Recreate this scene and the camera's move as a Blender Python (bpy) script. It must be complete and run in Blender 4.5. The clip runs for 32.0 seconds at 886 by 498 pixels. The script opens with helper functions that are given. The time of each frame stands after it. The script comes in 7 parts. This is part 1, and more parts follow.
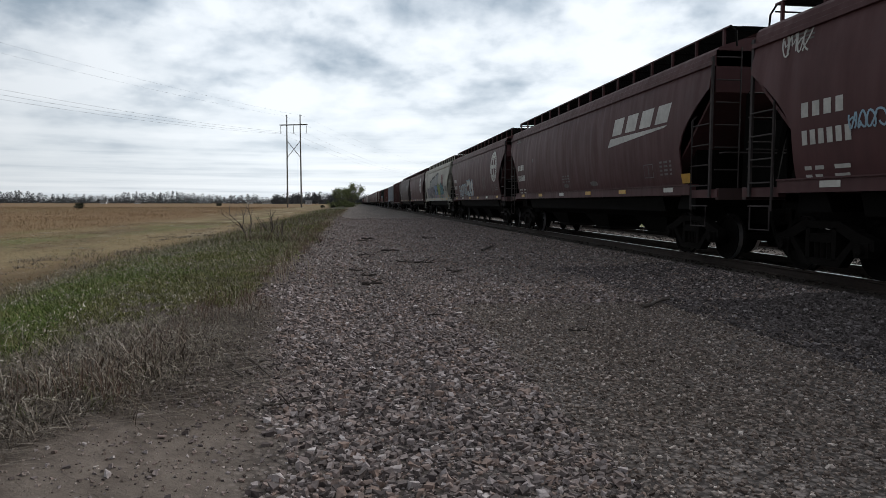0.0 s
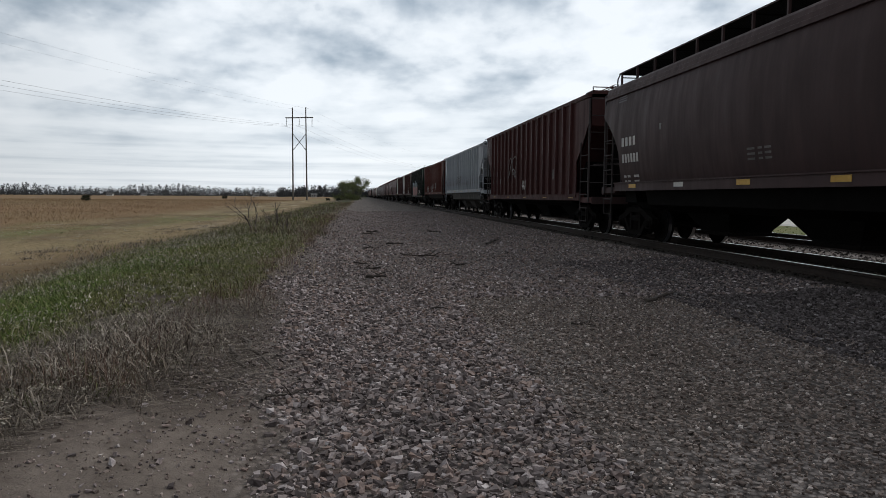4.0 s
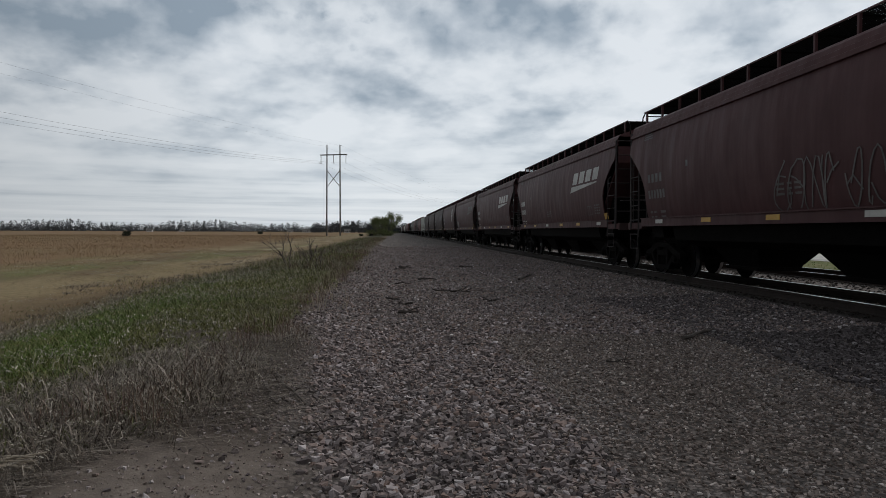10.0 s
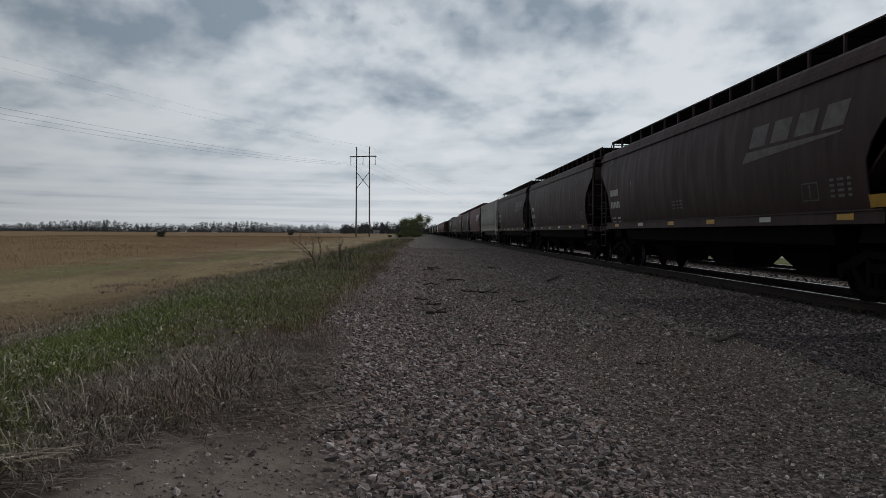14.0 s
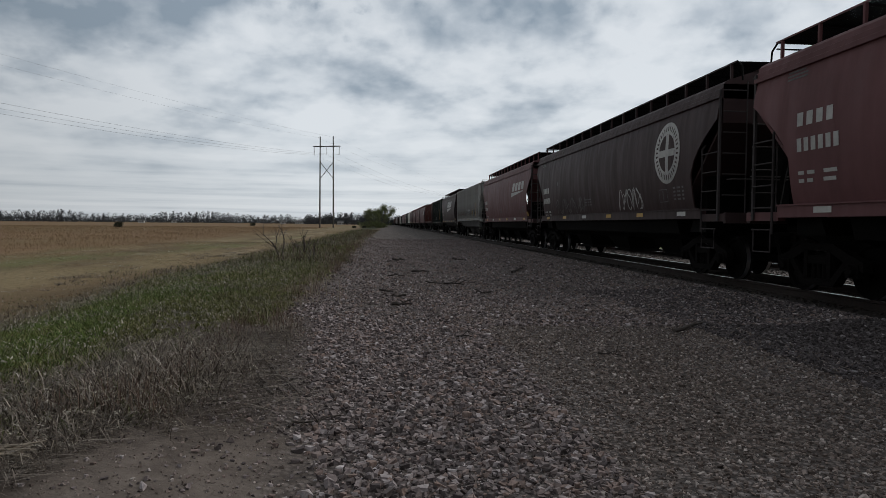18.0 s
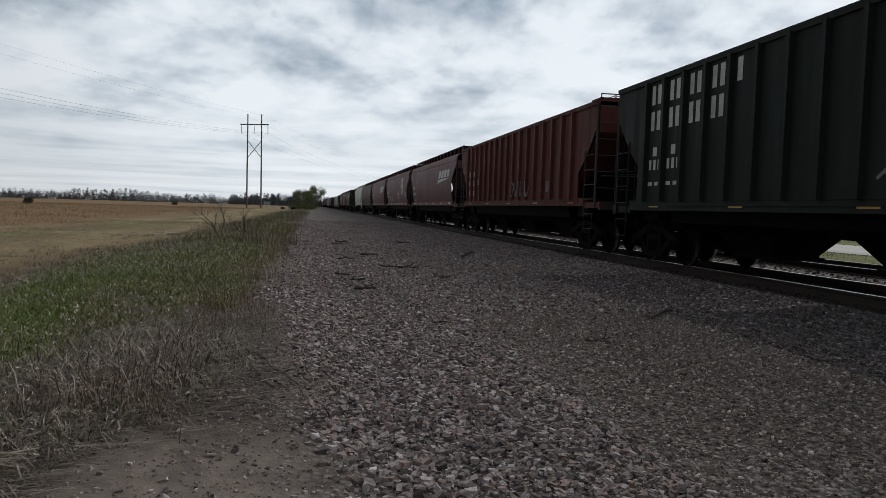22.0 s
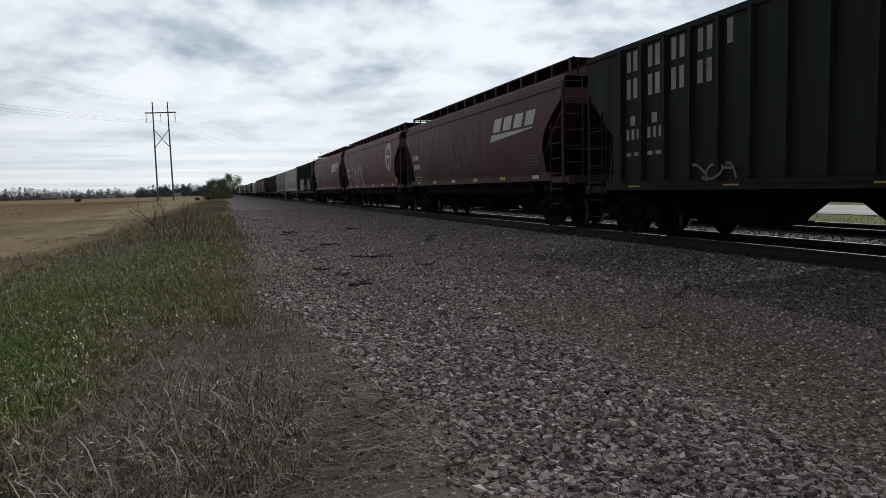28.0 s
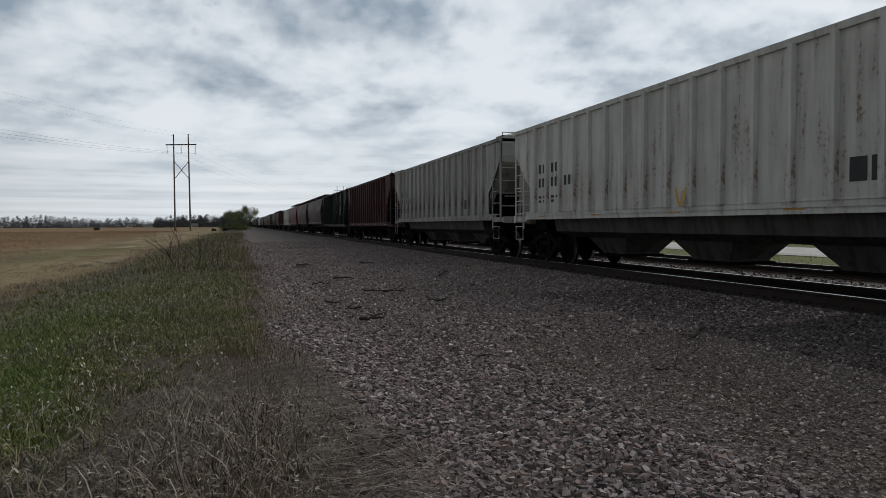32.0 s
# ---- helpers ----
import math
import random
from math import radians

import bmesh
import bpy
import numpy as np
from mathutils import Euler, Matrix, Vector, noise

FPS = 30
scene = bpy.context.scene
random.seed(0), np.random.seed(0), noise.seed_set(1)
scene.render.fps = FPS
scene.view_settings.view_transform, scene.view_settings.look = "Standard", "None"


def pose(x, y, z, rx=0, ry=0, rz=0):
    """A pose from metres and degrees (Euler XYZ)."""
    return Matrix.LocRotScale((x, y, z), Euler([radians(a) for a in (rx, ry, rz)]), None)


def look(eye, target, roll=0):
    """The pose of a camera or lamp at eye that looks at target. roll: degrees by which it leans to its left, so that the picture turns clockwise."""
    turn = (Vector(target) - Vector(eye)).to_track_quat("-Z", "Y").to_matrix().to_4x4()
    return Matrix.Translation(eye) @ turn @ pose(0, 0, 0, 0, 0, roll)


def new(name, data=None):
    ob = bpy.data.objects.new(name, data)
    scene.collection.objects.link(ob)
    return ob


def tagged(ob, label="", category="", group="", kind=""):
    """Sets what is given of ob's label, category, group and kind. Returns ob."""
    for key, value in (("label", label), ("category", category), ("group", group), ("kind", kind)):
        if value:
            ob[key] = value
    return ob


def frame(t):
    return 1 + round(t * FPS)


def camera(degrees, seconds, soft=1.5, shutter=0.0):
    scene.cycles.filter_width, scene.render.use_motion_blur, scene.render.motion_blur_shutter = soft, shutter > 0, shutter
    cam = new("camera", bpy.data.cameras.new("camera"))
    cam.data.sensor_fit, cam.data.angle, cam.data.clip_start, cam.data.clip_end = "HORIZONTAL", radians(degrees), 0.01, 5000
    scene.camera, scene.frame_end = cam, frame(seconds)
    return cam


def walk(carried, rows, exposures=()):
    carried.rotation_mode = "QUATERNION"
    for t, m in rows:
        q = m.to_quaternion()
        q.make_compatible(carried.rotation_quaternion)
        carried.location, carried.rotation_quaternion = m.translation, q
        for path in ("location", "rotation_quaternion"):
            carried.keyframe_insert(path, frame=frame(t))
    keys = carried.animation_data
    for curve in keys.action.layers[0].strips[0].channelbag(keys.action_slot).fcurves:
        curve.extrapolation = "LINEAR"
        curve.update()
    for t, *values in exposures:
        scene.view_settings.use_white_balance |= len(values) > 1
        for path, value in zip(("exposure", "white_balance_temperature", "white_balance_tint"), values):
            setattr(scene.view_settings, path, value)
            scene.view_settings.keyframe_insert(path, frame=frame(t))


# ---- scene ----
cam = camera(66.2, 32.0, soft=0.7)


def view(x, y, z, turn, tilt, lean):
    """Eye, degrees to the right of the track's line, degrees up, degrees of lean."""
    a, b = radians(turn), radians(tilt)
    way = Vector((math.sin(a) * math.cos(b), math.cos(a) * math.cos(b), math.sin(b)))
    return look((x, y, z), Vector((x, y, z)) + way, lean)


PATH = [
    (0, view(-0.000, -0.000, 1.380, 7.46, -3.90, 0.10)),
    (0.5, view(0.011, 0.002, 1.369, 6.36, -4.14, -0.13)),
    (1, view(0.021, -0.026, 1.375, 7.17, -4.34, 0.14)),
    (1.5, view(0.022, -0.027, 1.377, 8.12, -4.31, 0.32)),
    (2, view(0.020, -0.031, 1.374, 7.88, -4.40, 0.49)),
    (2.5, view(0.020, -0.021, 1.379, 8.24, -4.92, 0.62)),
    (4.5, view(0.014, -0.025, 1.377, 6.18, -4.37, 0.11)),
    (5, view(0.013, -0.010, 1.368, 5.39, -4.70, -0.14)),
    (5.5, view(0.011, -0.011, 1.361, 4.60, -4.79, -0.44)),
    (6, view(0.011, -0.008, 1.362, 2.37, -4.48, -1.14)),
    (6.5, view(0.015, -0.013, 1.359, 3.21, -4.33, -1.05)),
    (7, view(0.021, -0.018, 1.363, 5.83, -4.85, -0.42)),
    (7.5, view(0.012, -0.008, 1.360, 6.87, -4.62, -0.20)),
    (8, view(0.013, -0.015, 1.363, 7.18, -3.83, -0.30)),
    (8.5, view(0.012, -0.019, 1.366, 6.56, -3.95, -0.07)),
    (9, view(0.017, -0.017, 1.369, 5.81, -3.54, 0.08)),
    (9.5, view(0.016, 0.009, 1.371, 4.47, -2.03, 0.11)),
    (10, view(0.012, -0.019, 1.385, 4.31, -1.49, 0.24)),
    (10.5, view(0.007, -0.007, 1.379, 3.23, -0.62, 0.04)),
    (11, view(0.012, -0.014, 1.378, 2.16, -0.79, -0.02)),
    (11.5, view(0.007, -0.028, 1.384, 1.51, -0.80, 0.03)),
    (12, view(0.018, -0.011, 1.371, 1.80, -1.30, 0.23)),
    (12.5, view(0.006, 0.000, 1.374, 2.38, -0.82, 0.16)),
    (13, view(0.007, 0.015, 1.376, 1.85, -1.28, 0.36)),
    (13.5, view(0.013, -0.002, 1.370, 1.90, -1.38, 0.39)),
    (15.5, view(0.019, -0.026, 1.374, 2.07, -1.53, -0.06)),
    (16, view(0.013, -0.024, 1.371, 3.92, -2.03, 0.49)),
    (16.5, view(0.006, -0.033, 1.378, 4.08, -1.96, 0.70)),
    (17, view(0.014, -0.050, 1.379, 4.02, -1.84, 0.59)),
    (17.5, view(0.006, -0.053, 1.380, 3.96, -2.12, 0.63)),
    (18, view(0.003, -0.063, 1.387, 4.89, -2.13, 0.50)),
    (18.5, view(0.007, -0.077, 1.390, 5.48, -2.27, 0.53)),
    (19, view(0.014, -0.072, 1.389, 6.68, -2.15, 0.42)),
    (19.5, view(0.017, -0.068, 1.388, 7.07, -2.59, 0.67)),
    (20, view(-0.035, -0.050, 1.374, 10.07, -2.62, 1.59)),
    (20.5, view(-0.130, -0.019, 1.365, 4.50, -5.06, -1.44)),
    (21, view(-0.207, 0.054, 1.360, 7.90, -5.87, 0.15)),
    (21.5, view(-0.373, 0.234, 1.363, 10.21, -5.26, 0.76)),
    (22, view(-0.557, 0.341, 1.352, 10.94, -3.39, 1.64)),
    (22.5, view(-0.833, 0.548, 1.353, 9.47, -5.15, 0.68)),
    (23, view(-1.014, 0.726, 1.334, 6.46, -4.43, 1.05)),
    (23.5, view(-1.178, 0.894, 1.365, 9.09, -5.96, 1.11)),
    (24, view(-1.331, 0.967, 1.404, 15.59, -8.44, -1.21)),
    (24.5, view(-1.412, 1.074, 1.398, 21.72, -7.10, -0.27)),
    (26.5, view(-1.552, 1.249, 1.440, 25.21, -3.78, 1.06)),
    (27, view(-1.554, 1.277, 1.439, 23.70, -2.92, 0.96)),
    (27.5, view(-1.551, 1.292, 1.423, 19.84, -4.43, -0.33)),
    (28, view(-1.538, 1.303, 1.440, 17.58, -5.17, -1.59)),
    (28.5, view(-1.492, 1.325, 1.432, 16.87, -5.07, -3.24)),
    (29, view(-1.501, 1.316, 1.436, 18.90, -5.23, -3.04)),
    (29.5, view(-1.512, 1.303, 1.442, 18.65, -3.61, -2.42)),
    (30, view(-1.509, 1.294, 1.442, 20.18, -4.84, -1.30)),
    (30.5, view(-1.521, 1.294, 1.438, 19.36, -2.74, 0.13)),
    (31, view(-1.524, 1.293, 1.434, 18.15, -2.57, 0.15)),
    (31.5, view(-1.512, 1.330, 1.424, 17.13, -2.84, -0.05)),
    (32, view(-1.515, 1.337, 1.428, 16.50, -2.11, -0.38)),
]
EXPOSURES = [(0, 0.23), (2.5, 0.2), (6, 0.06), (9, -0.03), (11, -0.3), (13, -0.36), (16, -0.28), (20, -0.12), (21.5, 0.0), (23, -0.04), (24, 0.5), (24.5, 0.45), (26.5, 0.0), (28, 0.1), (30, 0.24), (31, -0.1), (32, -0.15)]
walk(cam, PATH, EXPOSURES)

# ---- plan ----
RAIL_Z = 0.247          # top of rail above the gravel shoulder
TRACK_X = 8.40          # centre line of the near track
TRACK2_X = 12.77        # centre line of the second track
GAUGE = 1.507           # rail centre to rail centre
PITCH = 17.66           # mean length of a car, coupler to coupler
GAP = 1.40              # between the bodies of two coupled cars
BODY = 16.64            # body length of the standard car

# where the far end of each car stood as the clip began, from car 0 on
FAR_END = (12.48, 30.68, 48.82, 67.03, 85.12, 102.8, 120.51, 138.53, 156.55, 174.17, 191.64, 209.25, 227.63, 245.26, 263.3, 280.99, 299.1, 317.05, 334.26, 351.33,
           368.4, 386.48, 404.6, 421.6, 439.15, 456.34, 473.17, 491.29, 509.26, 527.07, 544.25, 561.43, 579.48, 596.2, 613.4, 631.35, 648.75, 665.9, 683.47)


def far_end(k):
    if k < 0:
        return FAR_END[0] + 18.1 * k
    last = len(FAR_END) - 1
    return FAR_END[k] if k <= last else FAR_END[last] + PITCH * (k - last)


def car_length(k):
    """Body length of a car against the standard one: the train mixes longer and shorter cars."""
    return (far_end(k) - far_end(k - 1) - GAP) / BODY


def car_middle(k):
    return (far_end(k) + far_end(k - 1) + GAP) / 2


def travel(t):
    """How far the train has rolled at t seconds; it slows a little."""
    return float(np.interp(t, (-4, 0, 4, 8, 12, 16, 20, 24, 28, 32, 36),
                           (-81.6, 1.3, 84.22, 167.0, 249.95, 332.88, 415.71, 498.16, 580.22, 661.99, 743.7)))


# ---- light ----
SUN_AZ, SUN_EL = radians(70), radians(36)
world = bpy.data.worlds.new("overcast_sky")
scene.world = world
world.use_nodes = True
wt = world.node_tree
wt.nodes.clear()


def node(tree, kind, **values):
    n = tree.nodes.new(kind)
    for key, value in values.items():
        if key == "operation":
            n.operation = value
        elif key == "blend":
            n.blend_type = value
        else:
            n.inputs[key.replace("_", " ")].default_value = value
    return n


def join(tree, a, b):
    tree.links.new(a, b)


def math_node(tree, op, a, b=None):
    n = tree.nodes.new("ShaderNodeMath")
    n.operation = op
    for i, v in enumerate((a, b)):
        if v is None:
            continue
        if isinstance(v, (int, float)):
            n.inputs[i].default_value = v
        else:
            tree.links.new(v, n.inputs[i])
    return n.outputs[0]


def ramp(tree, fac, stops):
    n = tree.nodes.new("ShaderNodeValToRGB")
    el = n.color_ramp.elements
    while len(el) < len(stops):
        el.new(0.5)
    for e, (p, c) in zip(el, stops):
        e.position = p
        e.color = (c, c, c, 1) if isinstance(c, (int, float)) else (*c, 1)
    tree.links.new(fac, n.inputs[0])
    return n.outputs[0]


def mix(tree, fac, a, b, blend="MIX"):
    n = tree.nodes.new("ShaderNodeMix")
    n.data_type = "RGBA"
    n.blend_type = blend
    for slot, v in ((0, fac), (6, a), (7, b)):
        if isinstance(v, (int, float)):
            n.inputs[slot].default_value = v
        elif isinstance(v, tuple):
            n.inputs[slot].default_value = (*v, 1)
        else:
            tree.links.new(v, n.inputs[slot])
    return n.outputs[2]


def noise_tex(tree, vec, scale, detail=3, rough=0.55, distort=0.0):
    n = node(tree, "ShaderNodeTexNoise", Scale=scale, Detail=detail, Roughness=rough, Distortion=distort)
    if vec is not None:
        tree.links.new(vec, n.inputs["Vector"])
    return n.outputs[0]


def mapping(tree, vec, loc=(0, 0, 0), rot=(0, 0, 0), scale=(1, 1, 1)):
    n = tree.nodes.new("ShaderNodeMapping")
    n.inputs[1].default_value, n.inputs[2].default_value, n.inputs[3].default_value = loc, rot, scale
    tree.links.new(vec, n.inputs[0])
    return n.outputs[0]


def build_sky():
    """A broken overcast: lumpy banks with dark flat bases above, a paler streaked deck low down."""
    out = wt.nodes.new("ShaderNodeOutputWorld")
    bg = wt.nodes.new("ShaderNodeBackground")
    coord = wt.nodes.new("ShaderNodeTexCoord")
    way = coord.outputs["Generated"]
    sep = wt.nodes.new("ShaderNodeSeparateXYZ")
    join(wt, way, sep.inputs[0])
    high = math_node(wt, "MAXIMUM", sep.outputs[2], 0.0)
    across = math_node(wt, "ARCTAN2", sep.outputs[0], sep.outputs[1])
    rise = math_node(wt, "LOGARITHM", math_node(wt, "ADD", high, 0.05), math.e)
    deck = wt.nodes.new("ShaderNodeCombineXYZ")
    join(wt, across, deck.inputs[0])
    join(wt, rise, deck.inputs[1])
    d = deck.outputs[0]

    def lumps_at(shift):
        big = noise_tex(wt, mapping(wt, d, (3.1, 1.4 + shift, 2.0), (0, 0, 0.06), (6.0, 2.9, 1)), 1.0, 6, 0.46, 0.0)
        small = noise_tex(wt, mapping(wt, d, (7.7, 4.2 + shift, 5.0), (0, 0, -0.04), (17.0, 8.0, 1)), 1.0, 6, 0.50, 0.0)
        return math_node(wt, "ADD", math_node(wt, "MULTIPLY", big, 0.74), math_node(wt, "MULTIPLY", small, 0.26)), small

    both, puffs = lumps_at(0.0)
    above, _ = lumps_at(0.22)
    streak = noise_tex(wt, mapping(wt, d, (1.3, 5.2, 2), (0, 0, 0.02), (2.6, 8.0, 1)), 1.0, 7, 0.55, 0.15)
    streak = math_node(wt, "ADD", math_node(wt, "MULTIPLY", streak, 0.6), 0.165)
    both = mix(wt, ramp(wt, high, [(0.03, 0.80), (0.14, 0.0)]), both, streak)
    # tops catch the light, bases lie in shade
    relief = math_node(wt, "MULTIPLY", math_node(wt, "SUBTRACT", above, both), ramp(wt, high, [(0.06, 0.0), (0.2, 0.42)]))
    both = math_node(wt, "SUBTRACT", both, relief)
    # heavier banks of cloud over the field, over the line and high above the train
    for az, el, rx, rz, weight in ((9, 16.8, 0.17, 0.050, 0.15), (-26, 16.5, 0.30, 0.065, 0.15), (-10, 19.5, 0.22, 0.040, 0.10), (-15, 11.5, 0.16, 0.030, 0.06), (27, 19, 0.20, 0.06, 0.08), (38, 27, 0.35, 0.12, 0.12), (-5, 26, 0.4, 0.06, 0.10)):
        a, e = radians(az), radians(el)
        c = (math.sin(a) * math.cos(e), math.cos(a) * math.cos(e), math.sin(e))
        local = mapping(wt, way, (-c[0] / rx, -c[1] / rx, -c[2] / rz), (0, 0, 0), (1 / rx, 1 / rx, 1 / rz))
        reach = wt.nodes.new("ShaderNodeVectorMath")
        reach.operation = "LENGTH"
        join(wt, local, reach.inputs[0])
        ragged = math_node(wt, "ADD", reach.outputs["Value"], math_node(wt, "MULTIPLY", math_node(wt, "SUBTRACT", puffs, 0.5), 3.0))
        both = math_node(wt, "ADD", both, ramp(wt, ragged, [(0.25, weight), (1.15, 0.0)]))
    both = math_node(wt, "ADD", both, ramp(wt, high, [(0.0, -0.07), (0.20, 0.0)]))
    cloud = ramp(wt, both, [(0.41, (0.925, 0.975, 1.025)), (0.495, (0.81, 0.87, 0.93)), (0.575, (0.61, 0.68, 0.755)), (0.70, (0.34, 0.42, 0.505))])
    sky = wt.nodes.new("ShaderNodeTexSky")
    sky.sky_type = "NISHITA"
    sky.sun_disc = False
    sky.sun_elevation, sky.sun_rotation = SUN_EL, SUN_AZ
    clear = mix(wt, 1.0, sky.outputs[0], (0.10, 0.10, 0.10), "MULTIPLY")
    col = mix(wt, 0.92, clear, cloud)
    # the deck is thinner, and so brighter, towards the veiled sun and low down, heavier overhead
    sunward = wt.nodes.new("ShaderNodeVectorMath")
    sunward.operation = "DOT_PRODUCT"
    join(wt, way, sunward.inputs[0])
    sunward.inputs[1].default_value = (math.sin(SUN_AZ) * math.cos(SUN_EL), math.cos(SUN_AZ) * math.cos(SUN_EL), math.sin(SUN_EL))
    glow = ramp(wt, math_node(wt, "MULTIPLY_ADD", sunward.outputs["Value"], 0.5), [(0.15, 0.28), (0.45, 0.64), (0.62, 0.90), (0.95, 0.92)])
    col = mix(wt, 1.0, col, glow, "MULTIPLY")
    col = mix(wt, 1.0, col, ramp(wt, high, [(0.0, 1.06), (0.30, 1.02), (0.55, 0.74), (1.0, 0.58)]), "MULTIPLY")
    join(wt, col, bg.inputs[0])
    bg.inputs[1].default_value = 1.0
    join(wt, bg.outputs[0], out.inputs[0])


build_sky()
sun = new("veiled_sun", bpy.data.lights.new("veiled_sun", "SUN"))
sun.data.energy, sun.data.angle, sun.data.color = 1.6, radians(30), (1.0, 0.97, 0.92)
sun.matrix_world = look((math.sin(SUN_AZ) * 60, math.cos(SUN_AZ) * 60, 60 * math.tan(SUN_EL)), (0, 0, 0))

# ---- materials ----


def surface(name, rough=0.7, metal=0.0, specular=0.4):
    m = bpy.data.materials.new(name)
    m.use_nodes = True
    t = m.node_tree
    b = t.nodes["Principled BSDF"]
    b.inputs["Roughness"].default_value = rough
    b.inputs["Metallic"].default_value = metal
    b.inputs["Specular IOR Level"].default_value = specular
    coord = t.nodes.new("ShaderNodeTexCoord").outputs["Object"]
    return m, t, b, coord


def bump(t, b, height, strength, dist):
    n = node(t, "ShaderNodeBump", Strength=strength, Distance=dist)
    join(t, height, n.inputs["Height"])
    join(t, n.outputs[0], b.inputs["Normal"])


def tint(c, k):
    return tuple(v * k for v in c)


def paint(name, base, grime, rough=0.42, dirt=0.5, rust=0.0, rust_col=(0.11, 0.045, 0.02)):
    """Weathered car paint: fading, vertical streaks of grime, rust specks."""
    m, t, b, co = surface(name, rough, 0.0, 0.12)
    info = t.nodes.new("ShaderNodeObjectInfo")
    fade = noise_tex(t, co, 0.7, 4, 0.6)
    streak = noise_tex(t, mapping(t, co, scale=(3, 3.2, 0.35)), 1.6, 6, 0.6)
    grain = noise_tex(t, co, 14, 4, 0.6)
    col = mix(t, ramp(t, fade, [(0.3, 0.0), (0.7, 1.0)]), base, tint(base, 1.35))
    col = mix(t, math_node(t, "MULTIPLY", ramp(t, streak, [(0.42, 0.0), (0.72, 1.0)]), dirt), col, grime)
    if rust:
        spots = ramp(t, math_node(t, "ADD", math_node(t, "MULTIPLY", grain, 0.45), math_node(t, "MULTIPLY", streak, 0.6)), [(0.60, 0.0), (0.68, 1.0)])
        col = mix(t, math_node(t, "MULTIPLY", spots, rust), col, rust_col)
    vary = node(t, "ShaderNodeHueSaturation")
    join(t, math_node(t, "MULTIPLY_ADD", info.outputs["Random"], 0.16), vary.inputs["Value"])
    vary.inputs["Value"].links[0].from_node.inputs[2].default_value = 0.92
    join(t, col, vary.inputs["Color"])
    join(t, vary.outputs[0], b.inputs["Base Color"])
    join(t, ramp(t, streak, [(0.3, rough), (0.75, min(rough + 0.3, 1.0))]), b.inputs["Roughness"])
    bump(t, b, mix(t, 0.5, fade, grain), 0.12, 0.02)
    return m


def plain(name, base, rough=0.7, metal=0.0, scale=9.0, spread=0.35, rel=0.15, dist=0.01, per="none", gloss=0.4):
    """A worn surface of one colour with grain at two scales; per: random shift by object or by island."""
    m, t, b, co = surface(name, rough, metal, gloss)
    n1, n2 = noise_tex(t, co, scale, 5, 0.6), noise_tex(t, co, scale * 0.13, 3, 0.5)
    f = mix(t, 0.5, n1, n2)
    col = mix(t, ramp(t, f, [(0.32, 0.0), (0.68, 1.0)]), tint(base, 1 - spread), tint(base, 1 + spread))
    if per == "object":
        r = t.nodes.new("ShaderNodeObjectInfo").outputs["Random"]
    elif per == "island":
        r = t.nodes.new("ShaderNodeNewGeometry").outputs["Random Per Island"]
    if per != "none":
        col = mix(t, 1.0, col, ramp(t, r, [(0.0, 0.55), (0.5, 1.0), (1.0, 1.45)]), "MULTIPLY")
    join(t, col, b.inputs["Base Color"])
    if rel:
        bump(t, b, n1, rel, dist)
    return m


def shades(name, stops, rough=0.85, scale=20.0, rel=0.3, translucent=0.0):
    """A colour drawn for each island out of a ramp."""
    m, t, b, co = surface(name, rough, 0.0, 0.25)
    r = t.nodes.new("ShaderNodeNewGeometry").outputs["Random Per Island"]
    col = ramp(t, r, stops)
    n = noise_tex(t, co, scale, 3, 0.6)
    col = mix(t, 1.0, col, ramp(t, n, [(0.3, 0.75), (0.7, 1.2)]), "MULTIPLY")
    join(t, col, b.inputs["Base Color"])
    if rel:
        bump(t, b, n, rel, 0.01)
    if translucent:
        b.inputs["Transmission Weight"].default_value = 0.0
        b.inputs["Subsurface Weight"].default_value = 0.0
    return m


BROWN = paint("brown_paint", (0.072, 0.033, 0.0345), (0.060, 0.036, 0.0365), 0.42, 0.33)
MAROON = paint("maroon_paint", (0.128, 0.058, 0.060), (0.098, 0.058, 0.058), 0.42, 0.28)
UMBER = paint("umber_paint", (0.048, 0.0285, 0.0285), (0.044, 0.036, 0.035), 0.42, 0.5)
OXIDE = paint("red_oxide_paint", (0.088, 0.028, 0.0225), (0.055, 0.025, 0.022), 0.5, 0.5)
RIB_BROWN = paint("ribbed_brown_paint", (0.056, 0.0215, 0.0205), (0.036, 0.020, 0.0195), 0.48, 0.55)
GREY = paint("pale_grey_paint", (0.52, 0.525, 0.495), (0.32, 0.29, 0.25), 0.5, 0.6, 0.75, (0.19, 0.115, 0.07))
SILVER = paint("silver_grey_paint", (0.29, 0.31, 0.335), (0.20, 0.21, 0.22), 0.45, 0.45, 0.25)
DIRTY_GREY = paint("sooty_grey_paint", (0.33, 0.325, 0.31), (0.12, 0.112, 0.102), 0.55, 0.7, 0.5)
CREAM = paint("faded_white_paint", (0.34, 0.335, 0.30), (0.24, 0.225, 0.195), 0.45, 0.5, 0.15)
OFF_WHITE = paint("off_white_paint", (0.56, 0.565, 0.51), (0.44, 0.43, 0.37), 0.45, 0.35, 0.1)
GRIMY = paint("grimy_grey_paint", (0.085, 0.082, 0.078), (0.035, 0.032, 0.029), 0.65, 0.85)
GREEN = paint("blackened_green_paint", (0.0135, 0.0175, 0.0155), (0.020, 0.020, 0.0185), 0.5, 0.6)
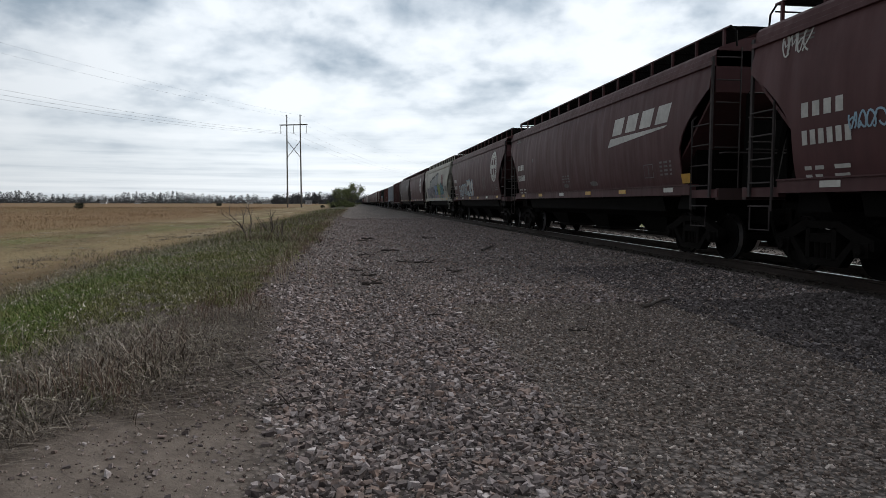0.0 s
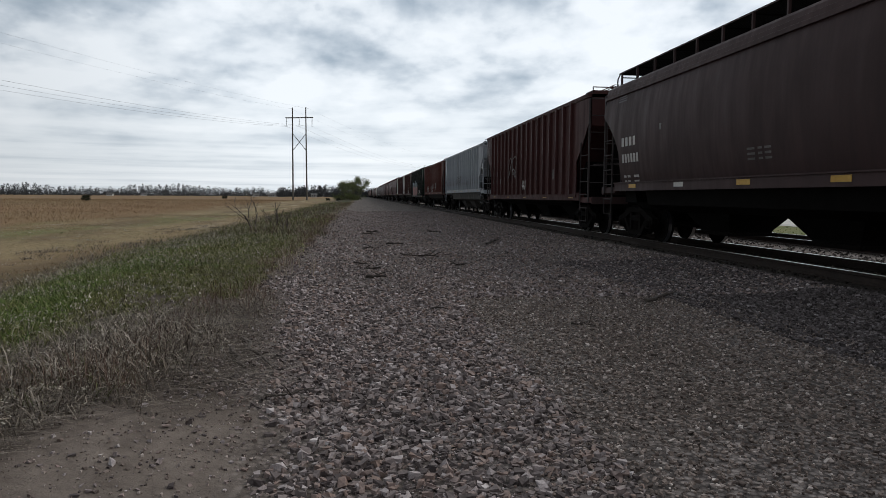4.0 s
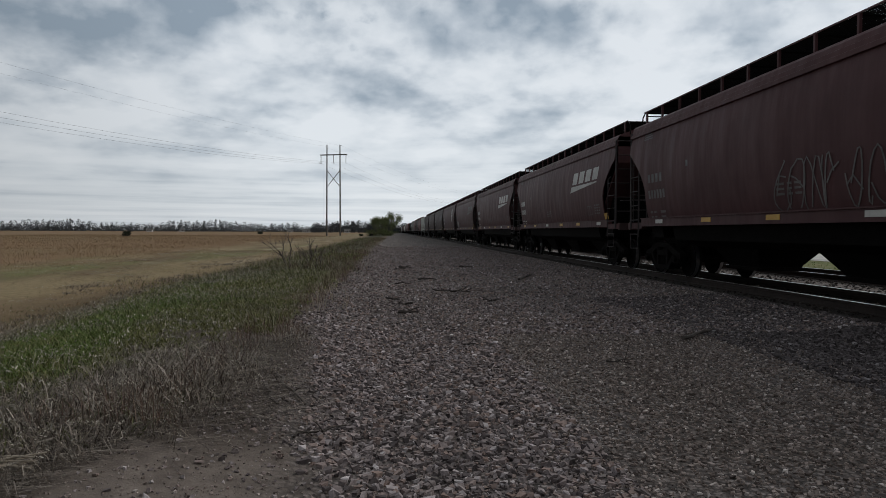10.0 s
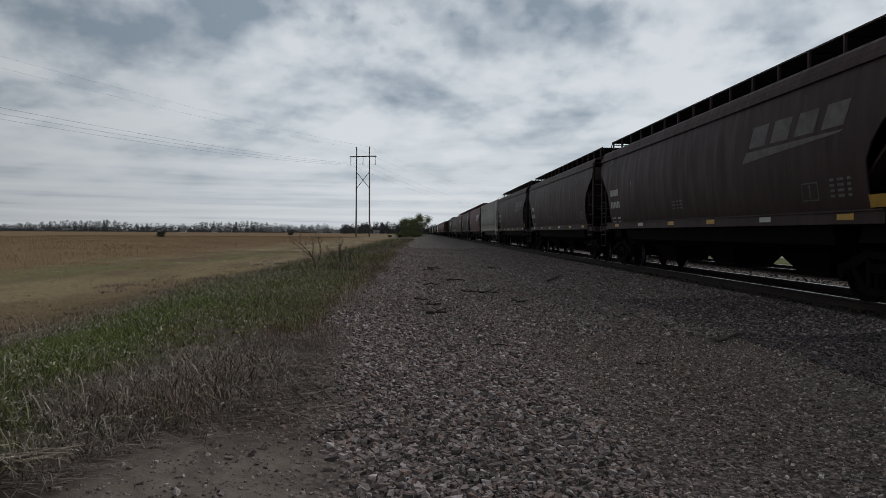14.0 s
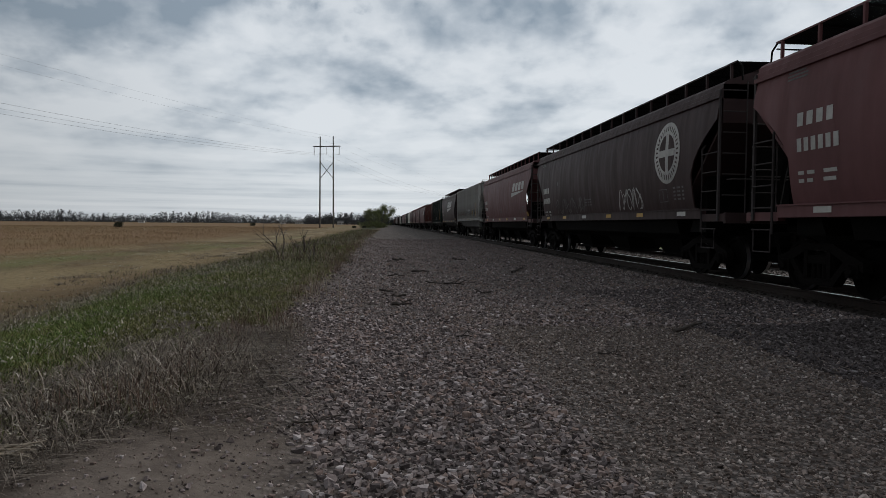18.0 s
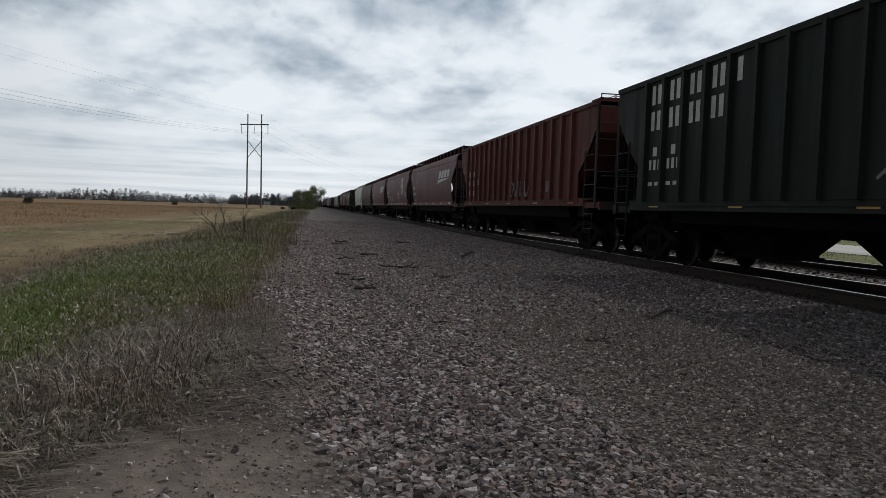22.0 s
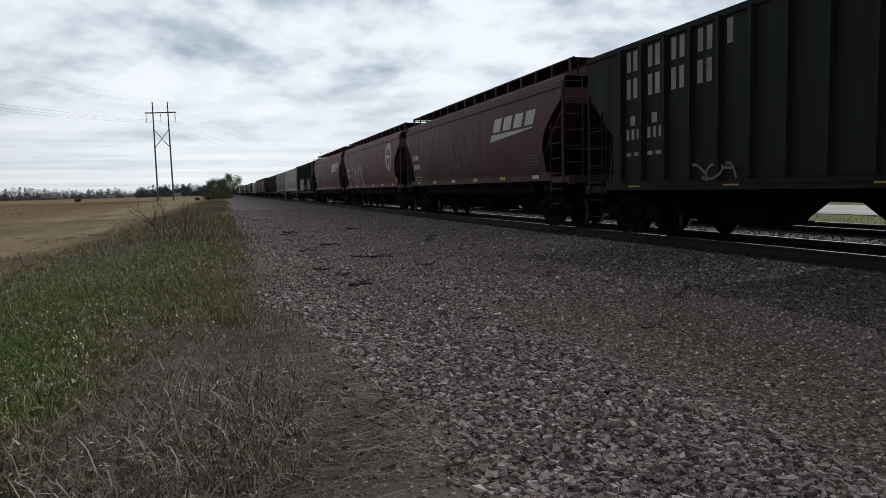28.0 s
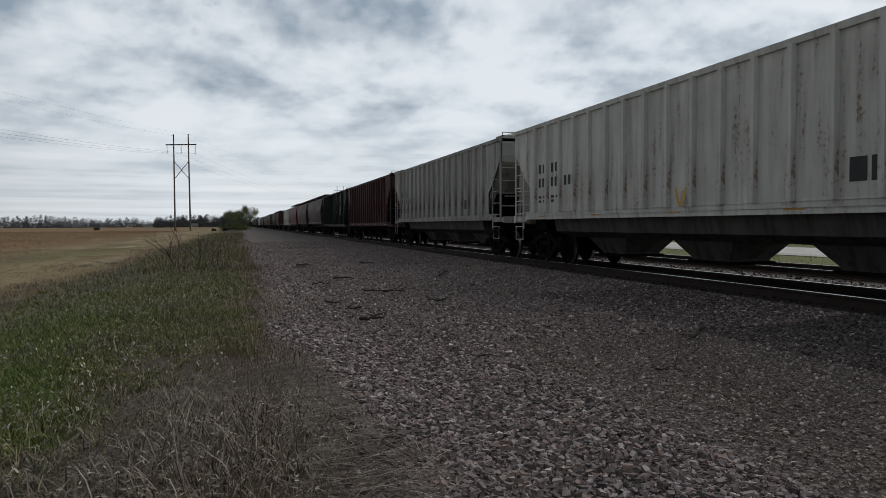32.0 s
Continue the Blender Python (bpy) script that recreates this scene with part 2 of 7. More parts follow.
BRIGHT_GREEN = paint("green_end_paint", (0.012, 0.055, 0.032), (0.03, 0.05, 0.04), 0.5, 0.5)
# near-black steel; the shade under and between the cars is put into its colour
BLACK = plain("shade_black_steel", (0.006, 0.0056, 0.0052), 0.75, 0.0, 6, 0.4, gloss=0.05)
LADDER_STEEL = plain("dull_ladder_steel", (0.050, 0.043, 0.043), 0.7, 0.0, 8, 0.3, gloss=0.15)
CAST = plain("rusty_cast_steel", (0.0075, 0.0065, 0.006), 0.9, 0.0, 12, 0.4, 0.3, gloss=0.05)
TREAD = plain("polished_steel", (0.55, 0.55, 0.56), 0.28, 1.0, 20, 0.15, 0.05)
RAIL_STEEL = plain("rail_web_rust", (0.026, 0.017, 0.013), 0.85, 0.1, 18, 0.4, 0.3)
WHITE_INK = plain("worn_white_lettering", (0.46, 0.45, 0.43), 0.6, 0.0, 7, 0.3, 0.05)
FADED_INK = plain("faded_lettering", (0.13, 0.122, 0.118), 0.7, 0.0, 5, 0.5, 0.05)
DARK_INK = plain("dark_lettering", (0.03, 0.03, 0.03), 0.6)
GREY_INK = plain("ghost_grey_paint", (0.24, 0.235, 0.23), 0.7, 0.0, 2.5, 0.45, 0.05)
BLUE_INK = plain("spray_blue", (0.10, 0.20, 0.36), 0.6, 0.0, 3, 0.35, 0.05)
RED_INK = plain("spray_red", (0.23, 0.075, 0.07), 0.6, 0.0, 3, 0.3, 0.05)
TEAL_INK = plain("spray_pale_blue", (0.25, 0.36, 0.45), 0.6, 0.0, 3, 0.35, 0.05)
PURPLE_INK = plain("spray_violet", (0.12, 0.09, 0.25), 0.6, 0.0, 3, 0.3, 0.05)
HAZE_INK = plain("sprayed_haze_grey", (0.20, 0.215, 0.215), 0.6, 0.0, 2, 0.25, 0.05)
LILAC_INK = plain("sprayed_lilac_grey", (0.17, 0.16, 0.19), 0.6, 0.0, 3, 0.3, 0.05)
PINK_INK = plain("sprayed_pale_pink", (0.36, 0.22, 0.22), 0.6, 0.0, 3, 0.3, 0.05)
LIME_INK = plain("sprayed_lime", (0.22, 0.26, 0.05), 0.6, 0.0, 3, 0.25, 0.05)
TURQUOISE_INK = plain("sprayed_turquoise", (0.05, 0.21, 0.25), 0.6, 0.0, 3, 0.3, 0.05)
MUTED_TEAL = plain("sprayed_muted_teal", (0.045, 0.075, 0.085), 0.6, 0.0, 3, 0.35, 0.05)
BADGE_RED = plain("badge_maroon", (0.13, 0.030, 0.034), 0.55, 0.0, 4, 0.25, 0.05)
YELLOW = plain("reflector_yellow", (0.52, 0.30, 0.045), 0.45, 0.0, 10, 0.25, 0.05)
REFLECT = plain("reflector_white", (0.50, 0.49, 0.46), 0.4, 0.0, 10, 0.2, 0.05)
OLD_WOOD = plain("weathered_pole_wood", (0.085, 0.075, 0.066), 0.9, 0.0, 6, 0.35, 0.4, 0.02)
TIE_WOOD = plain("creosoted_wood", (0.045, 0.034, 0.027), 0.9, 0.0, 9, 0.4, 0.5, 0.02, "object")
WIRE = plain("dull_wire", (0.10, 0.10, 0.105), 0.6, 0.5, 5, 0.1, 0)
GLASSY = plain("brown_insulator", (0.06, 0.045, 0.04), 0.3, 0.0, 5, 0.2, 0)

# ---- mesh helpers ----


def to_mesh(bm, name, smooth=False):
    me = bpy.data.meshes.new(name)
    bmesh.ops.recalc_face_normals(bm, faces=bm.faces)
    if smooth:
        for e in bm.edges:
            e.smooth = len(e.link_faces) == 2 and e.calc_face_angle(0.0) < 0.6
    bm.to_mesh(me)
    bm.free()
    if smooth:
        me.polygons.foreach_set("use_smooth", [True] * len(me.polygons))
    return me


def mesh_of(name, verts, faces, smooth=False):
    me = bpy.data.meshes.new(name)
    me.from_pydata(verts, [], faces)
    if smooth:
        me.polygons.foreach_set("use_smooth", [True] * len(me.polygons))
    me.update()
    return me


def soup(name, verts, faces):
    """A big mesh from arrays: vertices, and faces of one corner count."""
    me = bpy.data.meshes.new(name)
    me.from_pydata(np.ascontiguousarray(verts, np.float32), [], np.ascontiguousarray(faces, np.int32))
    me.update()
    return me


def part(name, shape, material, parent=None, label="", at=None):
    """One mesh object under a thing or a part; shape: a bmesh or a mesh that several share."""
    me = to_mesh(shape, name) if isinstance(shape, bmesh.types.BMesh) else shape
    if not me.materials:
        me.materials.append(None)
    ob = new(name, me)
    ob.material_slots[0].link = "OBJECT"
    ob.material_slots[0].material = material
    if parent is not None:
        ob.parent = parent
    if at is not None:
        ob.matrix_basis = at
    if label:
        ob["label"] = label
    return ob


def box(bm, x0, x1, y0, y1, z0, z1, m=None):
    r = bmesh.ops.create_cube(bm, size=1.0, matrix=Matrix.Translation(((x0 + x1) / 2, (y0 + y1) / 2, (z0 + z1) / 2)) @ Matrix.Diagonal((x1 - x0, y1 - y0, z1 - z0, 1)))
    if m is not None:
        bmesh.ops.transform(bm, matrix=m, verts=r["verts"])
    return r["verts"]


def beam(bm, a, b, w, h=None, up=(0, 0, 1)):
    """A square bar from a to b."""
    a, b = Vector(a), Vector(b)
    d = b - a
    q = d.to_track_quat("Y", "Z")
    m = Matrix.Translation((a + b) / 2) @ q.to_matrix().to_4x4() @ Matrix.Diagonal((w, d.length, h or w, 1))
    return bmesh.ops.create_cube(bm, size=1.0, matrix=m)["verts"]


def rod(bm, a, b, r0, r1=None, seg=6):
    a, b = Vector(a), Vector(b)
    d = b - a
    m = Matrix.Translation((a + b) / 2) @ d.to_track_quat("Z", "Y").to_matrix().to_4x4()
    return bmesh.ops.create_cone(bm, cap_ends=True, segments=seg, radius1=r0, radius2=r0 if r1 is None else r1, depth=d.length, matrix=m)["verts"]


def bevel(bm, w=0.01):
    bmesh.ops.bevel(bm, geom=list(bm.edges), offset=w, segments=1, affect="EDGES", profile=0.5)


def extrude_poly(bm, pts, x0, x1):
    """A plate with outline pts (y, z) between x0 and x1."""
    lo = [bm.verts.new((x0, y, z)) for y, z in pts]
    hi = [bm.verts.new((x1, y, z)) for y, z in pts]
    bm.faces.new(lo)
    bm.faces.new(hi[::-1])
    n = len(pts)
    for i in range(n):
        bm.faces.new((lo[i], hi[i], hi[(i + 1) % n], lo[(i + 1) % n]))


# ---- ground ----


def gentle(v, scale, seed):
    return noise.noise(Vector((v[0] * scale, v[1] * scale, seed)))


def smooth_step(a, b, x):
    k = np.clip((x - a) / (b - a), 0, 1)
    return k * k * (3 - 2 * k)


def waves(x, y, scale, seed):
    """Cheap smooth noise on arrays, about -1 to 1."""
    r = np.random.RandomState(seed)
    s = np.zeros_like(x, dtype=float)
    for k in range(7):
        a = r.uniform(0, 6.283)
        f = scale * r.uniform(0.6, 2.2)
        s += np.sin((x * math.cos(a) + y * math.sin(a)) * f + r.uniform(0, 6.283))
    return s / 3.5


EDGE_Y = (-40, 0, 2.5, 4.5, 7, 11, 20, 40, 90, 4000)
EDGE_X = (-1.6, -1.7, -1.6, -1.2, -1.05, -1.05, -1.1, -1.15, -1.2, -1.2)


def gravel_edge(y):
    """Where the gravel gives way to the grass verge."""
    return np.interp(y, EDGE_Y, EDGE_X)


def stone_edge(y):
    """Where the loose stones begin, past a strip of dirt and grit beside the grass."""
    return np.interp(y, (0, 3.0, 4.0, 6.0, 9.3, 12, 40), (-0.4, -0.48, -0.53, -0.68, -0.93, -1.02, -1.15))


def height(x, y):
    x, y = np.asarray(x, float), np.asarray(y, float)
    e = gravel_edge(y)
    near = 1 - smooth_step(60, 160, y)
    z = 0.20 * smooth_step(e + 1.3, e - 0.4, x) * near            # low shoulder under the verge
    z = z + (-0.50 * smooth_step(e - 1.8, e - 6.5, x)) * near     # down to the field
    z = z + 0.03 * waves(x, y, 0.9, 3) * smooth_step(5.5, 3.5, x)
    z = z + 0.05 * waves(x, y, 0.5, 9) * smooth_step(e, e - 2, x)
    z = z + 0.075 * smooth_step(5.4, 6.8, x) * (1 - smooth_step(14.6, 16.0, x))
    z = z - 0.45 * smooth_step(15.0, 19.0, x)
    return z


def axis(stops):
    """Coordinates with steps that change from stretch to stretch: (start, step) pairs and an end."""
    v = []
    for (a, s), (b, _) in zip(stops, stops[1:]):
        v.extend(np.arange(a, b - s * 0.5, s))
    return np.array(v + [stops[-1][0]])


def build_ground():
    xs = axis([(-3000, 500), (-500, 60), (-80, 8), (-24, 1.0), (-8, 0.22), (7, 0.6), (19, 2), (40, 20), (200, 200), (3000, 0)])
    ys = axis([(-600, 100), (-100, 15), (-10, 1), (0, 0.22), (16, 0.6), (40, 2), (100, 12), (400, 60), (1000, 300), (4000, 0)])
    X, Y = np.meshgrid(xs, ys)
    Z = height(X, Y)
    verts = np.stack([X.ravel(), Y.ravel(), Z.ravel()], 1)
    n, m = len(xs), len(ys)
    i = (np.arange(m - 1)[:, None] * n + np.arange(n - 1)[None, :]).ravel()
    loops = np.stack([i, i + 1, i + n + 1, i + n], 1)
    me = soup("ground", verts, loops)
    me.polygons.foreach_set("use_smooth", [True] * len(me.polygons))
    mat, t, b, co = surface("ground_soil", 0.95, 0.0, 0.15)
    sep = t.nodes.new("ShaderNodeSeparateXYZ")
    join(t, co, sep.inputs[0])
    x, y = sep.outputs[0], sep.outputs[1]
    n1, n2, n3 = noise_tex(t, co, 0.55, 5, 0.6), noise_tex(t, co, 6.0, 5, 0.65), noise_tex(t, co, 30.0, 5, 0.7)
    vor = t.nodes.new("ShaderNodeTexVoronoi")
    vor.inputs["Scale"].default_value = 26.0
    join(t, co, vor.inputs["Vector"])
    vcol = t.nodes.new("ShaderNodeSeparateColor")
    join(t, vor.outputs["Color"], vcol.inputs[0])
    wob_x = math_node(t, "ADD", x, math_node(t, "MULTIPLY", math_node(t, "SUBTRACT", n1, 0.5), 1.4))
    wob_verge = math_node(t, "ADD", x, math_node(t, "MULTIPLY", math_node(t, "SUBTRACT", noise_tex(t, co, 0.16, 4), 0.5), 4.0))
    wob_far = math_node(t, "ADD", x, math_node(t, "MULTIPLY", math_node(t, "SUBTRACT", noise_tex(t, co, 0.06, 4), 0.5), 9.0))

    def band(v, lo, hi, soft):
        a = t.nodes.new("ShaderNodeMapRange")
        a.inputs[1].default_value, a.inputs[2].default_value = lo - soft, lo + soft
        join(t, v, a.inputs[0])
        c = t.nodes.new("ShaderNodeMapRange")
        c.inputs[1].default_value, c.inputs[2].default_value = hi - soft, hi + soft
        c.inputs[3].default_value, c.inputs[4].default_value = 1.0, 0.0
        join(t, v, c.inputs[0])
        return math_node(t, "MULTIPLY", a.outputs[0], c.outputs[0])

    prairie = mix(t, ramp(t, n1, [(0.35, 0.0), (0.65, 1.0)]), (0.158, 0.095, 0.049), (0.212, 0.136, 0.072))
    prairie = mix(t, ramp(t, noise_tex(t, co, 0.02, 4), [(0.45, 0.0), (0.6, 0.7)]), prairie, (0.150, 0.112, 0.055))
    mown = mix(t, ramp(t, n2, [(0.35, 0.0), (0.65, 1.0)]), (0.28, 0.21, 0.118), (0.15, 0.118, 0.060))
    mown = mix(t, ramp(t, noise_tex(t, mapping(t, co, scale=(0.25, 0.03, 1)), 1.0, 4), [(0.5, 0.0), (0.62, 0.75)]), mown, (0.115, 0.125, 0.045))
    brown = ramp(t, noise_tex(t, mapping(t, co, scale=(0.35, 0.12, 1)), 1.0, 6, 0.65), [(0.44, 0.0), (0.58, 0.9)])
    mown = mix(t, brown, mown, (0.135, 0.096, 0.056))
    worn = ramp(t, noise_tex(t, mapping(t, co, (5, 3, 0), scale=(0.5, 0.06, 1)), 1.0, 5, 0.6), [(0.56, 0.0), (0.66, 0.8)])
    mown = mix(t, worn, mown, (0.30, 0.25, 0.165))
    verge = mix(t, ramp(t, n2, [(0.4, 0.0), (0.6, 1.0)]), (0.040, 0.031, 0.021), (0.034, 0.042, 0.014))
    stones = mix(t, vcol.outputs[0], (0.085, 0.072, 0.067), (0.35, 0.302, 0.282))
    stones = mix(t, ramp(t, n1, [(0.42, 0.0), (0.62, 0.8)]), stones, (0.125, 0.096, 0.077))
    # shade in the gaps between stones, drawn as dark cell edges
    stones = mix(t, ramp(t, vor.outputs["Distance"], [(0.35, 0.0), (0.62, 0.7)]), stones, (0.026, 0.022, 0.021))
    stones = mix(t, ramp(t, n3, [(0.4, 0.35), (0.6, 0.0)]), stones, (0.04, 0.036, 0.034))
    dirt = mix(t, ramp(t, n2, [(0.3, 0.0), (0.7, 1.0)]), (0.115, 0.093, 0.079), (0.205, 0.170, 0.146))
    meadow = mix(t, ramp(t, n1, [(0.35, 0.0), (0.65, 1.0)]), (0.085, 0.105, 0.035), (0.15, 0.14, 0.055))
    col = mix(t, band(wob_far, -17.0, -7.5, 2.2), prairie, mown)
    col = mix(t, band(wob_verge, -6.6, -0.9, 1.6), col, verge)
    col = mix(t, band(wob_x, -1.3, 16.2, 0.25), col, stones)
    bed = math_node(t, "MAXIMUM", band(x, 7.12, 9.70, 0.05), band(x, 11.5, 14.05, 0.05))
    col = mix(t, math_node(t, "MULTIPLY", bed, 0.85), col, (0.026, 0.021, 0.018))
    wob_y = math_node(t, "ADD", y, math_node(t, "MULTIPLY", math_node(t, "SUBTRACT", n2, 0.5), 1.2))
    soil = math_node(t, "MULTIPLY", band(wob_x, -2.9, -0.82, 0.2), band(wob_y, 2.0, 8.6, 0.7))
    col = mix(t, soil, col, mix(t, ramp(t, n3, [(0.3, 0.0), (0.7, 1.0)]), (0.042, 0.032, 0.026), (0.098, 0.078, 0.064)))
    patch = math_node(t, "MULTIPLY", band(wob_x, -1.75, -0.55, 0.25), band(wob_y, 1.5, 4.1, 0.22))
    col = mix(t, patch, col, dirt)
    col = mix(t, band(x, 16.2, 4000, 0.5), col, meadow)
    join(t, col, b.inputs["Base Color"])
    bare = math_node(t, "MULTIPLY", math_node(t, "SUBTRACT", 1.0, math_node(t, "MAXIMUM", patch, soil)), 0.6)
    bump(t, b, mix(t, bare, n3, vor.outputs["Distance"]), 0.7, 0.03)
    me.materials.append(mat)
    return tagged(new("ground", me), "flat open ground of gravel, verge grass and brown field", "ground", kind="structure")


build_ground()

# ---- track ----


def rail_mesh(y0, y1):
    prof = [(-0.070, -0.172), (0.070, -0.172), (0.070, -0.160), (0.012, -0.135), (0.010, -0.050), (0.036, -0.038), (0.036, -0.006), (0.028, 0.0),
            (-0.028, 0.0), (-0.036, -0.006), (-0.036, -0.038), (-0.010, -0.050), (-0.012, -0.135), (-0.070, -0.160)]
    n = len(prof)
    verts = [(x, y, z) for y in (y0, y1) for x, z in prof]
    faces = [tuple(range(n))[::-1], tuple(range(n, 2 * n))] + [(i, (i + 1) % n, n + (i + 1) % n, n + i) for i in range(n)]
    return mesh_of("rail", verts, faces)


def head_mesh(y0, y1):
    bm = bmesh.new()
    box(bm, -0.027, 0.027, y0, y1, 0.0, 0.003)
    return to_mesh(bm, "rail_head")


def build_road():
    """A pale gravel road beyond the second track, with worn wheel lines."""
    bm = bmesh.new()
    ys = [-400 + 40 * i for i in range(60)]
    rows = [[bm.verts.new((x, y, -0.36 + dz)) for x, dz in ((27.5, -0.06), (28.2, 0.0), (32.0, 0.05), (35.8, 0.0), (36.5, -0.06))] for y in ys]
    for a, b in zip(rows, rows[1:]):
        for i in range(4):
            bm.faces.new((a[i], a[i + 1], b[i + 1], b[i]))
    m, t, b, co = surface("pale_road_gravel", 0.95, 0.0, 0.15)
    grit = noise_tex(t, co, 9.0, 6, 0.65)
    ruts = noise_tex(t, mapping(t, co, scale=(0.9, 0.01, 1)), 1.0, 3)
    col = mix(t, ramp(t, grit, [(0.35, 0.0), (0.65, 1.0)]), (0.40, 0.385, 0.36), (0.52, 0.505, 0.48))
    col = mix(t, ramp(t, ruts, [(0.5, 0.0), (0.6, 0.5)]), col, (0.30, 0.285, 0.26))
    join(t, col, b.inputs["Base Color"])
    me = to_mesh(bm, "road")
    me.materials.append(m)
    tagged(new("road", me), "pale gravel road beyond the tracks", "road", kind="structure")


build_road()


def build_track(x, label, ties):
    track = tagged(new("railway_track"), label, "railway track", "railway tracks", "structure")
    track.location = (x, 0, RAIL_Z)
    rail, head = rail_mesh(-400, 2500), head_mesh(-400, 2500)
    for s in (-1, 1):
        r = part("rail", rail, RAIL_STEEL, track, "rusty steel rail", pose(s * GAUGE / 2, 0, 0))
        part("rail_head", head, TREAD, r, "polished running surface")
    bm = bmesh.new()
    box(bm, -1.30, 1.30, -0.115, 0.115, -0.36, -0.178)
    bevel(bm, 0.012)
    tie = to_mesh(bm, "tie")
    bm = bmesh.new()
    box(bm, -0.10, 0.10, -0.10, 0.10, -0.178, -0.168)
    for a in (-0.08, 0.08):
        for c in (-0.06, 0.06):
            box(bm, a - 0.015, a + 0.015, c - 0.012, c + 0.012, -0.170, -0.150)
    plate = to_mesh(bm, "tie_plate")
    for i in range(ties):
        y = 2 + i * 0.51
        o = part("tie", tie, TIE_WOOD, track, "", pose(random.uniform(-0.03, 0.03), y, random.uniform(-0.008, 0.006), 0, 0, random.uniform(-0.8, 0.8)))
        if i < 60:
            for s in (-1, 1):
                part("tie_plate", plate, RAIL_STEEL, o, "", pose(s * GAUGE / 2, 0, 0.001))
    bm = bmesh.new()
    for i in range(500):
        box(bm, -1.30, 1.30, -0.115, 0.115, -0.36, -0.178, pose(0, 2 + (ties + i) * 0.51, 0))
    for i in range(120):
        box(bm, -1.30, 1.30, -0.115, 0.115, -0.36, -0.178, pose(0, 2 - (i + 1) * 0.51, 0))
    tagged(part("far_ties", bm, TIE_WOOD, track), kind="stuff")


build_track(TRACK_X, "near main track with rusty rails on wooden ties", 130)
build_track(TRACK2_X, "second track with rusty rails beyond the train", 60)

# ---- hopper cars ----
SIDE_Z = (1.42, 1.60, 1.80, 2.05, 2.30, 2.55, 2.80, 3.05, 3.30, 3.55, 3.78, 3.95, 4.08)
SMOOTH_W = (1.40, 1.46, 1.50, 1.535, 1.56, 1.575, 1.58, 1.575, 1.56, 1.53, 1.49, 1.44, 1.39)


def side_x(z, smooth):
    return float(np.interp(z, SIDE_Z, SMOOTH_W)) if smooth else 1.52


def end_y(z, smooth):
    """How far the side sheet reaches at height z: full above, cut back by the end slope below."""
    if z > 3.36:
        return 8.32
    if z < 2.25:
        return 7.16
    k = (z - 2.25) / 1.11
    return 7.16 + 1.16 * (k ** 0.8 if not smooth else k ** 1.6)


def side_mesh(s, smooth, low, top):
    """One side sheet, closed, with its ends cut back over the trucks."""
    zs = [low] + [z for z in SIDE_Z if low + 0.05 < z < top - 0.03] + [2.25, 3.36, top]
    zs = sorted(set(zs))
    cols = 14
    verts, faces = [], []
    for off in (0.0, 0.03):
        for z in zs:
            e = end_y(z, smooth)
            for j in range(cols + 1):
                verts.append((s * (side_x(z, smooth) - off), -e + 2 * e * j / cols, z))
    n, rows = cols + 1, len(zs)
    half = n * rows

    def idx(k, i, j):
        return k * half + i * n + j
    for i in range(rows - 1):
        for j in range(cols):
            q = (idx(0, i, j), idx(0, i, j + 1), idx(0, i + 1, j + 1), idx(0, i + 1, j))
            faces.append(q if s > 0 else q[::-1])
            q = tuple(v + half for v in q)
            faces.append(q[::-1] if s > 0 else q)
    rim = [(0, j) for j in range(n)] + [(i, n - 1) for i in range(1, rows)] + [(rows - 1, j) for j in range(n - 2, -1, -1)] + [(i, 0) for i in range(rows - 2, 0, -1)]
    for (a, c), (d, e) in zip(rim, rim[1:] + rim[:1]):
        q = (idx(0, d, e), idx(0, a, c), idx(1, a, c), idx(1, d, e))
        faces.append(q if s > 0 else q[::-1])
    bm = bmesh.new()
    me = mesh_of("tmp", verts, faces)
    bm.from_mesh(me)
    bpy.data.meshes.remove(me)
    out = to_mesh(bm, "side_sheet", smooth)
    return out


def roof_mesh(smooth, top):
    prof = [(-1.45, top - 0.30), (-1.532, top - 0.28), (-1.525, top - 0.20), (-1.492, top - 0.185), (-1.485, top - 0.10), (-1.452, top - 0.085), (-1.435, top + 0.0), (-1.39, top + 0.05), (-1.31, top + 0.09), (-0.9, top + 0.23), (-0.45, top + 0.31), (0.45, top + 0.31), (0.9, top + 0.23), (1.31, top + 0.09), (1.39, top + 0.05), (1.435, top + 0.0), (1.452, top - 0.085), (1.485, top - 0.10), (1.492, top - 0.185), (1.525, top - 0.20), (1.532, top - 0.28), (1.45, top - 0.30)]
    if not smooth:
        prof = [(-1.56, top - 0.10), (-1.57, top + 0.01), (-1.30, top + 0.05), (-0.45, top + 0.14), (0.45, top + 0.14), (1.30, top + 0.05), (1.57, top + 0.01), (1.56, top - 0.10)]
    bm = bmesh.new()
    ring = [[bm.verts.new((x, y, z)) for x, z in prof] for y in (-8.36, 8.36)]
    n = len(prof)
    bm.faces.new(ring[0])
    bm.faces.new(ring[1][::-1])
    for i in range(n):
        bm.faces.new((ring[0][i], ring[0][(i + 1) % n], ring[1][(i + 1) % n], ring[1][i]))
    return to_mesh(bm, "roof")


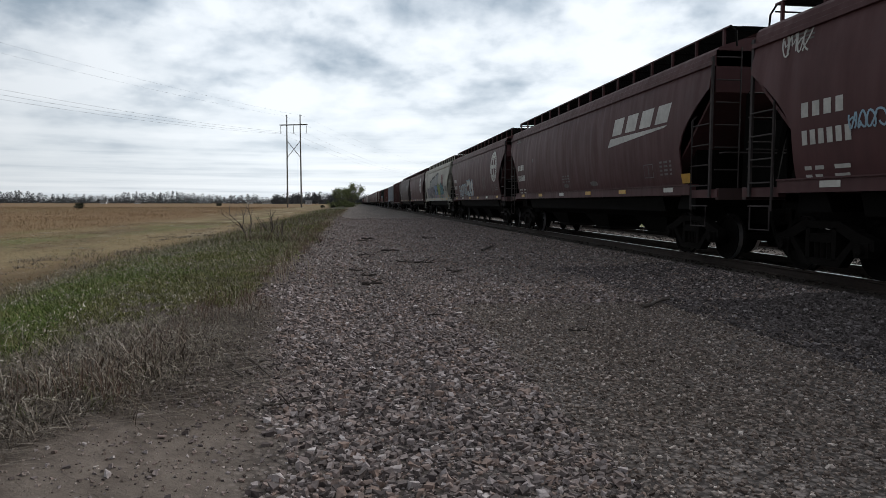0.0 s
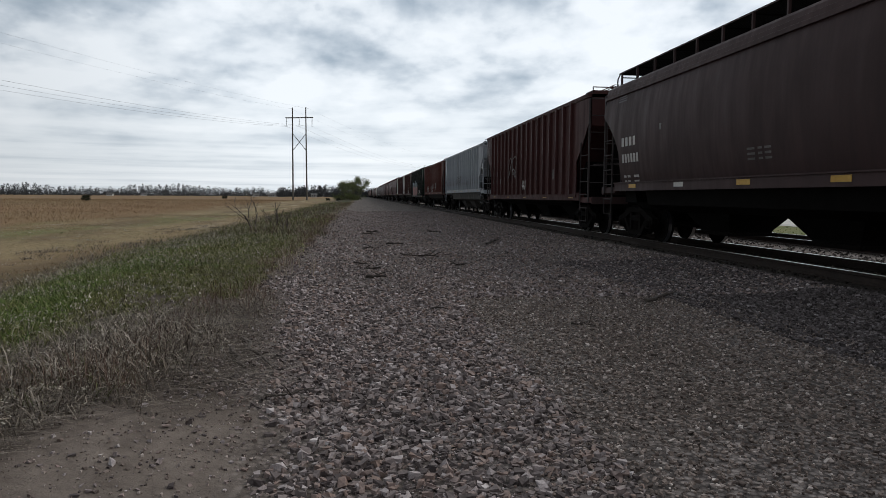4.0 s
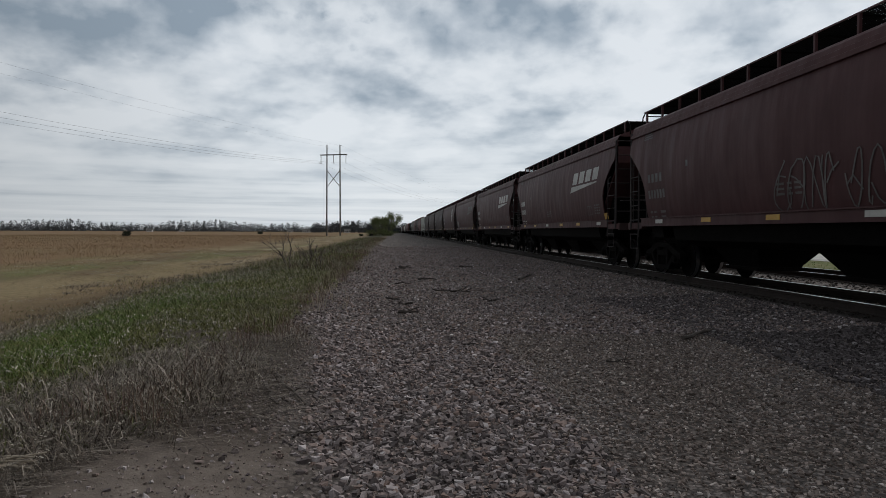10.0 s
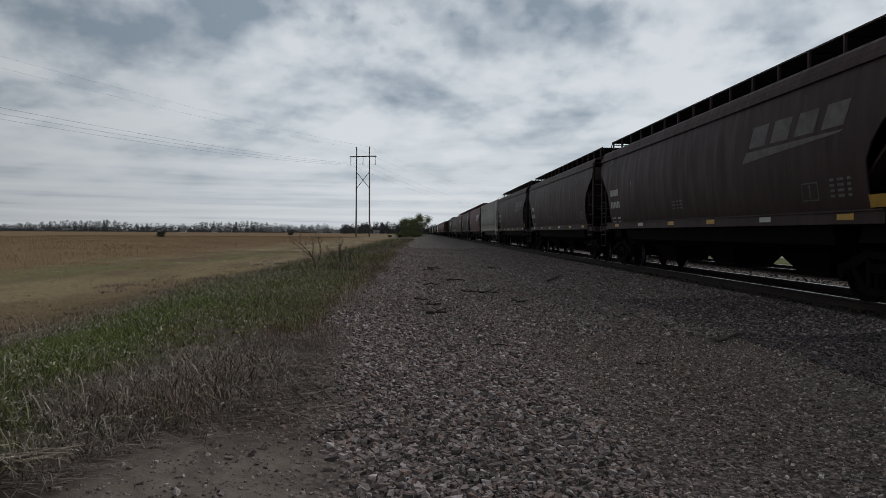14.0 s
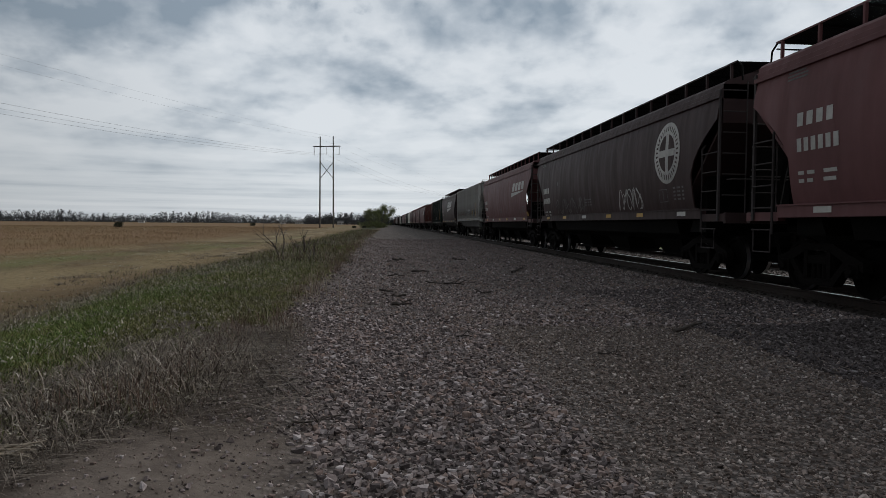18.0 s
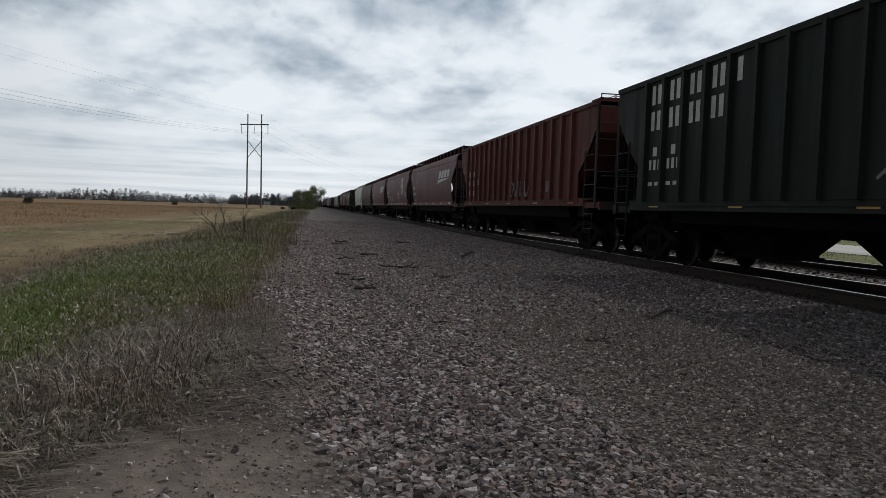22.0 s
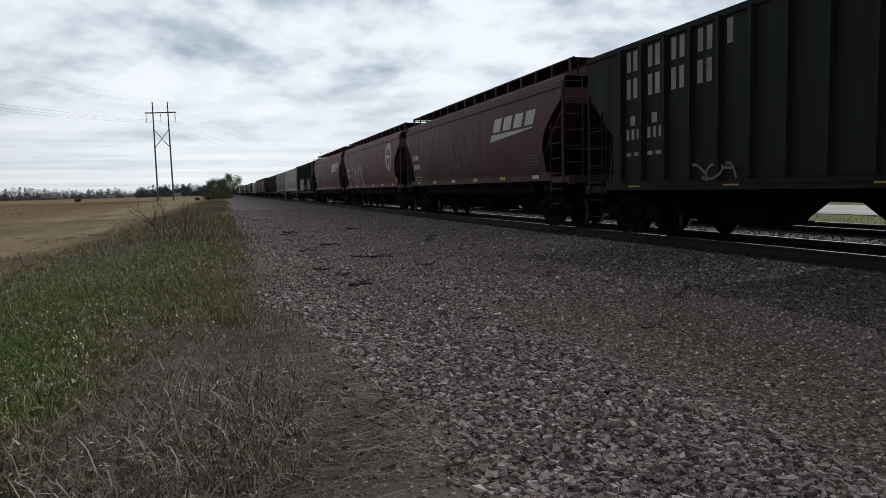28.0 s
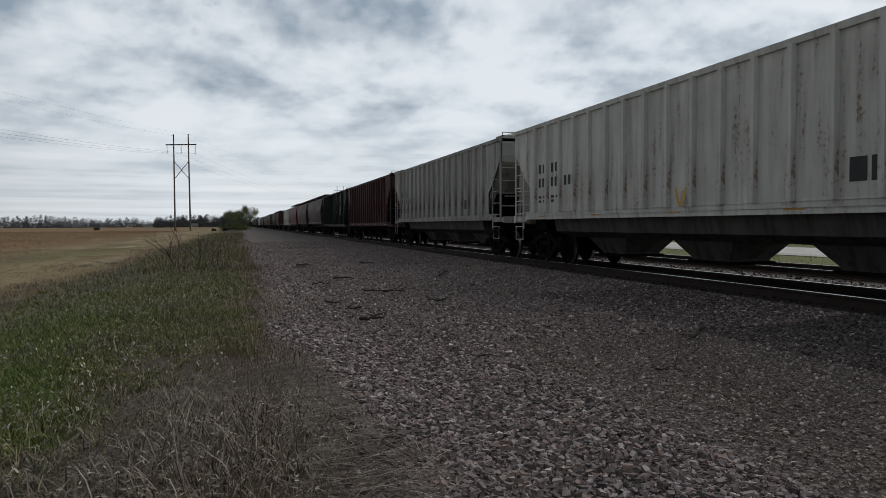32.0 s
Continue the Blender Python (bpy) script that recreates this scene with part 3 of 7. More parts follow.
def slope_mesh(s, top, w=1.44):
    """End wall and slope sheet at one end, a folded plate."""
    pts = [(8.30, top), (8.30, 3.30), (6.25, 1.36), (6.25, 1.28), (8.36, 3.28), (8.36, top)]
    bm = bmesh.new()
    extrude_poly(bm, [(s * a, z) for a, z in pts], -w, w)
    return to_mesh(bm, "end_slope")


def sill_mesh(s, low):
    bm = bmesh.new()
    box(bm, s * 1.36, s * 1.50, -7.55, 7.55, low, low + 0.20)
    box(bm, s * 1.30, s * 1.53, -7.55, 7.55, low + 0.20, low + 0.225)
    box(bm, s * 1.34, s * 1.48, -8.60, -7.55, low - 0.06, low + 0.10)
    box(bm, s * 1.34, s * 1.48, 7.55, 8.60, low - 0.06, low + 0.10)
    return to_mesh(bm, "side_sill")


def bay_mesh(low):
    """One hopper bay: a steep upper part, a flared apron and a lip."""
    bm = bmesh.new()
    rings = []
    for x, y, z in ((1.36, 1.975, low + 0.2), (1.22, 1.975, 0.95), (0.74, 1.975, 0.80), (0.72, 0.98, 0.785), (0.50, 0.62, 0.43), (0.48, 0.60, 0.37)):
        rings.append([bm.verts.new((a * x, c * y, z)) for a, c in ((-1, -1), (1, -1), (1, 1), (-1, 1))])
    bm.faces.new(rings[0])
    bm.faces.new(rings[-1][::-1])
    for top, bot in zip(rings, rings[1:]):
        for i in range(4):
            bm.faces.new((top[i], bot[i], bot[(i + 1) % 4], top[(i + 1) % 4]))
    return to_mesh(bm, "hopper_bay")


def gate_mesh():
    bm = bmesh.new()
    box(bm, -0.54, 0.54, -0.66, 0.66, 0.31, 0.38)
    for s in (-1, 1):
        rod(bm, (s * 0.50, -0.74, 0.35), (s * 0.50, 0.74, 0.35), 0.03)
    return to_mesh(bm, "outlet_gate")


def stile_mesh(sx, sy, low):
    """Inner stile of the side ladder, bent in at the top."""
    bm = bmesh.new()
    x = sx * 1.53
    tube_path(bm, [(x, sy * 7.66, low - 0.30), (x, sy * 7.66, 2.80), (x - sx * 0.08, sy * 7.68, 2.90)], 0.024)
    return to_mesh(bm, "side_ladder")


def rung_mesh(a, b):
    bm = bmesh.new()
    rod(bm, a, b, 0.014)
    return to_mesh(bm, "rung")


def stirrup_mesh(sx, sy, low):
    bm = bmesh.new()
    x = sx * 1.53
    tube_path(bm, [(x, sy * 7.70, low - 0.2), (x, sy * 7.70, low - 0.62), (x, sy * 8.26, low - 0.62), (x, sy * 8.26, low - 0.2)], 0.015)
    return to_mesh(bm, "stirrup")


def tube_path(bm, pts, r, seg=5):
    rings = []
    for i, p in enumerate(pts):
        d = (Vector(pts[min(i + 1, len(pts) - 1)]) - Vector(pts[max(i - 1, 0)])).normalized()
        q = d.to_track_quat("Z", "Y")
        rings.append([bm.verts.new(Vector(p) + q @ Vector((r * math.cos(6.283 * k / seg), r * math.sin(6.283 * k / seg), 0))) for k in range(seg)])
    for a, b in zip(rings, rings[1:]):
        for k in range(seg):
            bm.faces.new((a[k], a[(k + 1) % seg], b[(k + 1) % seg], b[k]))
    bm.faces.new(rings[0][::-1])
    bm.faces.new(rings[-1])


def add_ladders(car, sx, sy, low, top, coat):
    lad = part("side_ladder", shared("stile", stile_mesh, sx, sy, low), coat, car)
    part("stirrup", shared("stirrup", stirrup_mesh, sx, sy, low), coat, lad)
    x = sx * 1.53
    rung = shared("rung_y", rung_mesh, (x, sy * 7.64, 0), (x, sy * 8.32, 0))
    for i in range(5):
        part("rung", rung, coat, lad, "", pose(0, 0, low - 0.22 + i * 0.40))
    if sx < 0:
        y = sy * 8.46
        lad = part("end_ladder", shared("end_stile", rung_mesh, (sx * 0.98, y, low - 0.1), (sx * 0.98, y, top + 0.05)), coat, car)
        rung = shared("rung_x", rung_mesh, (sx * 0.98, y, 0), (sx * 1.48, y, 0))
        for i in range(7):
            part("rung", rung, coat, lad, "", pose(0, 0, low + 0.05 + i * (top - low - 0.2) / 6))


def post_mesh(sx, sy, low, top):
    bm = bmesh.new()
    box(bm, min(sx * 1.475, sx * 1.52), max(sx * 1.475, sx * 1.52), min(sy * 8.31, sy * 8.37), max(sy * 8.31, sy * 8.37), low - 0.05, top - 0.12)
    return to_mesh(bm, "corner_post")


def end_sill_mesh(s, low):
    bm = bmesh.new()
    box(bm, -1.46, 1.46, min(s * 8.50, s * 8.62), max(s * 8.50, s * 8.62), low - 0.10, low + 0.12)
    return to_mesh(bm, "end_sill")


def stub_mesh(s):
    bm = bmesh.new()
    box(bm, -0.35, 0.35, min(s * 5.6, s * 8.66), max(s * 5.6, s * 8.66), 0.72, 1.02)
    return to_mesh(bm, "centre_sill")


def deck_mesh(s, low):
    bm = bmesh.new()
    box(bm, -1.30, 1.30, min(s * 7.6, s * 8.5), max(s * 7.6, s * 8.5), low, low + 0.03)
    return to_mesh(bm, "end_deck")


def strut_mesh(s, x, low):
    bm = bmesh.new()
    beam(bm, (x, s * 8.55, low + 0.1), (x * 0.8, s * 8.33, 3.3), 0.08)
    return to_mesh(bm, "strut")


def grab_mesh(s):
    bm = bmesh.new()
    tube_path(bm, [(-1.4, s * 8.5, 2.1), (-1.38, s * 8.66, 2.1), (1.38, s * 8.66, 2.1), (1.4, s * 8.5, 2.1)], 0.014)
    return to_mesh(bm, "grab_iron")


# added plate that fills the open car end so that it reads dark
def fill_plate_mesh(s):
    bm = bmesh.new()
    extrude_poly(bm, [(s * 6.0, 1.0), (s * 8.44, 1.0), (s * 8.44, 2.3), (s * 8.25, 3.15)], -0.03, 0.03)
    return to_mesh(bm, "gusset")


# added to block the daylight seen through the gap between cars
def panel_mesh(s):
    bm = bmesh.new()
    box(bm, -0.75, 0.75, min(s * 8.40, s * 8.44), max(s * 8.40, s * 8.44), 1.15, 2.75)
    return to_mesh(bm, "crossover_panel")


# added plate over the truck that blocks the view through the car
def web_mesh(s):
    bm = bmesh.new()
    extrude_poly(bm, [(s * 6.55, 1.0), (s * 7.35, 1.0), (s * 7.35, 2.25), (s * 7.1, 2.0)], -1.25, 1.25)
    return to_mesh(bm, "bolster_web")


def cylinder_mesh(s):
    """Brake reservoir and valve on the end deck."""
    bm = bmesh.new()
    rod(bm, (-0.75, s * 8.1, 1.62), (0.1, s * 8.1, 1.62), 0.17, None, 12)
    return to_mesh(bm, "brake_reservoir")


def coupler_mesh(s):
    bm = bmesh.new()
    box(bm, -0.10, 0.10, min(s * 8.6, s * 8.92), max(s * 8.6, s * 8.92), 0.78, 0.96)
    box(bm, -0.17, 0.12, min(s * 8.90, s * 9.06), max(s * 8.90, s * 9.06), 0.72, 1.02)
    return to_mesh(bm, "coupler")


def hose_mesh(s):
    bm = bmesh.new()
    tube_path(bm, [(-0.35, s * 8.6, 0.85), (-0.38, s * 8.80, 0.50), (-0.36, s * 8.92, 0.33), (-0.34, s * 9.02, 0.30)], 0.03)
    return to_mesh(bm, "air_hose")


def grating_mesh(x0, x1, z, length, step=0.17, bars=5):
    bm = bmesh.new()
    for i in range(bars):
        x = x0 + (x1 - x0) * i / (bars - 1)
        box(bm, x - 0.005, x + 0.005, -length, length, z - 0.022, z)
    k = int(2 * length / step)
    for i in range(k + 1):
        y = -length + 2 * length * i / k
        box(bm, x0, x1, y - 0.004, y + 0.004, z - 0.018, z - 0.003)
    return bm


def walkway_mesh(smooth, top, fine=True):
    """Roof running boards on brackets, with bent grab rails at the ends."""
    if smooth:
        bm = grating_mesh(-1.14, -0.32, top + 0.485, 8.30, *((0.055, 13) if fine else (0.25, 9)))
        for x in (0.32, 0.62, 0.9, 1.12):
            box(bm, x - 0.01, x + 0.01, -8.3, 8.3, top + 0.455, top + 0.47)
        for i in range(16):
            y = -8.1 + i * 1.08
            for s in (-1, 1):
                beam(bm, (s * 0.35, y, top + 0.435), (s * 1.12, y, top + 0.435), 0.04, 0.03)
        for s in (-1, 1):
            pts = [(-1.12, s * 8.52, top + 0.05), (-1.12, s * 8.48, top + 0.36), (-1.12, s * 8.28, top + 0.495), (-1.12, s * 8.0, top + 0.495)]
            for p, q in zip(pts, pts[1:]):
                rod(bm, p, q, 0.018)
            rod(bm, (-1.02, s * 8.50, top + 0.42), (1.02, s * 8.50, top + 0.42), 0.016)
    else:
        bm = grating_mesh(-0.72, -0.30, top + 0.30, 8.3, 0.25, 4)
        for x in (0.3, 0.72):
            box(bm, x - 0.01, x + 0.01, -8.3, 8.3, top + 0.27, top + 0.30)
        for i in range(16):
            y = -8.1 + i * 1.08
            for s in (-1, 1):
                beam(bm, (s * 0.72, y, top + 0.08), (s * 0.72, y, top + 0.30), 0.045, 0.02)
        for s in (-1,):
            for i in range(4):
                y = s * (7.72 + 0.2 * i)
                box(bm, -1.42, 1.42, y - 0.02, y + 0.02, top + 0.08, top + 0.11)
            for x in (-1.40, 1.40):
                beam(bm, (x, s * 7.72, top + 0.09), (x, s * 8.34, top + 0.09), 0.04)
                for y in (7.75, 8.3):
                    beam(bm, (x, s * y, top - 0.02), (x, s * y, top + 0.09), 0.03)
            for p, q in (((-1.4, s * 8.3, top + 0.09), (-1.4, s * 8.3, top + 0.21)), ((-1.4, s * 8.3, top + 0.21), (-0.6, s * 8.3, top + 0.21)), ((-0.6, s * 8.3, top + 0.21), (-0.6, s * 8.3, top + 0.09))):
                rod(bm, p, q, 0.016)
    return to_mesh(bm, "running_board")


def posts_mesh(top):
    """Brackets that carry the running boards, and the strip along their outer edge."""
    bm = bmesh.new()
    for s in (-1, 1):
        for i in range(16):
            y = -8.1 + i * 1.08
            beam(bm, (s * 1.145, y, top + 0.12), (s * 1.145, y, top + 0.475), 0.05, 0.05)
        box(bm, s * 1.15 - 0.008, s * 1.15 + 0.008, -8.3, 8.3, top + 0.465, top + 0.495)
    return to_mesh(bm, "board_bracket")


def hatch_mesh(smooth, top):
    bm = bmesh.new()
    z = top + (0.31 if smooth else 0.14)
    box(bm, -0.33, 0.33, -8.1, 8.1, z - 0.02, z + (0.17 if smooth else 0.13))
    for i in range(10):
        y = -6.8 + i * 1.5
        box(bm, -0.42, 0.42, y - 0.04, y + 0.04, z + 0.0, z + 0.16)
    return to_mesh(bm, "trough_hatch")


def rib_mesh(s, low, top):
    bm = bmesh.new()
    x = 1.52
    pts = [(x - 0.005, -0.06), (x + 0.095, -0.05), (x + 0.095, 0.05), (x - 0.005, 0.06)]
    lo = [bm.verts.new((s * a, y, low + 0.20)) for a, y in pts]
    hi = [bm.verts.new((s * a, y, top - 0.08)) for a, y in pts]
    bm.faces.new(lo)
    bm.faces.new(hi[::-1])
    for i in range(4):
        bm.faces.new((lo[i], lo[(i + 1) % 4], hi[(i + 1) % 4], hi[i]))
    return to_mesh(bm, "rib")


def side_frame_mesh(s):
    """Cast truck side frame: arched top chord, tension legs, spring pocket and bearing ends."""
    bm = bmesh.new()
    x0, x1 = s * 0.98, s * 1.14
    a, b = min(x0, x1), max(x0, x1)
    extrude_poly(bm, [(-1.12, 0.60), (-1.12, 0.44), (-0.70, 0.56), (-0.30, 0.74), (0.30, 0.74), (0.70, 0.56), (1.12, 0.44), (1.12, 0.60), (0.80, 0.70), (0.42, 0.86), (-0.42, 0.86), (-0.80, 0.70)], a, b)
    extrude_poly(bm, [(-0.66, 0.58), (-0.78, 0.56), (-0.42, 0.16), (0.42, 0.16), (0.78, 0.56), (0.66, 0.58), (0.34, 0.27), (-0.34, 0.27)], a, b)
    for y in (-0.30, 0.30):
        box(bm, a, b, y - 0.05, y + 0.05, 0.25, 0.76)
    for y in (-0.89, 0.89):
        box(bm, a - 0.02, b + 0.02, y - 0.14, y + 0.14, 0.34, 0.56)
        rod(bm, (s * 1.12, y, 0.457), (s * 1.22, y, 0.457), 0.10, 0.085, 10)
    for y in (-0.14, 0.0, 0.14):
        rod(bm, (s * 1.06, y, 0.27), (s * 1.06, y, 0.52), 0.06, None, 8)
    box(bm, a, b + 0.01, -0.24, 0.24, 0.52, 0.66)
    return to_mesh(bm, "side_frame")


def bolster_mesh():
    bm = bmesh.new()
    box(bm, -1.05, 1.05, -0.2, 0.2, 0.50, 0.72)
    rod(bm, (0, 0, 0.70), (0, 0, 0.80), 0.25, None, 12)
    for y in (-0.42, 0.42):
        box(bm, -0.85, 0.85, y - 0.06, y + 0.06, 0.38, 0.50)
    return to_mesh(bm, "bolster")


def lathe(prof, seg=18):
    """Turn a profile of (x, radius) about the x axis."""
    verts, faces = [], []
    n = len(prof)
    for i in range(seg):
        a = 2 * math.pi * i / seg
        verts += [(x, r * math.cos(a), r * math.sin(a)) for x, r in prof]
    for i in range(seg):
        j = (i + 1) % seg
        for k in range(n - 1):
            faces.append((i * n + k, j * n + k, j * n + k + 1, i * n + k + 1))
    return verts, faces


def wheel_mesh(s):
    v, f = lathe([(s * 0.70, 0.02), (s * 0.70, 0.14), (s * 0.73, 0.36), (s * 0.69, 0.40), (s * 0.685, 0.485), (s * 0.715, 0.482), (s * 0.725, 0.460), (s * 0.825, 0.454),
                  (s * 0.825, 0.395), (s * 0.785, 0.36), (s * 0.80, 0.16), (s * 0.86, 0.14), (s * 0.86, 0.02)])
    return mesh_of("wheel", v, f)


def axle_mesh():
    bm = bmesh.new()
    rod(bm, (-1.16, 0, 0), (1.16, 0, 0), 0.085, None, 10)
    for s in (-1, 1):
        for k in range(3):
            a = k * 2.094
            rod(bm, (s * 1.20, 0.05 * math.cos(a), 0.05 * math.sin(a)), (s * 1.235, 0.05 * math.cos(a), 0.05 * math.sin(a)), 0.016)
        rod(bm, (s * 1.16, 0, 0), (s * 1.225, 0, 0), 0.085, None, 10)
    return to_mesh(bm, "axle")


def tread_mesh(s):
    v, f = lathe([(s * 0.728, 0.462), (s * 0.735, 0.4625), (s * 0.80, 0.4585), (s * 0.815, 0.456)])
    return mesh_of("wheel_tread", v, f)


MESHES = {}


def shared(key, make, *args):
    if (key, args) not in MESHES:
        MESHES[(key, args)] = make(*args)
    return MESHES[(key, args)]


WHEELSETS = []


def add_truck(car, y, k, spin):
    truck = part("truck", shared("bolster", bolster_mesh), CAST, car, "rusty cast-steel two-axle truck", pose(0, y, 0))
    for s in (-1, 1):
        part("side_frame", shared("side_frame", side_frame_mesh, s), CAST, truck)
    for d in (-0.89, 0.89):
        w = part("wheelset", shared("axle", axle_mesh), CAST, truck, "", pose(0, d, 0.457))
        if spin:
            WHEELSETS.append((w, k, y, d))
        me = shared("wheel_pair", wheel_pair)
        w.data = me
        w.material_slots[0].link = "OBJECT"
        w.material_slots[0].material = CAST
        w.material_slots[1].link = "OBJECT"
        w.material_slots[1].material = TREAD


def wheel_pair():
    """Axle with both wheels; the rims are the second material."""
    bm = bmesh.new()
    for me, slot in ((axle_mesh(), 0), (wheel_mesh(-1), 0), (wheel_mesh(1), 0), (tread_mesh(-1), 1), (tread_mesh(1), 1)):
        k = len(bm.faces)
        bm.from_mesh(me)
        bm.faces.ensure_lookup_table()
        for f in bm.faces[k:]:
            f.material_index = slot
    me = to_mesh(bm, "wheelset")
    me.materials.append(CAST)
    me.materials.append(TREAD)
    return me


# -- paint on the sides: patches laid 5 mm proud of the sheet, each a grid that follows the curve --


def patch_mesh(quads, smooth, proud=0.006):
    """Quads of (y, z) corners on the side that faces the shoulder."""
    verts, faces = [], []
    for k, q in enumerate(quads):
        span = max(p[1] for p in q) - min(p[1] for p in q)
        wide = max(p[0] for p in q) - min(p[0] for p in q)
        n = max(1, min(8, int(span / 0.22))) if smooth else 1
        m = 1
        base = len(verts)
        for i in range(n + 1):
            v = i / n
            for j in range(m + 1):
                u = j / m
                y = (1 - v) * ((1 - u) * q[0][0] + u * q[1][0]) + v * ((1 - u) * q[3][0] + u * q[2][0])
                z = (1 - v) * ((1 - u) * q[0][1] + u * q[1][1]) + v * ((1 - u) * q[3][1] + u * q[2][1])
                verts.append((-(side_x(z, smooth) + proud + (k % 24) * 0.0003), y, z))
        for i in range(n):
            for j in range(m):
                a = base + i * (m + 1) + j
                faces.append((a, a + 1, a + m + 2, a + m + 1))
    return mesh_of("paint", verts, faces)


def rect(y0, y1, z0, z1, lean=0.0):
    """y runs from the far end to the near end as it falls; lean slants the top towards the near end."""
    return ((y0, z0), (y1, z0), (y1 - lean, z1), (y0 - lean, z1))


def bars(y, z, h, widths, gap):
    out = []
    for w in widths:
        if w > 0:
            out.append(rect(y, y - w * 0.8, z, z + h))
        y -= abs(w) + gap
    return out


def swoosh_quads(y=-3.37, z=2.80, size=1.42, tall=1.15):
    """A slanted block mark of four plain shapes over a tapering stripe."""
    out = []
    for i in range(4):
        a = y - (0.06 + i * 0.60) * size
        out.append(rect(a, a - 0.44 * size, z + (0.08 + i * 0.004) * tall, z + 0.44 * tall, 0.12 * size))
    out.append(((y + 0.14 * size, z - 0.17 * tall), (y - 2.22 * size, z), (y - 2.30 * size, z + 0.035 * tall), (y + 0.02, z + 0.02)))
    return out


def label_quads(y=6.9, z=2.80, rnd=None):
    q = bars(y, z, 0.22, (0.20, 0.20, 0.20, 0.19), 0.05)
    q += bars(y, z - 0.42, 0.22, (0.15,) * 6, 0.035)
    q += bars(y, z - 0.80, 0.06, (0.2, 0.24, -0.1, 0.4), 0.04) + bars(y, z - 0.93, 0.06, (0.18, 0.2, -0.14, 0.38), 0.04)
    return q


def small_quads():
    q = [rect(-5.35, -5.85, 1.72, 1.74), rect(-5.35, -5.85, 2.02, 2.04), rect(-5.35, -5.37, 1.74, 2.02), rect(-5.83, -5.85, 1.74, 2.02), rect(-5.58, -5.62, 1.76, 2.0)]
    for k in range(4):
        q += bars(-6.2, 2.02 - k * 0.09, 0.045, (0.16, 0.22, 0.12), 0.05)
    for k in range(3):
        q += bars(1.0, 1.98 - k * 0.09, 0.04, (0.3, 0.16, 0.24), 0.04)
    q += bars(7.3, 3.62, 0.03, (0.7,), 0) + bars(7.3, 3.68, 0.03, (0.7,), 0) + bars(7.3, 3.74, 0.03, (0.6,), 0)
    q += bars(4.6, 2.68, 0.14, (0.13,), 0)
    return q


def ring_quads(y, z, r, w, n=28):
    out = []
    for i in range(n):
        a, b = 2 * math.pi * i / n, 2 * math.pi * (i + 1) / n
        out.append(((y + (r - w) * math.cos(a), z + (r - w) * math.sin(a)), (y + r * math.cos(a), z + r * math.sin(a)),
                    (y + r * math.cos(b), z + r * math.sin(b)), (y + (r - w) * math.cos(b), z + (r - w) * math.sin(b))))
    return out


def round_mark_quads(y, z=2.90):
    """A broad pale ring with worn radial notches round a dark disc that a pale cross divides."""
    out = ring_quads(y, z, 0.74, 0.09, 36) + ring_quads(y, z, 0.53, 0.075, 32)
    for i in range(34):
        a, w = 6.2832 * i / 34, 0.055
        out.append(tuple((y + r * math.cos(a + d), z + r * math.sin(a + d)) for r, d in ((0.53, -w), (0.65, -w), (0.65, w), (0.53, w))))
    out += [rect(y + 0.45, y - 0.45, z - 0.085, z + 0.085), rect(y + 0.085, y - 0.085, z - 0.45, z - 0.085), rect(y + 0.085, y - 0.085, z + 0.085, z + 0.45)]
    return out


def ribbon(pts, w):
    """A sprayed line of even width, as quads that share their edges."""
    edge = []
    for i, p in enumerate(pts):
        a, b = pts[max(i - 1, 0)], pts[min(i + 1, len(pts) - 1)]
        d = Vector((b[0] - a[0], b[1] - a[1]))
        n = Vector((-d.y, d.x)).normalized() * w * 0.5 if d.length > 1e-5 else Vector((w * 0.5, 0))
        edge.append(((p[0] - n.x, p[1] - n.y), (p[0] + n.x, p[1] + n.y)))
    return [(a[0], b[0], b[1], a[1]) for a, b in zip(edge, edge[1:])]


def scrawl(rnd, y0, y1, z0, z1, glyphs, w):
    """Looping sprayed strokes that fill a box; no letters."""
    out = []
    step = (y1 - y0) / glyphs
    for g in range(glyphs):
        yc, zc = y0 + step * (g + 0.5), (z0 + z1) / 2
        f1, f2 = rnd.choice((0.5, 1.0, 1.0, 1.5)), rnd.choice((1.0, 1.5, 2.0))
        p1, p2 = rnd.uniform(0, 6.28), rnd.uniform(0, 6.28)
        turn = rnd.uniform(3.6, 6.6)
        pts = [(yc + step * (0.5 * math.cos(f1 * turn * i / 15 + p1) + 0.25 * (i / 15 - 0.5)), zc + (z1 - z0) * 0.48 * math.sin(f2 * turn * i / 15 + p2) * rnd.uniform(0.85, 1.0)) for i in range(16)]
        out += ribbon(pts, w)
        if rnd.random() < 0.5:
            out += ribbon([(yc - step * 0.3, zc + rnd.uniform(-0.3, 0.3) * (z1 - z0)), (yc, zc + rnd.uniform(-0.2, 0.2) * (z1 - z0)), (yc + step * 0.4, zc + rnd.uniform(-0.3, 0.3) * (z1 - z0))], w)
    return out


def rounded(yc, zc, ry, rz, lean=0.0, power=2.6, n=8):
    """A filled rounded shape in strips."""
    out, row = [], []
    for i in range(n + 1):
        v = -1 + 2 * i / n
        u = (1 - min(abs(v), 1.0) ** power) ** (1 / power)
        z = zc + rz * v
        row.append(((yc + ry * u + lean * v, z), (yc - ry * u + lean * v, z)))
    for a, b in zip(row, row[1:]):
        out.append((a[0], a[1], b[1], b[0]))
    return out


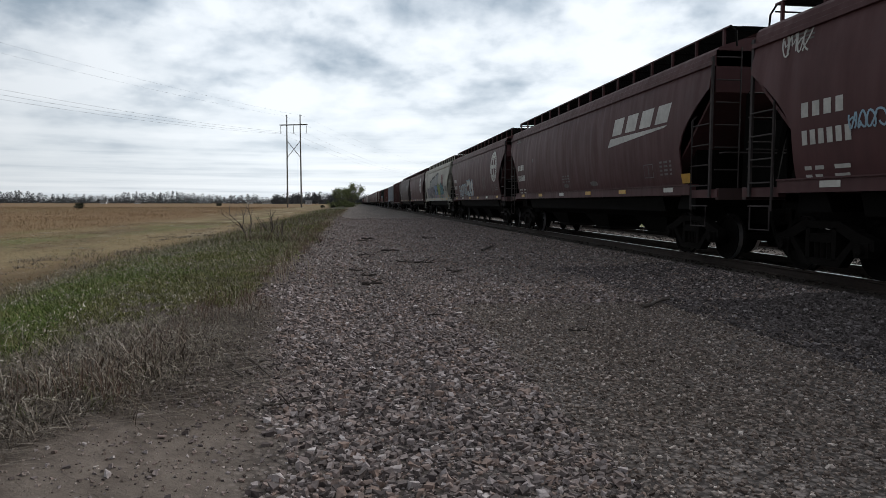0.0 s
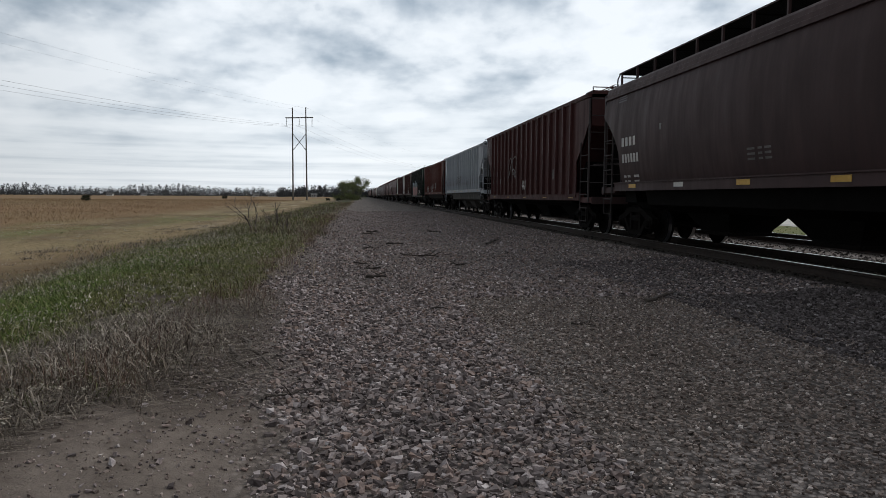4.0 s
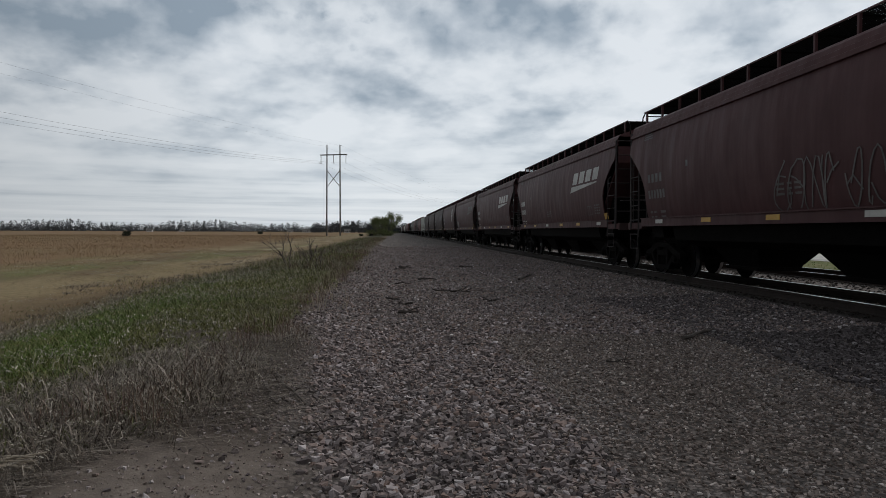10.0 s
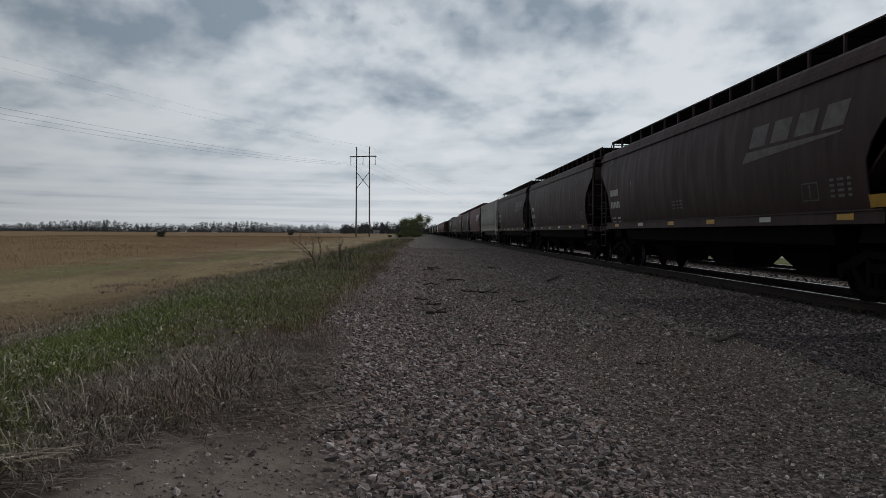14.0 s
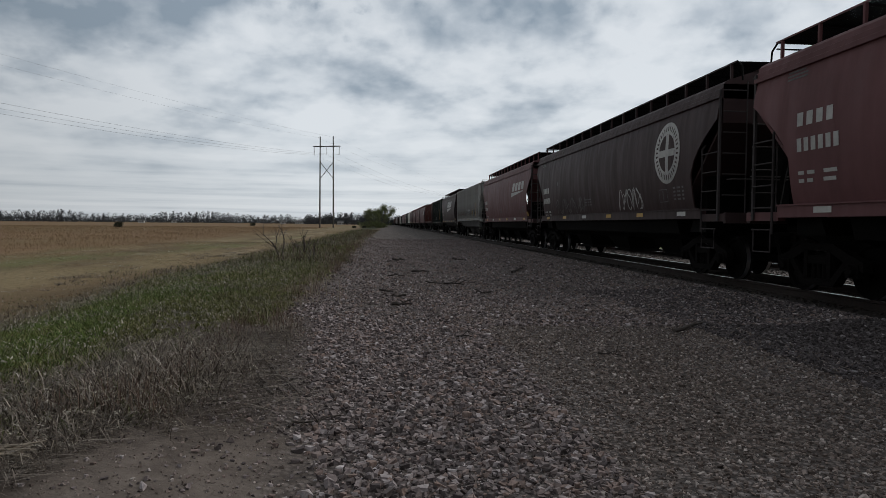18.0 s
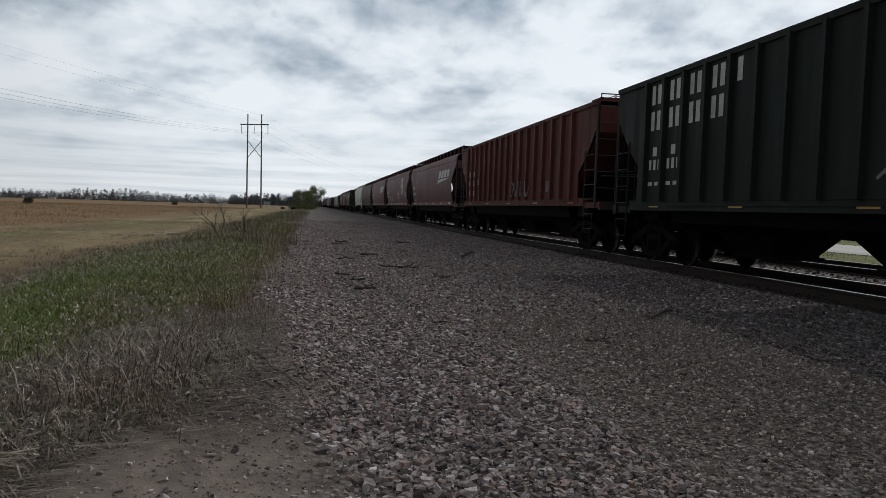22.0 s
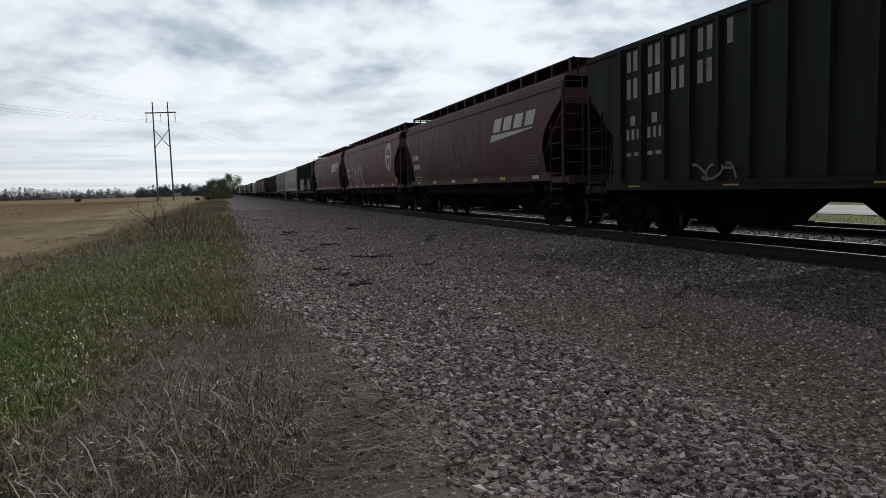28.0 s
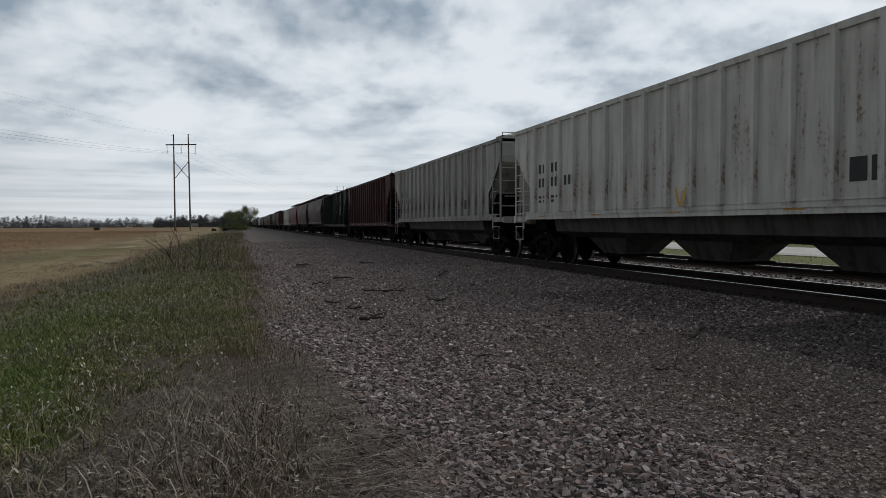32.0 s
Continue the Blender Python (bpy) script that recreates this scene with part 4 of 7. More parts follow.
def loop_line(yc, zc, ry, rz, w, lean=0.0, n=18):
    pts = []
    for i in range(n + 1):
        a = 6.2832 * i / n
        c, d = math.cos(a), math.sin(a)
        pts.append((yc + ry * math.copysign(abs(c) ** 0.75, c) + lean * d, zc + rz * math.copysign(abs(d) ** 0.75, d)))
    return ribbon(pts, w)


def blobs(rnd, y0, y1, z0, z1, glyphs):
    """Fat rounded sprayed shapes, one beside the other."""
    out = []
    step = (y1 - y0) / glyphs
    h = z1 - z0
    for g in range(glyphs):
        yc = y0 + step * (g + 0.5)
        top = rnd.uniform(0.78, 1.0)
        lean = rnd.uniform(-0.15, 0.15) * abs(step)
        if rnd.random() < 0.45 and h > 0.5:
            out += rounded(yc, z0 + h * 0.27, abs(step) * 0.5, h * 0.27, lean)
            out += rounded(yc + rnd.uniform(-0.1, 0.1) * step, z0 + h * 0.74 * top, abs(step) * 0.42, h * 0.25, lean)
        else:
            out += rounded(yc, z0 + h * 0.5 * top, abs(step) * 0.47, h * 0.5 * top, lean, 3.2)
    return out


def outlines(rnd, y0, y1, z0, z1, glyphs, w=0.05):
    out = []
    step = (y1 - y0) / glyphs
    h = z1 - z0
    for g in range(glyphs):
        yc = y0 + step * (g + 0.5)
        out += loop_line(yc, z0 + h * 0.3, abs(step) * 0.46, h * 0.28, w, 0.03)
        out += loop_line(yc + step * 0.08, z0 + h * 0.74, abs(step) * rnd.uniform(0.3, 0.42), h * 0.22, w, -0.03)
    return out


def boxy(y0, y1, z0, z1, n):
    """Big block outlines of a broad sprayed line, uneven in height."""
    out = []
    step = (y1 - y0) / n
    for g in range(n):
        a, b, t = y0 + step * (g + 0.04), y0 + step * (g + 0.96), z1 - 0.14 * (g % 2)
        pts = [(a, z0), (a, t - 0.15), (b, t), (b, z0 + 0.2), ((a + b) / 2, z0 + 0.25), ((a + b) / 2, z0 + 0.75), (b, z0 + 0.8)]
        for p, q in zip(pts, pts[1:5]):
            out += ribbon([p, q], 0.17)
    return out


STROKES = (((0.1, 0), (0.16, 1), (0.62, 0.05), (0.78, 1)), ((0.05, 0), (0.2, 0.95), (0.45, 0.35), (0.62, 1), (0.8, 0)), ((0.1, 1), (0.14, 0.1), (0.62, 0.0), (0.74, 0.95)),
           ((0.05, 0), (0.4, 1), (0.78, 0.0), (0.62, 0.42), (0.2, 0.42)), ((0.12, 0), (0.12, 1), (0.7, 0.8), (0.2, 0.45), (0.8, 0)), ((0.75, 0.9), (0.15, 0.7), (0.7, 0.4), (0.1, 0.05)))


def jagged(rnd, y0, y1, z0, z1, glyphs, w=0.0, wide=0.40):
    """Angular sprayed strokes, fat and slanted, side by side; w widens them for a rim."""
    out = []
    step = (y1 - y0) / glyphs
    for g in range(glyphs):
        top = z0 + (z1 - z0) * rnd.uniform(0.84, 1.0)
        pts = [(y0 + step * (g + u + rnd.uniform(-0.05, 0.05)), z0 + (top - z0) * v) for u, v in rnd.choice(STROKES)]
        for (ya, za), (yb, zb) in zip(pts, pts[1:]):
            d = Vector((yb - ya, zb - za)).normalized()
            n = Vector((-d.y, d.x)) * (abs(step) * wide * rnd.uniform(0.42, 0.6) + w)
            e = d * (0.04 + w)
            out.append(((ya - n.x - e.x, za - n.y - e.y), (yb - n.x + e.x, zb - n.y + e.y), (yb + n.x + e.x, zb + n.y + e.y), (ya + n.x - e.x, za + n.y - e.y)))
    return out


def reflectors(low, smooth, n, w=0.42):
    return [rect(6.3 - i * 12.9 / (n - 1) + w / 2, 6.3 - i * 12.9 / (n - 1) - w / 2, 0, 0.10) for i in range(n)]


def flat_patch(name, y0, y1, z0, z1, x):
    return mesh_of(name, [(-x, y0, z0), (-x, y1, z0), (-x, y1, z1), (-x, y0, z1)], [(0, 1, 2, 3)])


def reflector_mesh(low):
    bm = bmesh.new()
    box(bm, -1.508, -1.500, -0.22, 0.22, low + 0.07, low + 0.17)
    return to_mesh(bm, "reflector")


TRAIN = "cars of the grain train"
CARS = []


def hopper_car(k, smooth, coat, label, low=1.30, top=4.08, bay_coat=None, end_coat=None, detail=2, refl=6, refl_coat=None, pale=False, rib_coat=None):
    """One covered hopper car; its origin lies at rail height midway between the couplers."""
    car = tagged(new("hopper_car"), label, "rail car", TRAIN)
    car.matrix_basis = pose(TRACK_X, 0, RAIL_Z)
    car.scale = (1, car_length(k), 1)
    CARS.append((car, k))
    dark = coat in (BROWN, MAROON, UMBER, RIB_BROWN, OXIDE)
    # end parts of dark cars get darker paint for the shade between cars
    trim, steps = (UMBER, LADDER_STEEL) if dark else (coat, coat)
    for s in (-1, 1):
        part("side_sheet", shared("side", side_mesh, s, smooth, low + 0.1, top), coat, car)
        part("side_sill", shared("sill", sill_mesh, s, low), coat, car)
        part("end_slope", shared("slope", slope_mesh, s, top), end_coat or coat, car)
    part("roof", shared("roof", roof_mesh, smooth, top), coat, car)
    bays = (-3.95, 0.0, 3.95)
    for y in bays:
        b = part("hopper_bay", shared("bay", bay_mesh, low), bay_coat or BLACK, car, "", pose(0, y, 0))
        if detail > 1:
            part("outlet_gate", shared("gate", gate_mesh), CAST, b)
    for y in (-6.95, 6.95):
        add_truck(car, y, k, detail > 1)
    if detail > 0:
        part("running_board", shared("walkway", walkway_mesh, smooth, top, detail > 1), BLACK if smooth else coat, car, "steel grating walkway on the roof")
        if smooth:
            part("board_bracket", shared("brackets", posts_mesh, top), coat, car)
        part("trough_hatch", shared("hatch", hatch_mesh, smooth, top), coat, car)
        for s in (-1, 1):
            part("end_sill", shared("end_sill", end_sill_mesh, s, low), trim, car)
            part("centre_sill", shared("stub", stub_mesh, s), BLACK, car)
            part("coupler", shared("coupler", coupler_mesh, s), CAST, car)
            # black on these plates and struts stands for the shade at car ends
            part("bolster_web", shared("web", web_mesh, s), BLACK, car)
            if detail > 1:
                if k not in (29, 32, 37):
                    part("gusset", shared("gusset", fill_plate_mesh, s), BLACK, car)
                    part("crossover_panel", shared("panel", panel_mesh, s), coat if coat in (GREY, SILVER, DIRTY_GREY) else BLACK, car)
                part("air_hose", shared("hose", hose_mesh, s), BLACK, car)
                part("end_deck", shared("deck", deck_mesh, s, low), trim, car)
                part("grab_iron", shared("grab", grab_mesh, s), steps, car)
                for x in (-0.9, 0.9):
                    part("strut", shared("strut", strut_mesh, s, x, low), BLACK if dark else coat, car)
        if detail > 1:
            part("brake_reservoir", shared("reservoir", cylinder_mesh, 1), CAST, car)
    if not smooth:
        for s in ((-1, 1) if detail > 1 else (-1,)):
            rib = shared("rib", rib_mesh, s, low, top)
            for i in range(17):
                y = -6.72 + i * 0.84
                part("rib", rib, GREY if pale and y > 3.4 else rib_coat or coat, car, "", pose(0, y, 0))
    if detail > 1:
        for sx in (-1, 1):
            for sy in (-1, 1):
                part("corner_post", shared("post", post_mesh, sx, sy, low, top), steps, car)
                add_ladders(car, sx, sy, low, top, steps)
        for i in range(refl):
            y = 6.3 - i * 12.9 / (refl - 1)
            m = refl_coat or (YELLOW if (i * 7 + k) % 3 else REFLECT)
            part("reflector", shared("reflector", reflector_mesh, low), m, car, "yellow reflector strip" if m is YELLOW else "white reflector strip", pose(0, y, 0))
    return car


def ink(car, name, quads, material, smooth, label="", proud=0.006):
    return tagged(part(name, patch_mesh(quads, smooth, proud), material, car, label), kind="stuff")


def smooth_car(k, coat, mark="swoosh", label="", spray=(), num=True, mark_ink=None, coat_word="dark brown"):
    words = {"swoosh": "a white slanted block mark", "round": "a white round cross mark", "none": "no large mark"}[mark]
    car = hopper_car(k, True, coat, label or f"{coat_word} smooth-sided covered hopper car with {words}", top=4.08 if k < 26 else 3.99, detail=2)
    marks = WHITE_INK if k % 3 else (mark_ink or WHITE_INK)
    if mark == "swoosh":
        part("block_mark", shared("swoosh", lambda *at: patch_mesh(swoosh_quads(*at), True), *((0.4, 2.72, 1.9, 1.7) if k == 25 else ())), mark_ink or WHITE_INK, car, "worn white slanted block mark")
    elif mark == "round":
        part("round_mark", shared("round", lambda y: patch_mesh(round_mark_quads(y), True), {2: -6.1, 22: -5.9, 35: -6.0, 29: -4.4}.get(k, -5.0)), mark_ink or WHITE_INK, car, "worn white ring with a cross")["kind"] = "stuff"
    if num:
        lettering = part("lettering", shared("label", lambda z: patch_mesh(label_quads(6.9, z), True), 2.80 if k == 21 else 2.44), marks, car, "white lettering bars")
        tagged(lettering, kind="stuff")
    small = part("small_print", shared("small", lambda: patch_mesh(small_quads(), True)), FADED_INK, car, "small faded print bars")
    tagged(small, kind="stuff")
    part("yellow_panel", shared("ypanel", lambda: patch_mesh([rect(-7.15, -7.55, 1.55, 1.75)], True)), YELLOW, car, "yellow consolidated panel") if k % 2 else None
    for i, (kind, y0, y1, z0, z1, n, m) in enumerate(spray):
        rnd = random.Random(k * 17 + i)
        q = {"bar": lambda: [rect(y0, y1, z0, z1)], "line": lambda: scrawl(rnd, y0, y1, z0, z1, n + 1, 0.032), "edge": lambda: outlines(rnd, y0, y1, z0, z1, n), "blob": lambda: blobs(rnd, y0, y1, z0, z1, n), "jag": lambda: jagged(random.Random(k * 31 + n), y0, y1, z0, z1, n), "rim": lambda: jagged(random.Random(k * 31 + n), y0, y1, z0, z1, n, 0.05), "disc": lambda: rounded(y0, z0, y1, z1, 0, 2.0, 14), "frame": lambda: boxy(y0, y1, z0, z1, n), "rows": lambda: [q for j in range(n) for q in bars(y0 + 0.1 * abs(j - 1), z1 - (z1 - z0) * (j + 1) / n, (z1 - z0) / n * 0.6, (abs(y1 - y0) / 6 - 0.03,) * (4 + 2 * (j == 1)), 0.03)]}[kind]()
        ink(car, "graffiti", q, m, True, "sprayed graffiti shapes", 0.009 + 0.0022 * i)
    return car


def bay_text(y_top, z, h, groups, step=0.84, w=0.24):
    """Bars for lettering that is set between the ribs."""
    q = []
    for g, n in enumerate(groups):
        y = y_top - g * step
        q += bars(y, z, h, (w,) * n, 0.07)
    return q


def ribbed_car(k, coat, label, low=1.30, top=4.05, ink_m=None, spray=(), kind="plain", bay_coat=None, end_coat=None, pale=False, rib_coat=None):
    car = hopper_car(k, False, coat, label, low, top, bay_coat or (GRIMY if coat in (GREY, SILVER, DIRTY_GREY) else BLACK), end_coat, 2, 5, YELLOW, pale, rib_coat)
    m = ink_m or WHITE_INK
    if kind == "green":
        q = bay_text(6.54, 3.54, 0.42, (2, 2, 2, 2, 1), w=0.2) + bay_text(6.54, 2.97, 0.42, (2, 2, 2, 2), w=0.2)
        ink(car, "lettering", q, m, False, "worn white lettering bars between the ribs")
        q = bay_text(6.4, 2.40, 0.20, (1, 1)) + bay_text(6.56, 2.10, 0.22, (3, 3), w=0.14) + bay_text(6.56, 1.75, 0.08, (2, 2))
        ink(car, "number_bar", q, m, False, "white number bars")
        big = [rect(-2.5, -3.1, 3.2, 3.98), ((-2.3, 1.95), (-3.3, 1.95), (-3.3, 2.5), (-2.7, 2.6)), ((-2.9, 2.4), (-3.4, 2.4), (-4.35, 3.9), (-3.6, 3.9)), rect(-3.75, -4.3, 2.0, 3.95)]
        big += rounded(-4.75, 3.48, 0.85, 0.50) + rounded(-4.65, 2.45, 0.85, 0.50)
        if end_coat is not None:
            ink(car, "end_panel", [rect(-7.55, -8.30, 3.55, top - 0.12)], end_coat, False, "green patch of older paint")
        ink(car, "block_mark", big, GREY_INK if k in (33, 37) else m, False, "large faded white block mark")
    elif kind == "marks":
        q = bay_text(6.5, 2.62, 0.26, (2, 2), w=0.2) + bay_text(6.5, 2.22, 0.26, (2, 2, 2), w=0.17) + bay_text(6.5, 1.9, 0.07, (2, 2)) + bay_text(6.5, 1.78, 0.07, (2, 1))
        ink(car, "number_bar", q, m, False, "lettering bars between the ribs")
    elif kind == "wide":
        q = bay_text(-1.3, 3.05, 0.34, (1, 1, 1, 1), w=0.36)
        ink(car, "lettering", q, m, False, "spaced white lettering bars")
        q = bay_text(6.5, 2.12, 0.22, (2, 2), w=0.17) + bay_text(6.5, 1.75, 0.22, (2, 2, 1), w=0.15)
        ink(car, "number_bar", q, m, False, "faded number bars")
    q = [rect(-4.45, -4.75, 1.75, 2.1), rect(-4.82, -5.0, 1.75, 2.1)]
    ink(car, "data_panel", q, DARK_INK if coat in (GREY, SILVER, DIRTY_GREY) else FADED_INK, False, "small stencilled data panel")
    for i, (style, y0, y1, z0, z1, n, mm) in enumerate(spray):
        rnd = random.Random(k * 17 + i)
        quads = {"line": lambda: scrawl(rnd, y0, y1, z0, z1, n, 0.05), "edge": lambda: outlines(rnd, y0, y1, z0, z1, n), "blob": lambda: blobs(rnd, y0, y1, z0, z1, n), "jag": lambda: jagged(random.Random(k * 31 + n), y0, y1, z0, z1, n), "rim": lambda: jagged(random.Random(k * 31 + n), y0, y1, z0, z1, n, 0.05), "disc": lambda: rounded(y0, z0, y1, z1, 0, 2.0, 14), "frame": lambda: boxy(y0, y1, z0, z1, n), "rows": lambda: [q for j in range(n) for q in bars(y0 + 0.1 * abs(j - 1), z1 - (z1 - z0) * (j + 1) / n, (z1 - z0) / n * 0.6, (abs(y1 - y0) / 6 - 0.03,) * (4 + 2 * (j == 1)), 0.03)], "bar": lambda: [rect(y0, y1, z0, z1)]}[style]()
        ink(car, "graffiti", quads, mm, False, "sprayed graffiti shapes", 0.098 + 0.004 * i)
    return car


def white_end(car):
    q = [((8.28, 4.08), (8.28, 3.36), (4.55, 3.36), (5.2, 4.08)), ((8.26, 3.36), (7.14, 2.25), (3.55, 2.25), (4.55, 3.36)), ((7.14, 2.25), (7.14, 1.52), (2.90, 1.52), (3.55, 2.25))]
    ink(car, "end_panel", q, GREY, False, "patched pale grey end panel", 0.004)
    ink(car, "number_bar", bay_text(6.5, 2.62, 0.3, (2, 2), w=0.22) + bay_text(6.5, 2.2, 0.3, (3, 3), w=0.17), DARK_INK, False, "dark number bars", 0.009)


def build_train():
    L = "line"
    dark = dict(mark_ink=FADED_INK)
    smooth_car(-2, BROWN)
    smooth_car(-1, UMBER)
    smooth_car(0, BROWN, "none", spray=((L, 7.5, 6.8, 3.45, 3.85, 3, WHITE_INK), (L, 5.9, 5.2, 2.15, 2.4, 3, TEAL_INK)))
    smooth_car(1, BROWN, spray=(("blob", -1.6, -2.2, 1.62, 1.78, 1, FADED_INK), ("blob", 0.4, 0.9, 1.62, 1.78, 1, FADED_INK)))
    smooth_car(2, BROWN, "round", spray=(("rim", 5.0, 1.9, 1.55, 2.2, 5, TEAL_INK), ("jag", 5.0, 1.9, 1.55, 2.2, 5, GREY_INK), ("rim", 1.8, -0.2, 1.55, 2.5, 3, TEAL_INK), ("jag", 1.8, -0.2, 1.55, 2.5, 3, WHITE_INK), (L, -3.2, -3.9, 1.7, 2.6, 2, FADED_INK)))
    smooth_car(3, CREAM, "none", "grey-white smooth-sided hopper car covered in blue and violet graffiti", num=False,
               spray=(("bar", 3.6, 2.5, 2.2, 3.05, 1, HAZE_INK), ("bar", 2.2, 0.1, 2.2, 3.3, 1, HAZE_INK), ("bar", -0.2, -1.9, 2.3, 3.5, 1, HAZE_INK), ("frame", 3.7, 2.4, 1.9, 3.1, 1, DARK_INK), ("frame", 2.3, -0.1, 1.9, 3.35, 1, DARK_INK), ("frame", -0.2, -2.0, 1.9, 3.55, 1, DARK_INK),
                      ("rim", 5.9, 0.6, 1.50, 2.45, 6, DARK_INK), ("jag", 5.9, 0.6, 1.50, 2.45, 6, LILAC_INK), ("bar", 0.5, -5.2, 1.48, 1.75, 1, PINK_INK), ("rim", 0.2, -1.7, 1.50, 2.5, 2, DARK_INK), ("rim", -1.7, -3.3, 1.50, 2.6, 1, DARK_INK), ("rim", -3.2, -5.1, 1.50, 2.75, 3, DARK_INK),
                      ("jag", 0.2, -1.7, 1.50, 2.5, 2, BLUE_INK), ("jag", -1.7, -3.3, 1.50, 2.6, 1, LIME_INK), ("jag", -3.2, -5.1, 1.50, 2.75, 3, TURQUOISE_INK), (L, -4.9, -5.6, 2.35, 2.6, 3, DARK_INK), ("bar", -5.2, -5.7, 2.0, 2.2, 1, DARK_INK),
                      ("disc", -4.70, 0.44, 2.90, 0.44, 1, BADGE_RED), ("rows", -4.38, -5.02, 2.72, 3.08, 3, PINK_INK), ("bar", -6.2, -6.9, 2.05, 2.4, 1, FADED_INK)))
    smooth_car(4, BROWN, "round")
    smooth_car(5, UMBER, "swoosh", **dark)
    ribbed_car(6, RIB_BROWN, "dark red-brown ribbed hopper car with spaced faded bars", 1.02, 4.22, FADED_INK, kind="wide", spray=((L, 7.9, 7.2, 3.2, 4.0, 3, FADED_INK), (L, 2.6, 0.9, 1.9, 2.9, 2, FADED_INK), (L, -0.2, -0.8, 1.4, 1.8, 3, WHITE_INK)))
    ribbed_car(7, SILVER, "silver-grey ribbed covered hopper car", 1.38, 4.10, DARK_INK, kind="marks", spray=((L, 1.4, -0.6, 2.0, 2.5, 4, DARK_INK), (L, -3.2, -3.6, 1.6, 2.2, 1, DARK_INK)))
    ribbed_car(8, OXIDE, "red oxide ribbed hopper car with white scrawls", 1.30, 4.05, kind="marks", spray=((L, 4.0, 2.6, 1.5, 2.1, 4, WHITE_INK), (L, 0.5, -1.5, 1.5, 2.2, 4, WHITE_INK), (L, -3.0, -3.6, 1.6, 2.3, 2, WHITE_INK)))
    ribbed_car(9, GREEN, "blackened green ribbed hopper car with red and blue graffiti", 1.02, 4.18, kind="green", end_coat=BRIGHT_GREEN,
               spray=(("rim", 4.8, -2.2, 1.35, 2.75, 7, TEAL_INK), ("jag", 4.8, -2.2, 1.35, 2.75, 7, MUTED_TEAL), ("rim", 4.4, -2.4, 1.3, 2.25, 8, FADED_INK), ("jag", 4.4, -2.4, 1.3, 2.25, 8, RED_INK), (L, -3.0, -6.0, 1.3, 1.8, 6, WHITE_INK)))
    white_end(ribbed_car(10, RIB_BROWN, "brown ribbed hopper car with a patched pale end", 1.28, 4.20, kind="plain", pale=True, spray=(("jag", -4.1, -5.1, 1.45, 1.95, 4, WHITE_INK), ("bar", -5.5, -5.56, 1.6, 2.65, 1, WHITE_INK), ("bar", -6.08, -6.14, 1.6, 2.65, 1, WHITE_INK), ("bar", -5.56, -6.08, 2.59, 2.65, 1, WHITE_INK), ("bar", -5.56, -6.08, 2.1, 2.15, 1, FADED_INK), ("bar", -5.56, -6.08, 1.6, 1.66, 1, WHITE_INK))))
    white_end(ribbed_car(11, RIB_BROWN, "weathered brown ribbed hopper car with a patched pale end", 1.28, 4.20, kind="plain", pale=True, spray=((L, 4.2, 3.4, 1.6, 2.2, 1, WHITE_INK), (L, -0.4, -1.2, 1.7, 2.2, 2, FADED_INK))))
    smooth_car(12, BROWN, mark_ink=FADED_INK, spray=((L, 1.1, -1.7, 1.48, 2.45, 5, FADED_INK), (L, -4.4, -5.2, 1.7, 2.0, 2, FADED_INK)))
    smooth_car(13, BROWN)
    smooth_car(14, BROWN)
    smooth_car(15, BROWN, mark_ink=FADED_INK, spray=(("bar", 6.6, 5.2, 1.6, 2.1, 1, GREY_INK), (L, 6.4, 4.6, 1.55, 2.0, 4, FADED_INK)))
    smooth_car(16, BROWN, "round", spray=((L, 5.0, 2.4, 1.75, 2.65, 5, FADED_INK),))
    smooth_car(17, UMBER, mark_ink=FADED_INK)
    smooth_car(18, UMBER, "none")
    smooth_car(19, UMBER, mark_ink=FADED_INK)
    ribbed_car(20, GREY, "pale grey ribbed hopper car with rust stains", 1.36, 4.10, DARK_INK, kind="marks", spray=tuple(("bar", y, y - 0.22, z, z + 0.34, 1, FADED_INK) for y, z in ((5.6, 3.3), (5.25, 3.3), (4.8, 3.3), (4.75, 2.85), (2.4, 3.35), (2.0, 3.35), (2.3, 2.85), (1.9, 2.85))))
    smooth_car(21, MAROON, coat_word="maroon-brown")
    smooth_car(22, UMBER, "round", spray=((L, 5.0, 1.0, 1.55, 2.15, 7, FADED_INK), (L, -2.4, -4.2, 1.55, 2.2, 4, WHITE_INK)))
    smooth_car(23, MAROON, coat_word="maroon-brown")
    ribbed_car(24, DIRTY_GREY, "sooty grey ribbed hopper car with yellow bars", 1.42, 4.12, DARK_INK, kind="marks", spray=((L, 0.6, -3.2, 1.75, 2.2, 4, DARK_INK), ("bar", -4.0, -4.45, 1.75, 2.25, 1, DARK_INK), ("bar", -4.85, -5.3, 1.75, 2.25, 1, DARK_INK), ("bar", -4.3, -4.42, 1.7, 2.3, 1, YELLOW), ("bar", -6.4, -6.55, 1.7, 2.7, 1, YELLOW)))
    smooth_car(25, UMBER)
    ribbed_car(26, GREEN, "blackened green ribbed hopper car with a large white mark", 1.20, 4.14, kind="green", end_coat=BRIGHT_GREEN, spray=((L, -0.4, -2.4, 1.6, 2.0, 3, FADED_INK), ("bar", -6.55, -6.7, 1.6, 3.0, 1, YELLOW)))
    ribbed_car(27, OXIDE, "red oxide ribbed hopper car", 1.30, 4.10, kind="marks", spray=((L, -0.8, -3.0, 1.6, 2.2, 5, FADED_INK),))
    smooth_car(28, MAROON, coat_word="maroon-brown")
